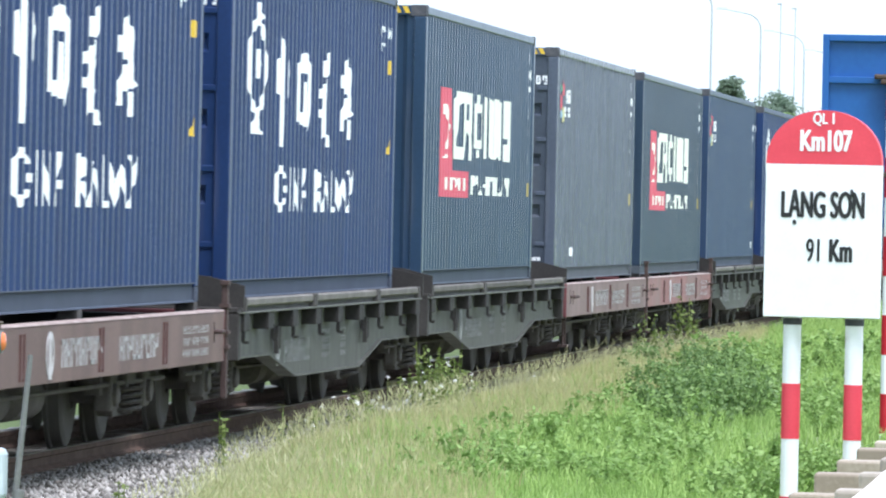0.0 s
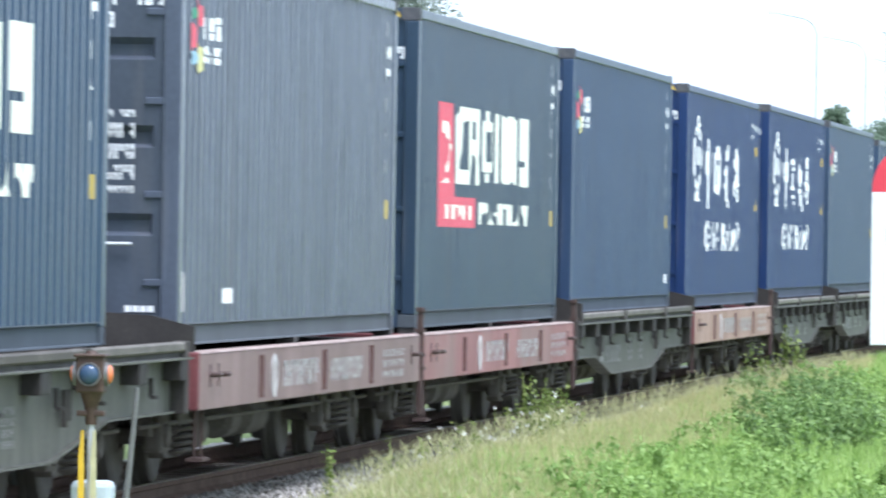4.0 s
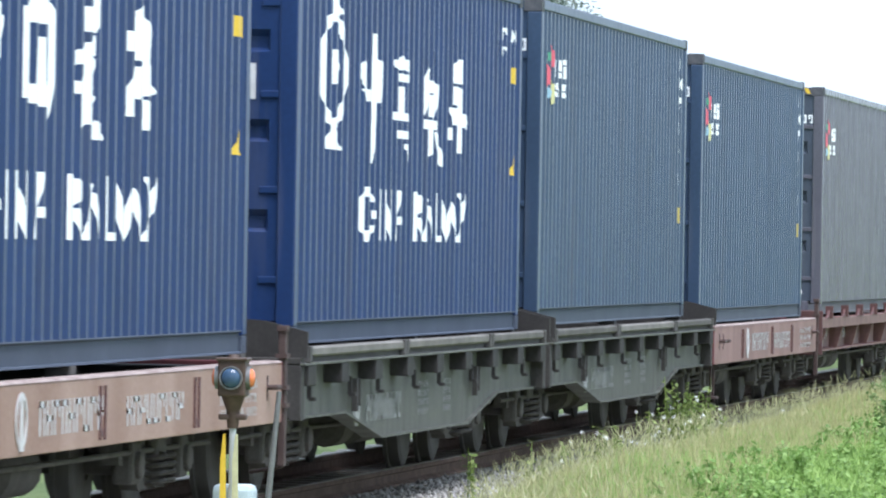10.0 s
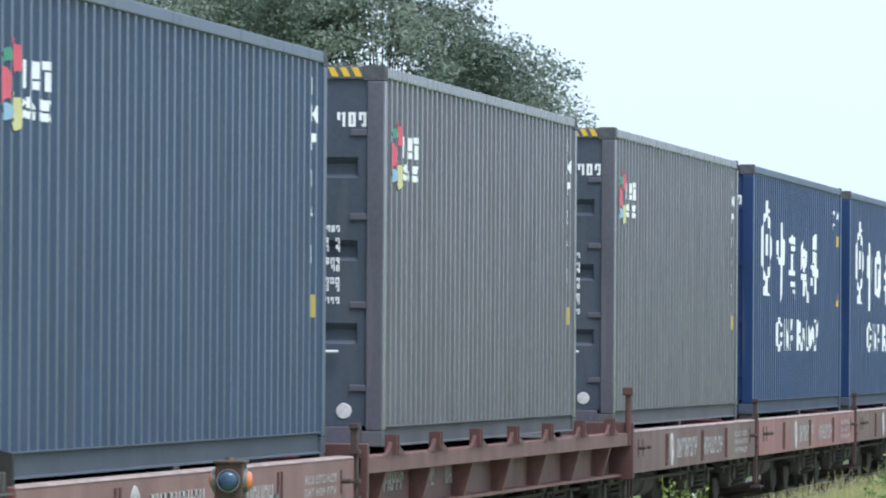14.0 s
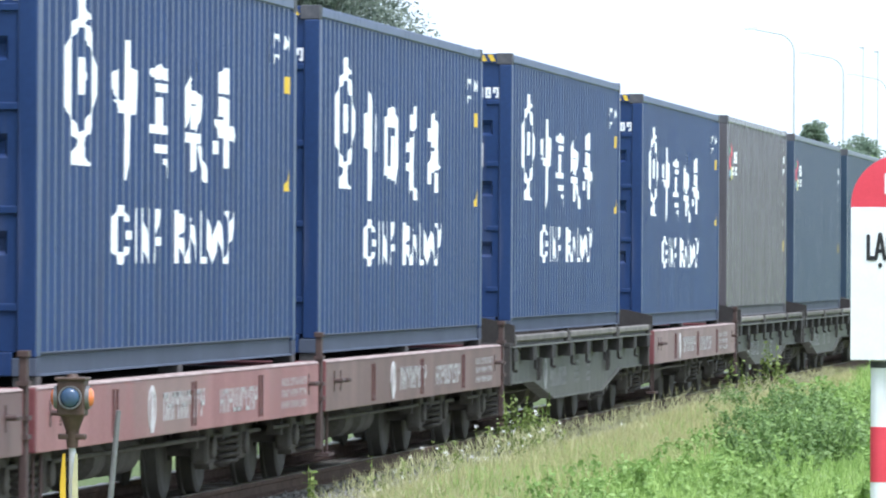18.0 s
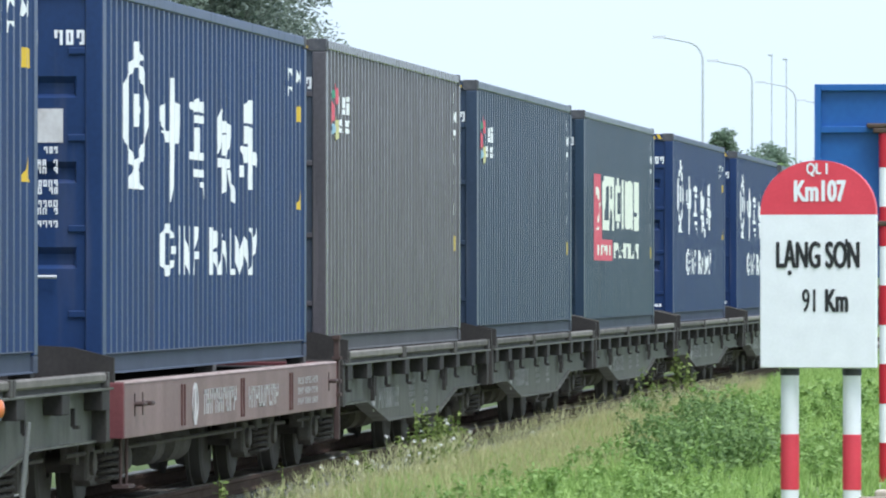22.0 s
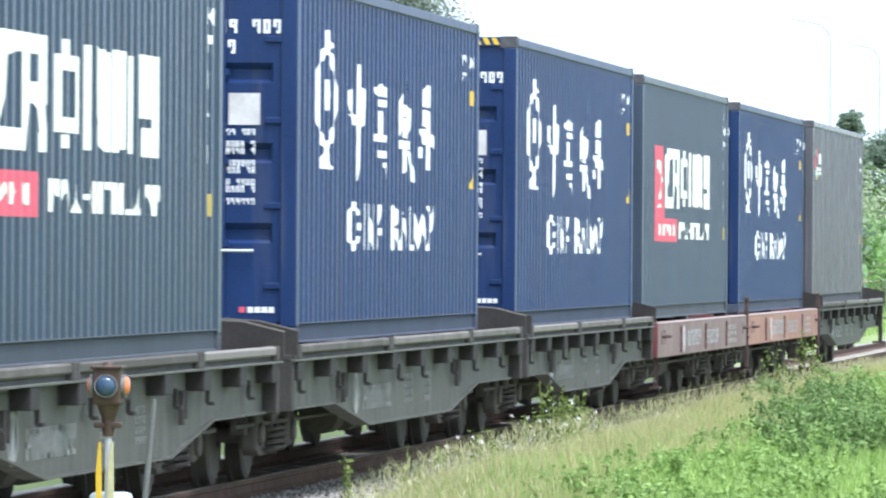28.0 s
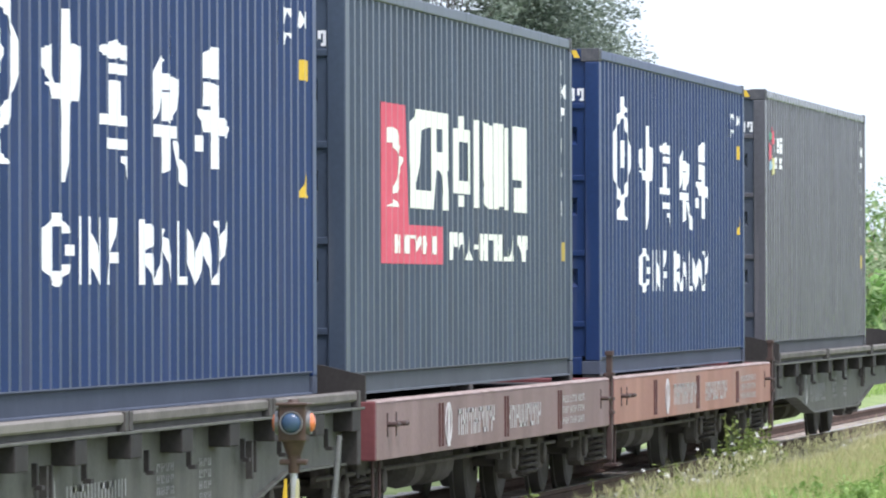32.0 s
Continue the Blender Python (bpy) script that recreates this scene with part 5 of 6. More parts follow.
def kilometre_sign(x, y, z):
    ob = thing("kilometre_sign", (x, y, z), "white and red round-topped kilometre sign on two striped posts", "road sign")
    ob.rotation_euler = (0, 0, radians(-7))
    w, low, mid, top = 0.374, 1.005, 1.982, 2.327

    def plate(bm):
        box(bm, -0.02, -w, low, 0.05, w, mid - 0.001, 0.004)

    def cap(bm):
        pts = [(w, mid)]
        for i in range(25):
            a = math.pi * i / 24
            pts.append((w * math.cos(a), mid + (top - mid) * math.sin(a) ** 0.92))
        pts = [(round(p, 4), round(q, 4)) for p, q in pts]
        pts = list(dict.fromkeys(pts))
        a = [bm.verts.new((-0.02, p, q)) for p, q in pts]
        b = [bm.verts.new((0.05, p, q)) for p, q in pts]
        bm.faces.new(a)
        bm.faces.new(b[::-1])
        for i in range(len(a)):
            j = (i + 1) % len(a)
            bm.faces.new((a[j], a[i], b[i], b[j]))
        bmesh.ops.recalc_face_normals(bm, faces=bm.faces)
    part("plate", kept("km_plate", plate), WHITE, ob, "flat white plate")
    part("cap", kept("km_cap", cap), SIGN_RED, ob, "red rounded top")
    lettering("road_number", "QL 1", 0.10, 0.72, WHITE, ob, (-0.0235, 0.0, 2.27), bold=0.0, thick=0.003)
    lettering("kilometre", "Km107", 0.185, 0.62, WHITE, ob, (-0.0235, -0.01, 2.125), bold=0.002, thick=0.005)
    tagged(lettering("town", "LẠNG SON", 0.235, 0.46, BLACK, ob, (-0.0235, 0.0, 1.715), thick=0.0065), kind="stuff")
    side = 0.46 * (reach_of("LẠNG SO", 0.235) - reach_of("LẠNG SON", 0.235) / 2)

    def horn(bm):
        tube(bm, (0, 0.006, -0.006), (0, -0.006, 0.014), 0.010, 0.010, n=6)
        tube(bm, (0, -0.006, 0.014), (0, -0.002, 0.044), 0.010, 0.008, n=6)
    part("horn_mark", kept("horn", horn), BLACK, ob, at=(-0.023, -side + 0.006, 1.715 + 0.066))
    lettering("distance", "91", 0.205, 0.52, BLACK, ob, (-0.0235, 0.05, 1.425), thick=0.003)
    lettering("unit", "Km", 0.205, 0.52, BLACK, ob, (-0.0235, -0.12, 1.425), thick=0.0065)
    for y0 in (0.205, -0.197):
        post = part("post", kept("km_post", lambda bm: tube(bm, (0, 0, -0.6), (0, 0, 1.30), 0.058, n=20)), WHITE, ob, at=(0.112, y0, 0))
        for a, b in ((0.225, 0.578), (-0.5, -0.145)):
            part("band", kept("km_band%g" % a, lambda bm: tube(bm, (0, 0, a), (0, 0, b), 0.0605, n=20)), SIGN_RED, post, "red painted band")
        part("collar", kept("km_collar", lambda bm: tube(bm, (0, 0, 0.955), (0, 0, 0.998), 0.0625, n=20)), CASTING, post, "dark grey collar")
        for zc in (1.12, 1.95):
            part("clamp", kept("km_clamp", lambda bm: box(bm, -0.065, -0.075, 0, 0.065, 0.075, 0.03, 0.004)), GALV, post, at=(-0.01, 0, zc - 0.1))
    return ob


def backed_sign(x, y, z):
    """A road sign seen from behind: a blue sheet on ribs, on a striped post."""
    ob = thing("road_sign_back", (x, y, z), "back of a large blue sheet sign on a striped post", "road sign")
    l, r, low, top = 0.54, -0.555, 1.60, 3.07
    part("sheet", kept("blue_sheet", lambda bm: box(bm, 0.0, r, low, 0.006, l, top, 0.001)), PANEL, ob)
    for a, b, c, d in ((l - 0.05, l, low, top), (r, r + 0.05, low, top), (r + 0.05, l - 0.05, top - 0.05, top), (r + 0.05, l - 0.05, low, low + 0.05)):
        part("edge_rib", kept("edge%g%g" % (a, c), lambda bm: box(bm, -0.045, a, c, 0.0, b, d, 0.004)), PANEL, ob)
    for zc in (2.70, 1.98):
        part("cross_rib", kept("cross_rib", lambda bm: box(bm, -0.04, r + 0.05, 0, 0.0, l - 0.05, 0.05, 0.004)), PANEL, ob, at=(0, 0, zc))
    px = -0.095
    pole = part("post", kept("sign_pole", lambda bm: tube(bm, (0, 0, -0.4), (0, 0, 2.74), 0.046, n=18)), WHITE, ob, at=(px, 0.0, 0))
    for i in range(5):
        z0 = 2.435 - 0.597 * i
        h = 0.30
        part("band", kept("pole_band", lambda bm: tube(bm, (0, 0, 0), (0, 0, h), 0.0485, n=18)), POLE_RED, pole, "dark red painted band", at=(0, 0, z0))
    part("bracket", kept("pole_cap", lambda bm: (box(bm, -0.06, -0.14, 0, 0.10, 0.14, 0.035, 0.01), box(bm, -0.058, -0.09, -0.04, 0.06, 0.09, 0.0, 0.01))), BROWN, ob, "rusty bracket", at=(px, 0, 2.735))
    part("bracket", kept("pole_clip", lambda bm: box(bm, -0.058, -0.11, 0, 0.07, 0.07, 0.04, 0.01)), BROWN, ob, "rusty bracket", at=(px, 0, 1.99))
    return ob


def guard_rail():
    """A beam on short concrete posts along the road."""
    ob = thing("guard_rail", (20, 1.15, 0.0), "dusty cream steel guard rail on short concrete posts", "guard rail")
    wave = [(-0.155, 0.0), (-0.135, -0.03), (-0.10, -0.075), (-0.055, -0.08), (-0.02, -0.03), (0.0, -0.01), (0.02, -0.03), (0.055, -0.08), (0.10, -0.075), (0.135, -0.03), (0.155, 0.0)]

    def level(x):
        return 0.60 + 0.03 * math.sin(x * 0.31) + 0.012 * math.sin(x * 0.9)

    rnd = random.Random(4)
    for i in range(20):
        bm = bmesh.new()
        x0 = i * 3.96
        rows = []
        for j in range(17):
            x = x0 + j * 0.25
            sway = 0.03 * math.sin(x * 0.23)
            rows.append([(bm.verts.new((x - x0, sway + b - 0.003 * (i % 2), level(x) + a)), bm.verts.new((x - x0, sway + b + 0.006, level(x) + a))) for a, b in wave])
        for p, q in zip(rows, rows[1:]):
            for k in range(len(wave) - 1):
                bm.faces.new((p[k][0], q[k][0], q[k + 1][0], p[k + 1][0])).smooth = True
                bm.faces.new((p[k][1], p[k + 1][1], q[k + 1][1], q[k][1])).smooth = True
        b = part("beam", bm, BEAM, ob, at=(x0, 0, 0))
        for dx in (0.9, 2.9):
            part("reflector", kept("reflector", lambda bm: box(bm, -0.09, -0.012, -0.032, 0.0, 0.012, 0.032, 0.004)), SIGN_RED, b, "red reflector", at=(dx, -0.085, level(x0 + dx) - 0.075))
            part("bolt", kept("beam_bolt", lambda bm: lathe(bm, [(-0.012, 0.012), (0.0, 0.02)], "y", 8)), RUST, b, at=(dx + 0.4, -0.02, level(x0 + dx)))
    for i in range(40):
        p = part("post", kept("concrete_post", lambda bm: box(bm, -0.10, -0.10, -0.5, 0.10, 0.10, 0.68, 0.015)), CONCRETE, ob, at=(i * 1.98 + 0.3, 0.16, 0))
        part("spacer", kept("spacer", lambda bm: box(bm, -0.12, -0.17, -0.17, 0.12, 0.17, 0.17, 0.012)), SPACER, p, at=(0.0, 0.22, 0.42 + rnd.uniform(-0.02, 0.02)))
    return ob


def switch_stand(x, y):
    """The point lever's lantern: a box with blue and orange lenses on a post."""
    base = float(lie(np.array(x), np.array(y)))
    ob = thing("switch_stand", (x, y, base), "railway point indicator lantern with blue and orange lenses on a post", "switch stand")
    h = 1.0 - base
    part("lantern", kept("lantern", lambda bm: (box(bm, -0.074, -0.074, -0.10, 0.074, 0.074, 0.10, 0.010), box(bm, -0.086, -0.086, 0.09, 0.086, 0.086, 0.108, 0.007), tube(bm, (0, 0, 0.10), (0, 0, 0.125), 0.04, 0.026, n=12), tube(bm, (0, 0, -0.18), (0, 0, -0.095), 0.035, 0.066, n=12), box(bm, -0.03, -0.075, -0.225, 0.03, 0.075, -0.195, 0.008), tube(bm, (0, 0, -0.27), (0, 0, -0.18), 0.03, 0.038, n=12))), BROWN, ob, "brown sheet-metal lantern box", at=(0, 0, h))
    for axis, s, ink, text in (("x", -1, BLUE_GLASS, "dark blue glass lens"), ("y", -1, AMBER_GLASS, "orange glass lens"), ("y", 1, AMBER_GLASS, "orange glass lens"), ("x", 1, BLUE_GLASS, "dark blue glass lens")):
        e = 0.074
        prof = [(s * e, 0.054), (s * (e + 0.02), 0.052), (s * (e + 0.034), 0.042), (s * (e + 0.041), 0.022), (s * (e + 0.043), 0.004)]
        part("lens", kept("lens%s%d" % (axis, s), lambda bm: lathe(bm, prof, axis, 18)), ink, ob, text, at=(0, 0, h))
        part("lens_ring", kept("ring%s%d" % (axis, s), lambda bm: lathe(bm, [(s * e, 0.063), (s * (e + 0.022), 0.063), (s * (e + 0.022), 0.055), (s * (e + 0.001), 0.055)], axis, 18)), LEVER, ob, at=(0, 0, h))
    part("post", kept("switch_post", lambda bm: tube(bm, (0, 0, -0.1), (0, 0, h - 0.26), 0.019, n=12)), GALV, ob, "worn pale post")
    def blade(bm):
        v = [bm.verts.new((x, y, z)) for x in (-0.006, 0.006) for y, z in ((-0.024, 0.0), (0.020, 0.0), (0.024, h - 0.45), (0.010, h - 0.30), (-0.002, h - 0.30))]
        bm.faces.new(v[:5][::-1])
        bm.faces.new(v[5:])
        for i in range(5):
            bm.faces.new((v[i], v[(i + 1) % 5], v[5 + (i + 1) % 5], v[5 + i]))
        bmesh.ops.recalc_face_normals(bm, faces=bm.faces)
    for dy, ink, text in ((0.036, YELLOW, "yellow painted flat bar"), (-0.030, SEED_PAINT, "pale worn yellow flat bar")):
        part("stripe_plate", kept("stripe_plate", blade), ink, ob, text, at=(-0.03, dy, 0))
    part("counterweight", kept("weight", lambda bm: box(bm, -0.07, -0.115, -0.15, 0.07, 0.115, 0.13, 0.035)), surface("pale_blue_enamel", (0.42, 0.50, 0.53), (0.58, 0.66, 0.69), rough=0.5, scale=6), ob, "pale blue rounded cast box", at=(0.1, 0.0, 0.30 - base))
    part("lever", kept("lever", lambda bm: (tube(bm, (0, 0.06, -0.1), (0, -0.06, h - 0.07), 0.022, 0.014, n=10), tube(bm, (0, 0.0, 0.42), (0, -0.012, 0.54), 0.032, n=10))), LEVER, ob, "grey steel lever rod", at=(0.05, -0.18, 0))
    return ob


def street_lamp(x, y, reach, tall=11.8):
    ob = thing("street_lamp", (x, y, -0.1), "tall pale grey street lamp with a curved arm", "street lamp", "lamps along the road")

    def pole(bm):
        old = Vector((0, 0, tall - 1.05))
        tube(bm, (0, 0, 0), old, 0.07, 0.042, n=10)
        for i in range(1, 9):
            a = radians(82) * i / 8
            p = Vector((0, 0.75 * (1 - math.cos(a)), tall - 1.05 + 0.78 * math.sin(a)))
            tube(bm, old, p, 0.040, 0.038, n=8)
            old = p
        tube(bm, old, (0, reach - 0.4, tall - 0.10), 0.036, 0.032, n=8)
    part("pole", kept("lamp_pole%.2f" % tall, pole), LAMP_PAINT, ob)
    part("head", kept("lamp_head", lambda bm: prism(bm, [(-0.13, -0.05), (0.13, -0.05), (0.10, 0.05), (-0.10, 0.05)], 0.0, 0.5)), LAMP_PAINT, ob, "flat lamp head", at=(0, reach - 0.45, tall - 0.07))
    return ob


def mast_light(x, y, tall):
    ob = thing("lamp_mast", (x, y, -0.1), "thin tall lighting mast far off, painted pale for haze", "mast", "far masts")
    # pale lamp paint stands in for the haze on these distant masts
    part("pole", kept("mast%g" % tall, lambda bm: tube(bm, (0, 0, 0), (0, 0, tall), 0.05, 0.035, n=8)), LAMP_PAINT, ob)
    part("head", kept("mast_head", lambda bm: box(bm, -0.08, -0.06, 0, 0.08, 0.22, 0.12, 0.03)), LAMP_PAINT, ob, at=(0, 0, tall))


def railway_signal(x, y):
    ob = thing("railway_signal", (x, y, -0.2), "black railway light signal heads on a white laddered mast", "railway signal")
    part("mast", kept("signal_mast", lambda bm: tube(bm, (0, 0, 0), (0, 0, 11.5), 0.12, 0.11, n=12)), WHITE, ob, "white mast")
    for i in range(30):
        part("rung", kept("signal_rung", lambda bm: tube(bm, (-0.14, -0.27, 0), (-0.14, 0.10, 0), 0.016, n=6)), WAGON_DARK, ob, at=(0, 0, 1.2 + i * 0.34))
    for s in (-0.2, 0.1):
        part("ladder_rail", kept("signal_rail", lambda bm: tube(bm, (-0.16, 0, 0.8), (-0.16, 0, 11.4), 0.014, n=6)), GALV, ob, at=(0, s, 0))
    for zc, h in ((8.57, 1.75), (7.02, 1.3)):
        def back(bm):
            pts = []
            for i in range(24):
                a = 2 * math.pi * i / 24
                pts.append((0.42 * math.cos(a), (h - 0.84 if math.sin(a) > 0 else 0) + 0.42 * math.sin(a)))
            a = [bm.verts.new((-0.02, p, q)) for p, q in pts]
            b = [bm.verts.new((0.03, p, q)) for p, q in pts]
            bm.faces.new(a)
            bm.faces.new(b[::-1])
            for i in range(24):
                bm.faces.new((a[(i + 1) % 24], a[i], b[i], b[(i + 1) % 24]))
            bmesh.ops.recalc_face_normals(bm, faces=bm.faces)
        head = part("signal_head", kept("signal_back%g" % h, back), HEAD, ob, "black rounded signal head", at=(-0.15, 0.5, zc))
        for dz in (0.0, h - 0.84):
            part("hood", kept("signal_hood", lambda bm: lathe(bm, [(0, 0.15), (-0.3, 0.16), (-0.3, 0.14), (-0.02, 0.13)], "x", 16)), HEAD, head, at=(-0.02, 0, dz))
        part("bracket", kept("signal_bracket", lambda bm: tube(bm, (0, -0.45, 0), (0, 0, 0), 0.03, n=8)), WAGON_DARK, head, at=(0.1, 0, 0.2))
    lamp = part("round_head", kept("round_head", lambda bm: lathe(bm, [(0.0, 0.25), (-0.1, 0.25), (-0.35, 0.20), (-0.35, 0.17), (-0.1, 0.17)], "x", 20)), HEAD, ob, "black round lamp", at=(-0.1, 0.48, 6.05))
    part("bracket", kept("signal_bracket", None), WAGON_DARK, lamp, at=(0.0, 0, -0.1))
    return ob


def overpass(x):
    ob = thing("overpass", (x, 0, 0), "pale concrete road overpass with a railing far down the line", "bridge")
    part("deck", kept("overpass_deck", lambda bm: (box(bm, -6, -70, 6.5, 6, 21, 7.25), box(bm, -6.4, -70, 6.9, -6, 21, 7.75, 0.05))), BRIDGE, ob)
    for i in range(9):
        part("girder", kept("overpass_girder", lambda bm: prism(bm, [(-0.5, 5.55), (0.5, 5.55), (0.3, 5.9), (0.25, 6.3), (0.6, 6.5), (-0.6, 6.5), (-0.25, 6.3), (-0.3, 5.9)], -70, 21)), BRIDGE, ob, at=(-5 + i * 1.25, 0, 0))
    part("handrail", kept("overpass_rail", lambda bm: (tube(bm, (-6.2, -70, 8.2), (-6.2, 21, 8.2), 0.05, n=6), tube(bm, (-6.2, -70, 7.98), (-6.2, 21, 7.98), 0.04, n=6))), GALV, ob)
    for i in range(42):
        part("baluster", kept("overpass_post", lambda bm: box(bm, -6.24, -0.05, 7.72, -6.16, 0.05, 8.2)), GALV, ob, at=(0, -69 + i * 2.15, 0))
    for y in (-54, -30, -6, 20):
        part("pier", kept("overpass_pier", lambda bm: box(bm, -4.5, -0.9, -1, 4.5, 0.9, 5.55, 0.1)), BRIDGE, ob, at=(0, y, 0))
    return ob


kilometre_sign(46.0, 2.415, 0.12)
backed_sign(54.9, 2.37, 0.10)
guard_rail()
switch_stand(38.0, 6.45)
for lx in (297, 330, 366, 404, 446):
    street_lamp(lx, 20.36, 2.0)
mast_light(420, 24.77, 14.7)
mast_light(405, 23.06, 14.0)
railway_signal(234, 7.0)
overpass(400)


# ---- grass and weeds ----
RNG = np.random.default_rng(7)


def blades(name, x, y, height, width, material, label, lean=0.35, base=None, parent=None):
    """Curved blades of grass, each of two pieces, standing on the ground."""
    n = len(x)
    z = lie(x, y) if base is None else base
    a, b = RNG.uniform(0, 2 * np.pi, n), RNG.uniform(0, 2 * np.pi, n)
    h = height * RNG.uniform(0.55, 1.25, n)
    k = lean * h * RNG.uniform(0.2, 1.4, n)
    side = np.stack([np.cos(a), np.sin(a), 0 * a], 1) * (width * RNG.uniform(0.6, 1.4, n))[:, None] / 2
    foot = np.stack([x, y, z - 0.03], 1)
    bend = np.stack([np.cos(b) * k * 0.35, np.sin(b) * k * 0.35, h * 0.6], 1)
    tip = np.stack([np.cos(b) * k, np.sin(b) * k, h * RNG.uniform(0.8, 1.0, n)], 1)
    v = np.stack([foot - side, foot + side, foot + bend + side * 0.8, foot + bend - side * 0.8, foot + tip], 1).reshape(-1, 3)
    i = np.arange(n)[:, None] * 5
    f = np.concatenate([i + np.array([[0, 1, 2]]), i + np.array([[0, 2, 3]]), i + np.array([[3, 2, 4]])])
    me = arrays(name, v, f)
    me.materials.append(material)
    ob = new(name, me)
    if parent is None:
        tagged(ob, label, "grass", kind="stuff")
    return ob


def spread(n, x0, x1, y0, y1, power=1.6):
    """Places that thin out with distance."""
    u = RNG.uniform(0, 1, n) ** power
    return x0 + (x1 - x0) * u, RNG.uniform(y0, y1, n)


def verge_edge(x):
    return np.interp(x, [30, 42, 51, 59, 130], [5.9, 6.0, 6.85, 7.25, 7.25])


def fresh_edge(x):
    """Where the fresh grass gives way to the straw strip along the ballast."""
    return np.interp(x, [36, 42, 50, 60, 74, 100, 116], [3.8, 4.3, 5.0, 4.95, 5.35, 6.3, 7.2])


def verge():
    x, y = spread(150000, 34, 120, 1.2, 6.9)
    y0 = fresh_edge(x) - 0.15 + RNG.normal(0, 0.35, len(x))
    keep = (y < y0) & (y < verge_edge(x) - 0.3)
    x, y = x[keep], y[keep]
    patch = np.sin(x * 0.35 + np.sin(y * 1.1) * 1.3) * np.sin(y * 0.9 + x * 0.13)
    blades("grass", x, y, 0.17 + 0.06 * patch, 0.011, GRASS, "fresh green uneven grass on the verge")
    x, y = spread(45000, 112, 330, 1.0, 7.2, 1.2)
    blades("grass", x, y, np.full(len(x), 0.30), 0.03, GRASS, "fresh green grass further down the verge")
    x, y = spread(12000, 60, 330, -3, 1.2, 1.2)
    blades("grass", x, y, np.full(len(x), 0.26), 0.03, GRASS, "fresh green grass by the guard rail")
    for count, tall, wide, material, name, label in ((105000, 0.24, 0.007, GRASS_DRY, "dry_grass", "straw-coloured fine grass along the ballast"), (105000, 0.19, 0.010, GRASS, "grass", "green grass among the straw")):
        x = 38 + 84 * RNG.uniform(0, 1, count) ** 1.5
        a, b = fresh_edge(x) - 0.15, verge_edge(x)
        y = a + (b - a) * RNG.uniform(0, 1, count) ** (1.05 if material is GRASS_DRY else 1.2) + RNG.normal(0, 0.10, count)
        # the straw thins out towards the near end
        keep = RNG.uniform(0, 1, count) < (np.interp(x, [40, 54, 74], [0.40, 0.55, 1.0]) if material is GRASS_DRY else np.interp(x, [40, 58, 78], [1.0, 0.85, 0.5]))
        blades(name, x[keep], y[keep], np.full(int(keep.sum()), tall), wide, material, label, 0.25)
    x = 40 + 80 * RNG.uniform(0, 1, 7500) ** 1.5
    a, b = fresh_edge(x), verge_edge(x)
    stalks(x, a + (b - a) * RNG.uniform(0, 1, len(x)) ** 0.5)
    x, y = spread(60000, 70, 330, 11.6, 16.5, 1.2)
    blades("grass", x, y, np.full(len(x), 0.19), 0.028, GRASS, "fresh green grass beyond the track")


def stalks(x, y):
    """Thin stems with brown seed heads."""
    n = len(x)
    z = lie(x, y)
    h = RNG.uniform(0.16, 0.36, n)
    b = RNG.uniform(0, 2 * np.pi, n)
    k = RNG.uniform(0.01, 0.07, n)
    foot = np.stack([x, y, z], 1)
    top = foot + np.stack([np.cos(b) * k, np.sin(b) * k, h], 1)
    a = RNG.uniform(0, np.pi, n)
    w = np.stack([np.cos(a), np.sin(a), 0 * a], 1)
    up = np.stack([np.cos(b) * k, np.sin(b) * k, h * 0.22], 1)
    v = np.stack([foot - w * 0.002, foot + w * 0.002, top, top - w * 0.0035, top + w * 0.0035, top + up, top - up * 0.2], 1).reshape(-1, 3)
    i = np.arange(n)[:, None] * 7
    f = np.concatenate([i + np.array([[0, 1, 2]]), i + np.array([[3, 6, 4]]), i + np.array([[3, 4, 5]])])
    me = arrays("seed_grass", v, f)
    me.materials.append(SEED)
    tagged(new("seed_grass", me), "thin grass stems with brown seed heads", "grass", kind="stuff")


def leaves(points, size, slim, droop=0.3):
    """Pointed leaves at the given places."""
    n = len(points)
    a, e = RNG.uniform(0, 2 * np.pi, n), RNG.uniform(-0.9, 0.7, n) - droop
    s = size * RNG.uniform(0.6, 1.4, n)
    way = np.stack([np.cos(a) * np.cos(e), np.sin(a) * np.cos(e), np.sin(e)], 1) * s[:, None]
    r = RNG.uniform(0, 2 * np.pi, n)
    flat = np.stack([-np.sin(a), np.cos(a), 0 * a], 1)
    up = np.cross(way / s[:, None], flat)
    side = (flat * np.cos(r * 0.15)[:, None] + up * np.sin(r * 0.15)[:, None]) * (s * slim)[:, None]
    mid = points + way * 0.45
    v = np.stack([points, mid + side, points + way, mid - side], 1).reshape(-1, 3)
    f = np.arange(n * 4).reshape(n, 4)
    return v, f


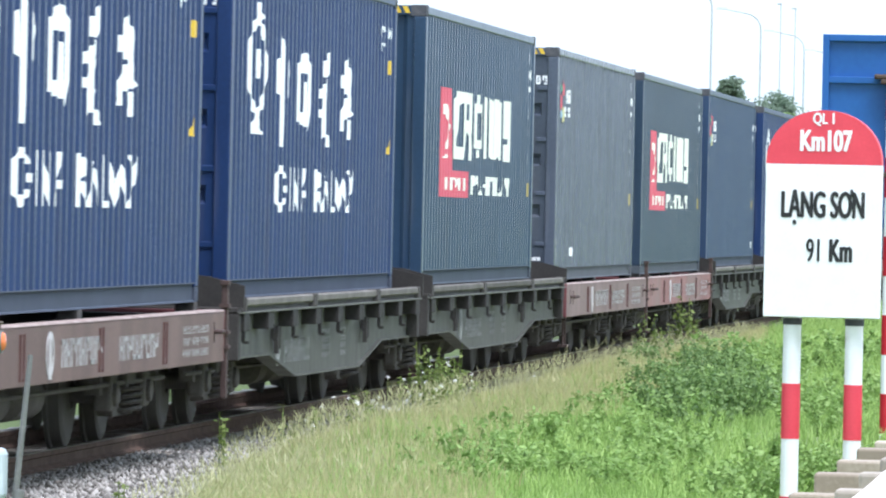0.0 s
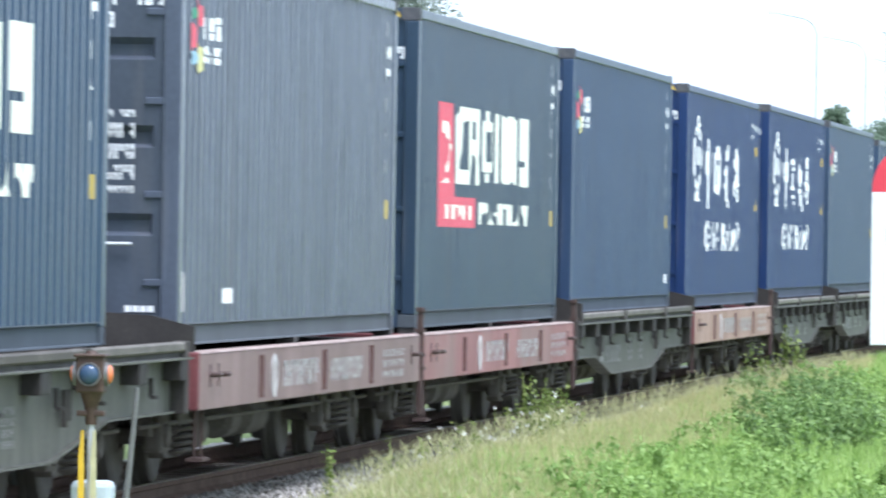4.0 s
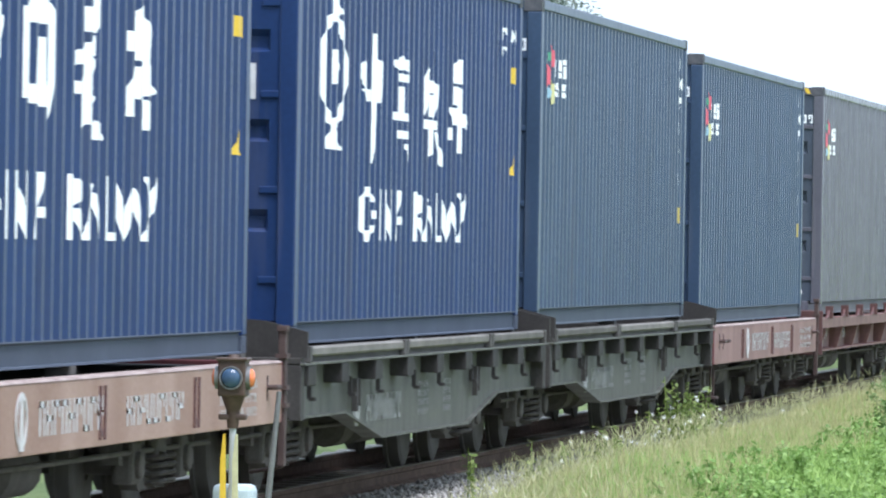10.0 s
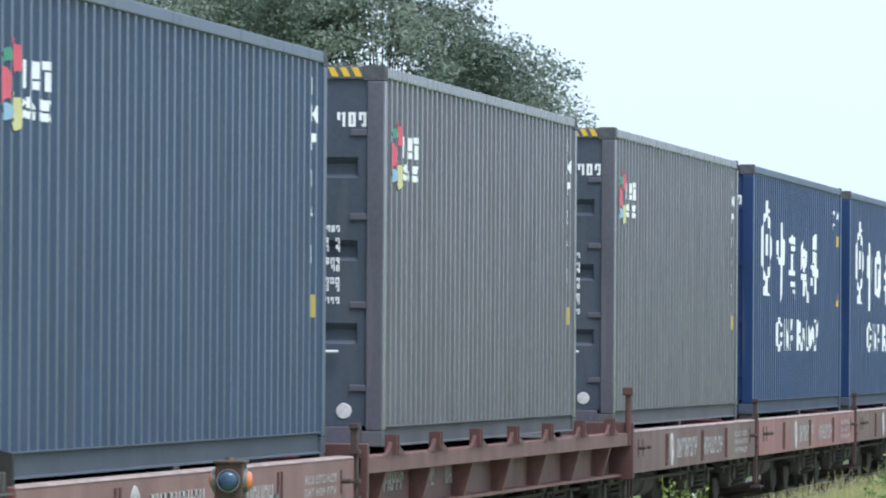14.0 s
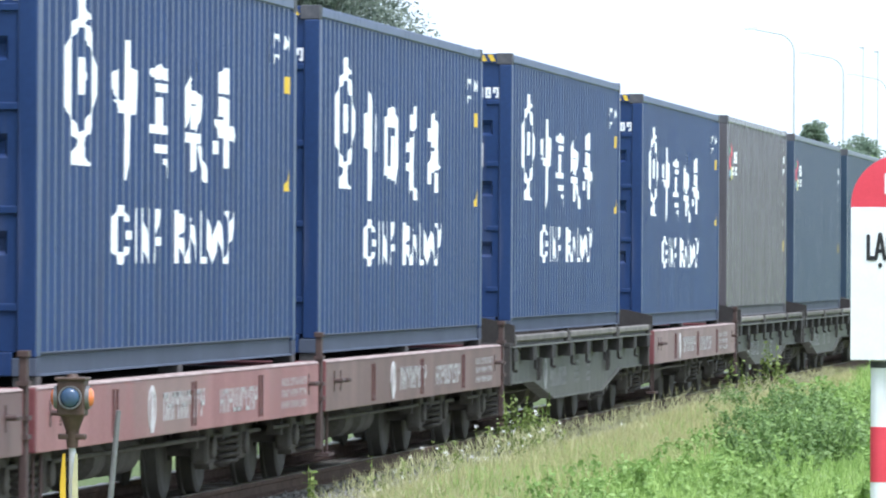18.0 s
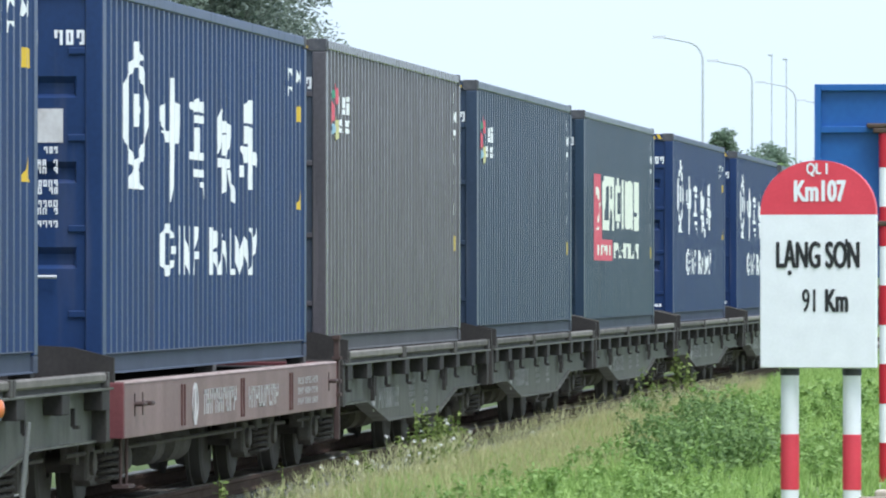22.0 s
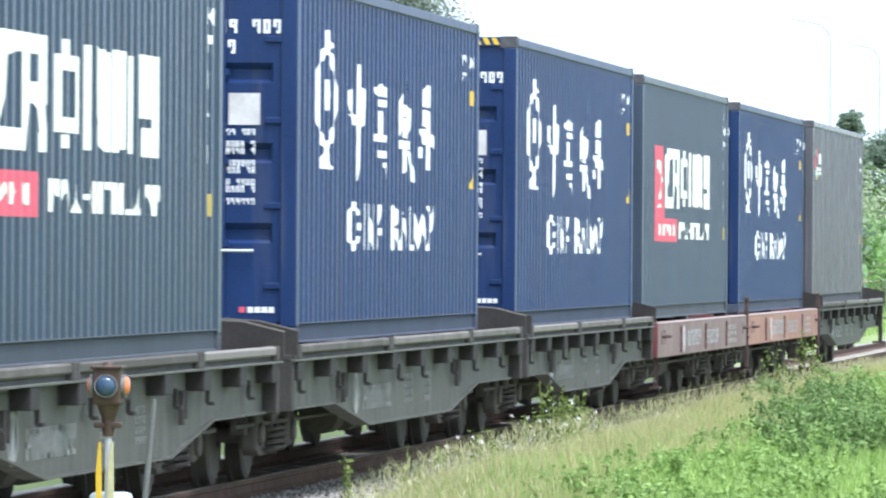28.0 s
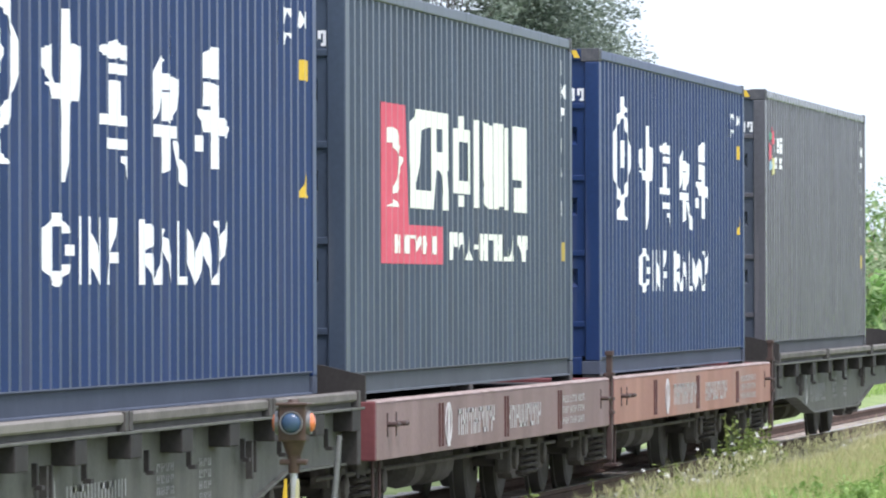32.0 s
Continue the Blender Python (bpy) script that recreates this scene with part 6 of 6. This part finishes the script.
def weed(x, y, tall, wide, count, size, material, label, name="weed", flowers=0, slim=False):
    """A leafy plant: stems, leaves, and flowers where it has them."""
    z = float(lie(np.array(x), np.array(y)))
    ob = thing(name, (x, y, z), label, "plant", "weeds on the verge")
    stems = max(4, count // (26 if slim else 60))
    bm, spots = bmesh.new(), []
    for i in range(stems):
        a, r, h = RNG.uniform(0, 6.28), wide * RNG.uniform(0.1, 1) ** 0.7, tall * RNG.uniform(0.55, 1.0)
        foot = Vector((math.cos(a) * r * (0.8 if slim else 0.5), math.sin(a) * r * (0.8 if slim else 0.5), 0))
        top = Vector((math.cos(a) * r, math.sin(a) * r, h))
        tube(bm, foot, top, 0.006, 0.003, n=4)
        m = count // stems
        t = RNG.uniform(0.35 if slim else 0.15, 1, m)[:, None]
        spots.append(np.array(foot)[None] * (1 - t) + np.array(top)[None] * t + RNG.normal(0, size * (0.3 if slim else 0.5), (m, 3)))
    tagged(part("stem", bm, material, ob), kind="stuff")
    pts = np.concatenate(spots)
    me = arrays("leaves", *leaves(pts, size, 0.32))
    tagged(part("foliage", me, material, ob), kind="stuff")
    if flowers:
        bm, thin = bmesh.new(), bmesh.new()
        for i in range(flowers):
            c = Vector((RNG.normal(0, wide * 1.3), RNG.normal(0, 0.25), tall * RNG.uniform(0.30, 0.85)))
            tube(thin, c - Vector((0, 0, 0.18)), c, 0.003, n=4)
            d = Vector((-0.8, -0.3, 0.5)).normalized()
            u = d.cross(Vector((0, 0, 1))).normalized()
            w = d.cross(u)
            for j in range(5):
                q = j * 1.257
                e = u * math.cos(q) + w * math.sin(q)
                f = u * math.cos(q + 0.45) + w * math.sin(q + 0.45)
                bm.faces.new([bm.verts.new(p) for p in (c, c + e * 0.014, c + (e + f) * 0.0105, c + f * 0.014)])
        tagged(part("flower_stalk", thin, material, ob), kind="stuff")
        tagged(part("blossom", bm, PETAL, ob, "small white daisy flowers"), kind="stuff")
    return ob


def marker_stone(x, y):
    ob = thing("marker_stone", (x, y, float(lie(np.array(x), np.array(y)))), "small white marker stone with a red top beyond the track", "marker")
    part("stone", kept("marker_body", lambda bm: box(bm, -0.10, -0.12, -0.2, 0.10, 0.12, 0.11, 0.015)), WHITE, ob)
    part("cap", kept("marker_cap", lambda bm: box(bm, -0.103, -0.123, 0.115, 0.103, 0.123, 0.19, 0.02)), SIGN_RED, ob, "red painted top")


marker_stone(202.0, 12.8)
verge()
# tall pale weeds at the edge of the ballast
TALL = "tall yellow-green leafy weed by the ballast"
DAISY = "low weed with white daisy flowers"
for wx, wy, tall, wide, count in ((65.8, 7.02, 0.80, 0.20, 210), (66.6, 7.06, 0.66, 0.26, 190), (67.5, 7.0, 0.58, 0.18, 130), (68.6, 7.1, 0.74, 0.12, 110),
                                  (92.7, 7.0, 0.80, 0.22, 170), (98.8, 7.0, 0.90, 0.22, 190), (51.5, 7.0, 0.58, 0.07, 60), (55.0, 7.0, 0.50, 0.10, 70), (46.5, 7.0, 0.30, 0.08, 40)):
    weed(wx, wy, tall, wide, count * 3 // 2, 0.042 if wx < 80 else 0.06, WEED_PALE, TALL if tall > 0.6 else "small upright yellow-green weed on the ballast", flowers=3 if 60 < wx < 80 else 0, slim=True)
for wx, wy, tall, wide, count in ((66.4, 6.8, 0.46, 0.6, 11), (63.2, 6.9, 0.50, 0.7, 9), (60.5, 7.0, 0.50, 0.6, 10), (57.0, 6.6, 0.46, 0.7, 9), (54.0, 6.3, 0.40, 0.6, 5)):
    weed(wx, wy, tall, wide, 90, 0.045, WEED_PALE, DAISY, flowers=count, slim=True)
for i in range(130):
    wx = float(44 + 40 * RNG.uniform() ** 1.2)
    wy = float(fresh_edge(wx)) + 0.1 - 2.8 * float(RNG.uniform()) ** 1.2
    weed(wx, wy, float(RNG.uniform(0.15, 0.33)), float(RNG.uniform(0.25, 0.6)), 420, 0.042, WEED, "low clump of broad-leaved green weeds in the grass")
for i in range(34):
    wx = float(RNG.uniform(54, 82))
    wy = wx * float(RNG.uniform(0.060, 0.076))
    weed(wx, wy, float(RNG.uniform(0.28, 0.46)), float(RNG.uniform(0.3, 0.55)), 520, 0.045, WEED_DEEP, "dense bushy clump of darker green weeds in the grass")
for i in range(26):
    wx = float(RNG.uniform(78, 190))
    wy = min(5.6, float(fresh_edge(wx))) - 3.6 * float(RNG.uniform())
    weed(wx, wy, float(RNG.uniform(0.28, 0.5)), float(RNG.uniform(0.4, 0.8)), 300, 0.08, WEED, "clump of green weeds further along the verge")


# ---- trees and shrubs ----
def tree(x, y, tall, wide, low, count, size, label, seed, material=CROWN, name="tree", tufts=70, lump=1.0, shoulder=99.0):
    """A forked trunk, limbs that end in tufts of leaves, gaps between the tufts."""
    rnd = random.Random(seed)
    ob = thing(name, (x, y, float(lie(np.array(x), np.array(y)))), label, "tree")
    bm, ends = bmesh.new(), []
    half = (tall - low) / 2
    top = Vector((rnd.gauss(0, 0.2), rnd.gauss(0, 0.2), low))
    tube(bm, (0, 0, -0.3), top, tall * 0.022, tall * 0.016, n=9)
    forks = []
    for i in range(7):
        a = i * 0.9 + rnd.uniform(-0.3, 0.3)
        p = top + Vector((math.cos(a) * wide * 0.45, math.sin(a) * wide * 0.45, half * rnd.uniform(0.3, 1.1)))
        mid = top.lerp(p, 0.5) + Vector((rnd.gauss(0, 0.2), rnd.gauss(0, 0.2), 0.1))
        tube(bm, top, mid, tall * 0.010, tall * 0.006, n=6)
        tube(bm, mid, p, tall * 0.006, tall * 0.003, n=6)
        forks.append(p)
    spots = []
    for i in range(tufts):
        q, w = rnd.uniform(0, 6.283), rnd.uniform(-0.8, 1)
        r = rnd.uniform(0.45, 0.95) * math.sqrt(max(0.06, 1 - w * w)) * (0.85 + 0.22 * math.sin(q * 3 + seed))
        p = Vector((math.cos(q) * r * wide, math.sin(q) * r * wide, low + half + w * half * rnd.uniform(0.75, 0.95)))
        if shoulder > tall or (p.y > -0.72 * wide and (p.y > -0.33 * wide or p.z < shoulder - 0.9 * (-p.y - 0.33 * wide))):
            spots.append(p)
    # a lower bough on one side
    for i in range(26 if shoulder < tall else 0):
        a = rnd.uniform(0.36, 0.65)
        spots.append(Vector((rnd.gauss(0, 0.25) * wide, -a * wide, rnd.uniform(low + 2.5, shoulder + 0.1 - 4.5 * (a - 0.40)))))
    for p in spots:
        f = min(forks, key=lambda g: (g - p).length)
        bend = f.lerp(p, 0.55) + Vector((0, 0, 0.12))
        tube(bm, f, bend, tall * 0.0018, tall * 0.0012, n=5)
        tube(bm, bend, p, tall * 0.0012, tall * 0.0006, n=4)
        big = lump * wide * rnd.uniform(0.08, 0.20)
        for g in range(12):
            d = Vector((rnd.gauss(0, 1), rnd.gauss(0, 1), rnd.gauss(0.3, 0.8))).normalized()
            ends.append((*(p + Vector((d.x, d.y, d.z * 0.85)) * big), big * rnd.uniform(0.35, 0.65)))
    tagged(part("trunk", bm, BARK, ob, "forked trunk with bare limbs"), kind="stuff")
    t = np.array(ends)
    ball = RNG.normal(0, 1, (count, 3))
    ball *= (RNG.uniform(0, 1, count) ** 0.4 / np.linalg.norm(ball, axis=1))[:, None]
    which = t[RNG.choice(len(t), count, p=t[:, 3] ** 2 / np.sum(t[:, 3] ** 2))]
    pts = which[:, :3] + ball * which[:, 3:] * np.array([1.0, 1.0, 0.7])
    tagged(part("crown", arrays("crown", *leaves(pts, size, 0.3, 0.35)), material, ob), kind="stuff")
    return ob


def shrub(x, y, tall, wide, count, size, material, label, seed, name="shrub"):
    ob = thing(name, (x, y, float(lie(np.array(x), np.array(y)))), label, "shrub", "shrubs beyond the track")
    bm = bmesh.new()
    rnd = random.Random(seed)
    ends = []
    for i in range(14):
        a, r = rnd.uniform(0, 6.28), wide * rnd.random() ** 0.6
        p = Vector((math.cos(a) * r, math.sin(a) * r, tall * rnd.uniform(0.3, 1.0) * (1 - 0.35 * (r / wide) ** 2)))
        tube(bm, (math.cos(a) * r * 0.3, math.sin(a) * r * 0.3, -0.1), p, 0.035, 0.012, n=5)
        ends += [p, p * 0.75, p * 0.5]
    tagged(part("stem", bm, BARK, ob), kind="stuff")
    t = np.array([tuple(p) for p in ends])
    pts = t[RNG.integers(0, len(t), count)] + RNG.normal(0, 1, (count, 3)) * np.array([0.42, 0.42, 0.30]) * wide * 0.5
    pts[:, 2] = np.abs(pts[:, 2])
    tagged(part("crown", arrays("crown", *leaves(pts, size, 0.26, 0.3)), material, ob), kind="stuff")
    return ob


def banana_plant(x, y, tall, seed):
    ob = thing("banana_plant", (x, y, float(lie(np.array(x), np.array(y)))), "banana plant with broad arching green leaves", "banana plant", "banana plants beyond the track")
    rnd = random.Random(seed)
    bm = bmesh.new()
    tube(bm, (0, 0, -0.1), (0, 0, tall * 0.5), 0.13, 0.08, n=8)
    part("stem", bm, BANANA, ob)
    for i in range(9):
        bm = bmesh.new()
        a, old = rnd.uniform(0, 6.28), None
        d = Vector((math.cos(a), math.sin(a), 0))
        s = Vector((-d.y, d.x, 0))
        reach, rise = tall * rnd.uniform(0.22, 0.55), tall * rnd.uniform(0.45, 1.0)
        for j in range(9):
            u = j / 8
            c = Vector((0, 0, tall * 0.45)) + d * reach * u + Vector((0, 0, rise * (1.6 * u - 1.25 * u * u)))
            w = tall * 0.058 * math.sin(math.pi * min(1, 0.12 + u * 0.9)) ** 0.7 * (0.25 if j == 0 else 1)
            row = [bm.verts.new(c - s * w - Vector((0, 0, w * 0.5))), bm.verts.new(c), bm.verts.new(c + s * w - Vector((0, 0, w * 0.5)))]
            if old:
                bm.faces.new((old[0], old[1], row[1], row[0]))
                bm.faces.new((old[1], old[2], row[2], row[1]))
            old = row
        part("leaf", bm, BANANA, ob)
    return ob


def reed_clump(x, y, tall, count, seed, material):
    """A tuft of long blades that rise and arch over."""
    ob = thing("reed_clump", (x, y, float(lie(np.array(x), np.array(y)))), "tall clump of arching pale green reed blades beyond the track", "reeds", "reeds beyond the track")
    rnd = random.Random(seed)
    v, f = [], []
    for i in range(count):
        a, d = rnd.uniform(0, 6.283), rnd.random() ** 0.7
        way, side = Vector((math.cos(a), math.sin(a), 0)), Vector((-math.sin(a), math.cos(a), 0))
        rise, reach, wide = tall * rnd.uniform(0.55, 1.0), tall * rnd.uniform(0.25, 0.75), tall * rnd.uniform(0.010, 0.022)
        foot = way * d * 0.4 + side * rnd.gauss(0, 0.12)
        for j in range(8):
            u = j / 7
            c = foot + way * reach * u ** 1.6 + Vector((0, 0, rise * (1.9 * u - 1.05 * u * u) / 0.86))
            w = side * wide * (1 - u ** 3) + Vector((0, 0, wide * 0.4))
            v += [tuple(c - w), tuple(c + w)]
            if j:
                b = len(v)
                f.append((b - 4, b - 3, b - 1, b - 2))
    tagged(part("blade", arrays("blade", np.array(v), np.array(f)), material, ob), kind="stuff")
    return ob


tree(142, 21.6, 10.8, 5.2, 1.4, 195000, 0.092, "large dark green tree with clustered leaves behind the train", 3, tufts=170, shoulder=8.1)
tree(150, 27.6, 13.2, 5.0, 2.4, 100000, 0.112, "large dark green tree with clustered leaves behind the train", 8, tufts=130)
tree(277, 18.2, 7.6, 0.85, 1.4, 15000, 0.14, "slim dark tree above the shrubs", 21, SHRUB_HAZED, tufts=140, lump=1.4)
tree(279, 16.9, 6.6, 2.6, 1.8, 18000, 0.15, "dark round-topped tree above the shrubs", 23, SHRUB_HAZED, tufts=90, lump=1.4)
tree(262, 14.6, 5.4, 1.6, 1.4, 9000, 0.16, "small dark tree above the shrubs", 22, tufts=60, lump=1.6)
for i in range(64):
    sx = 120 + i * 3.1 + float(RNG.uniform(-1.5, 1.5))
    sy = float(RNG.uniform(13.6, 15.2)) + (i % 3) * 1.4
    high = float(np.interp(sx, [120, 150, 185, 230, 320], [2.4, 3.5, 5.3, 5.5, 5.0])) * float(RNG.uniform(0.82, 1.08)) * (1.0 if i % 3 else 0.72)
    kind = (SHRUB, SHRUB_PALE, SHRUB, SHRUB_HAZED, SHRUB, SHRUB_PALE, SHRUB_DRY)[i % 7]
    text = {SHRUB_PALE: "pale grey-green feathery shrub on the far side of the track", SHRUB_DRY: "half-dry brownish shrub on the far side of the track"}.get(kind, "dense green shrub on the far side of the track")
    shrub(sx, sy, high * (0.7 if kind is SHRUB_DRY else 1.0), float(RNG.uniform(1.3, 2.0)), 2100, 0.20, kind, text, i)
for i in range(15):
    banana_plant(150 + i * 8 + float(RNG.uniform(-5, 5)), float(RNG.uniform(13.2, 14.8)), float(RNG.uniform(1.5, 2.4)), 60 + i)
banana_plant(222, 14.1, 3.4, 91)
banana_plant(219, 13.9, 2.7, 95)
for i in range(5):
    reed_clump(150 + i * 26.0 + float(RNG.uniform(-3, 3)), float(RNG.uniform(12.7, 14.2)), float(RNG.uniform(0.9, 1.6)), 60, 200 + i, (SHRUB, SHRUB_PALE)[i % 2])
# every second far shrub takes the pale leaves to imitate haze
for i in range(18):
    shrub(318 + i * 7.0, float(RNG.uniform(13.2, 20.0)), float(RNG.uniform(2.0, 4.0)), 2.2, 1100, 0.32, (SHRUB_PALE, SHRUB)[i % 2], "pale green shrub far down the line", 120 + i)
for i in range(24):
    shrub(455 + float(RNG.uniform(0, 90)), -30 + i * 3.4, float(RNG.uniform(4.0, 6.6)), 3.4, 900, 0.5, (SHRUB_PALE, SHRUB)[i % 2], "pale green thicket behind the overpass", 150 + i)
for i in range(14):
    shrub(330 + i * 14, float(RNG.uniform(-16, 3)), float(RNG.uniform(2.5, 5.0)), 2.6, 1500, 0.4, SHRUB, "green shrub far down the line", 90 + i)


# ---- small pieces of the track ----
def sleepers():
    me = kept("sleeper", lambda bm: box(bm, -0.11, -1.0, -0.16, 0.11, 1.0, 0.0, 0.012))
    bed = bpy.data.objects["track_bed"]
    for i in range(290):
        part("sleeper", me, CONCRETE, bed, at=(34 + i * 0.6, MID, RAIL - 0.142))
    v, f = [], []
    for i in range(250):
        x = 208 + i * 0.6
        b = len(v)
        v += [(x + p, MID + q, RAIL - 0.142 + r) for p in (-0.11, 0.11) for q in (-1, 1) for r in (-0.16, 0)]
        f += [[b + j for j in q] for q in ((0, 1, 3, 2), (4, 6, 7, 5), (0, 4, 5, 1), (2, 3, 7, 6), (1, 5, 7, 3))]
    me = arrays("far_sleepers", np.array(v), np.array(f))
    me.materials.append(CONCRETE)
    tagged(new("far_sleepers", me), "concrete sleepers further down the line", "sleepers", kind="stuff")


def gravel():
    """Loose ballast stones along the near shoulder of the track."""
    n = 14000
    x = 40 + 45 * RNG.uniform(0, 1, n) ** 1.4
    y = verge_edge(x) - 0.15 + (8.75 - verge_edge(x)) * RNG.uniform(0, 1, n)
    z = np.maximum(lie(x, y), -0.275 - np.clip(np.abs(y - MID) - 1.25, 0, 3) * 0.09)
    shape = np.array([(1, 0, 0), (-1, 0, 0), (0, 1, 0), (0, -1, 0), (0, 0, 1), (0, 0, -1)], float)
    v = shape[None] * RNG.uniform(0.5, 1.2, (n, 6, 1)) * RNG.uniform(0.018, 0.042, (n, 1, 1))
    a = RNG.uniform(0, 6.28, n)
    c, s = np.cos(a)[:, None], np.sin(a)[:, None]
    v = np.stack([v[..., 0] * c - v[..., 1] * s, v[..., 0] * s + v[..., 1] * c, v[..., 2]], -1)
    v += np.stack([x, y, z + 0.005], 1)[:, None]
    q = np.array([(0, 2, 4), (2, 1, 4), (1, 3, 4), (3, 0, 4), (2, 0, 5), (1, 2, 5), (3, 1, 5), (0, 3, 5)])
    f = (np.arange(n)[:, None, None] * 6 + q[None]).reshape(-1, 3)
    me = arrays("ballast_stones", v.reshape(-1, 3), f)
    me.materials.append(STONE)
    tagged(new("ballast_stones", me), "loose pale ballast stones beside the rails", "gravel", kind="stuff")


sleepers()
gravel()


# ---- the train rolls past ----
# seconds, and how far the train has come towards the camera
RUN = [(0, -44.58), (2, -25.32), (4, -6.09), (6, 13.10), (8, 32.24), (10, 51.31), (12, 70.30), (14, 89.21), (16, 108.01), (18, 126.70), (20, 145.26), (22, 163.69), (24, 181.97), (26, 200.09), (28, 218.05), (30, 235.83), (32, 253.42)]


def motions():
    for ob in (*CONTAINERS.values(), *WAGONS.values()):
        x, y, z = ob.location
        walk(ob, [(t, pose(x - s, y, z)) for t, s in RUN])
    first, radius = WHEELS[0], 0.415
    ts = np.arange(0, 32.01, 2 / 30)
    ss = np.interp(ts, [t for t, _ in RUN], [s for _, s in RUN])
    walk(first, [(t, pose(0, 0, 0, 0, -math.degrees((s - ss[0]) / radius), 0)) for t, s in zip(ts, ss)])
    keys = first.animation_data
    for w in WHEELS[1:]:
        w.rotation_mode = "QUATERNION"
        own = w.animation_data_create()
        own.action = keys.action
        own.action_slot = keys.action_slot


motions()
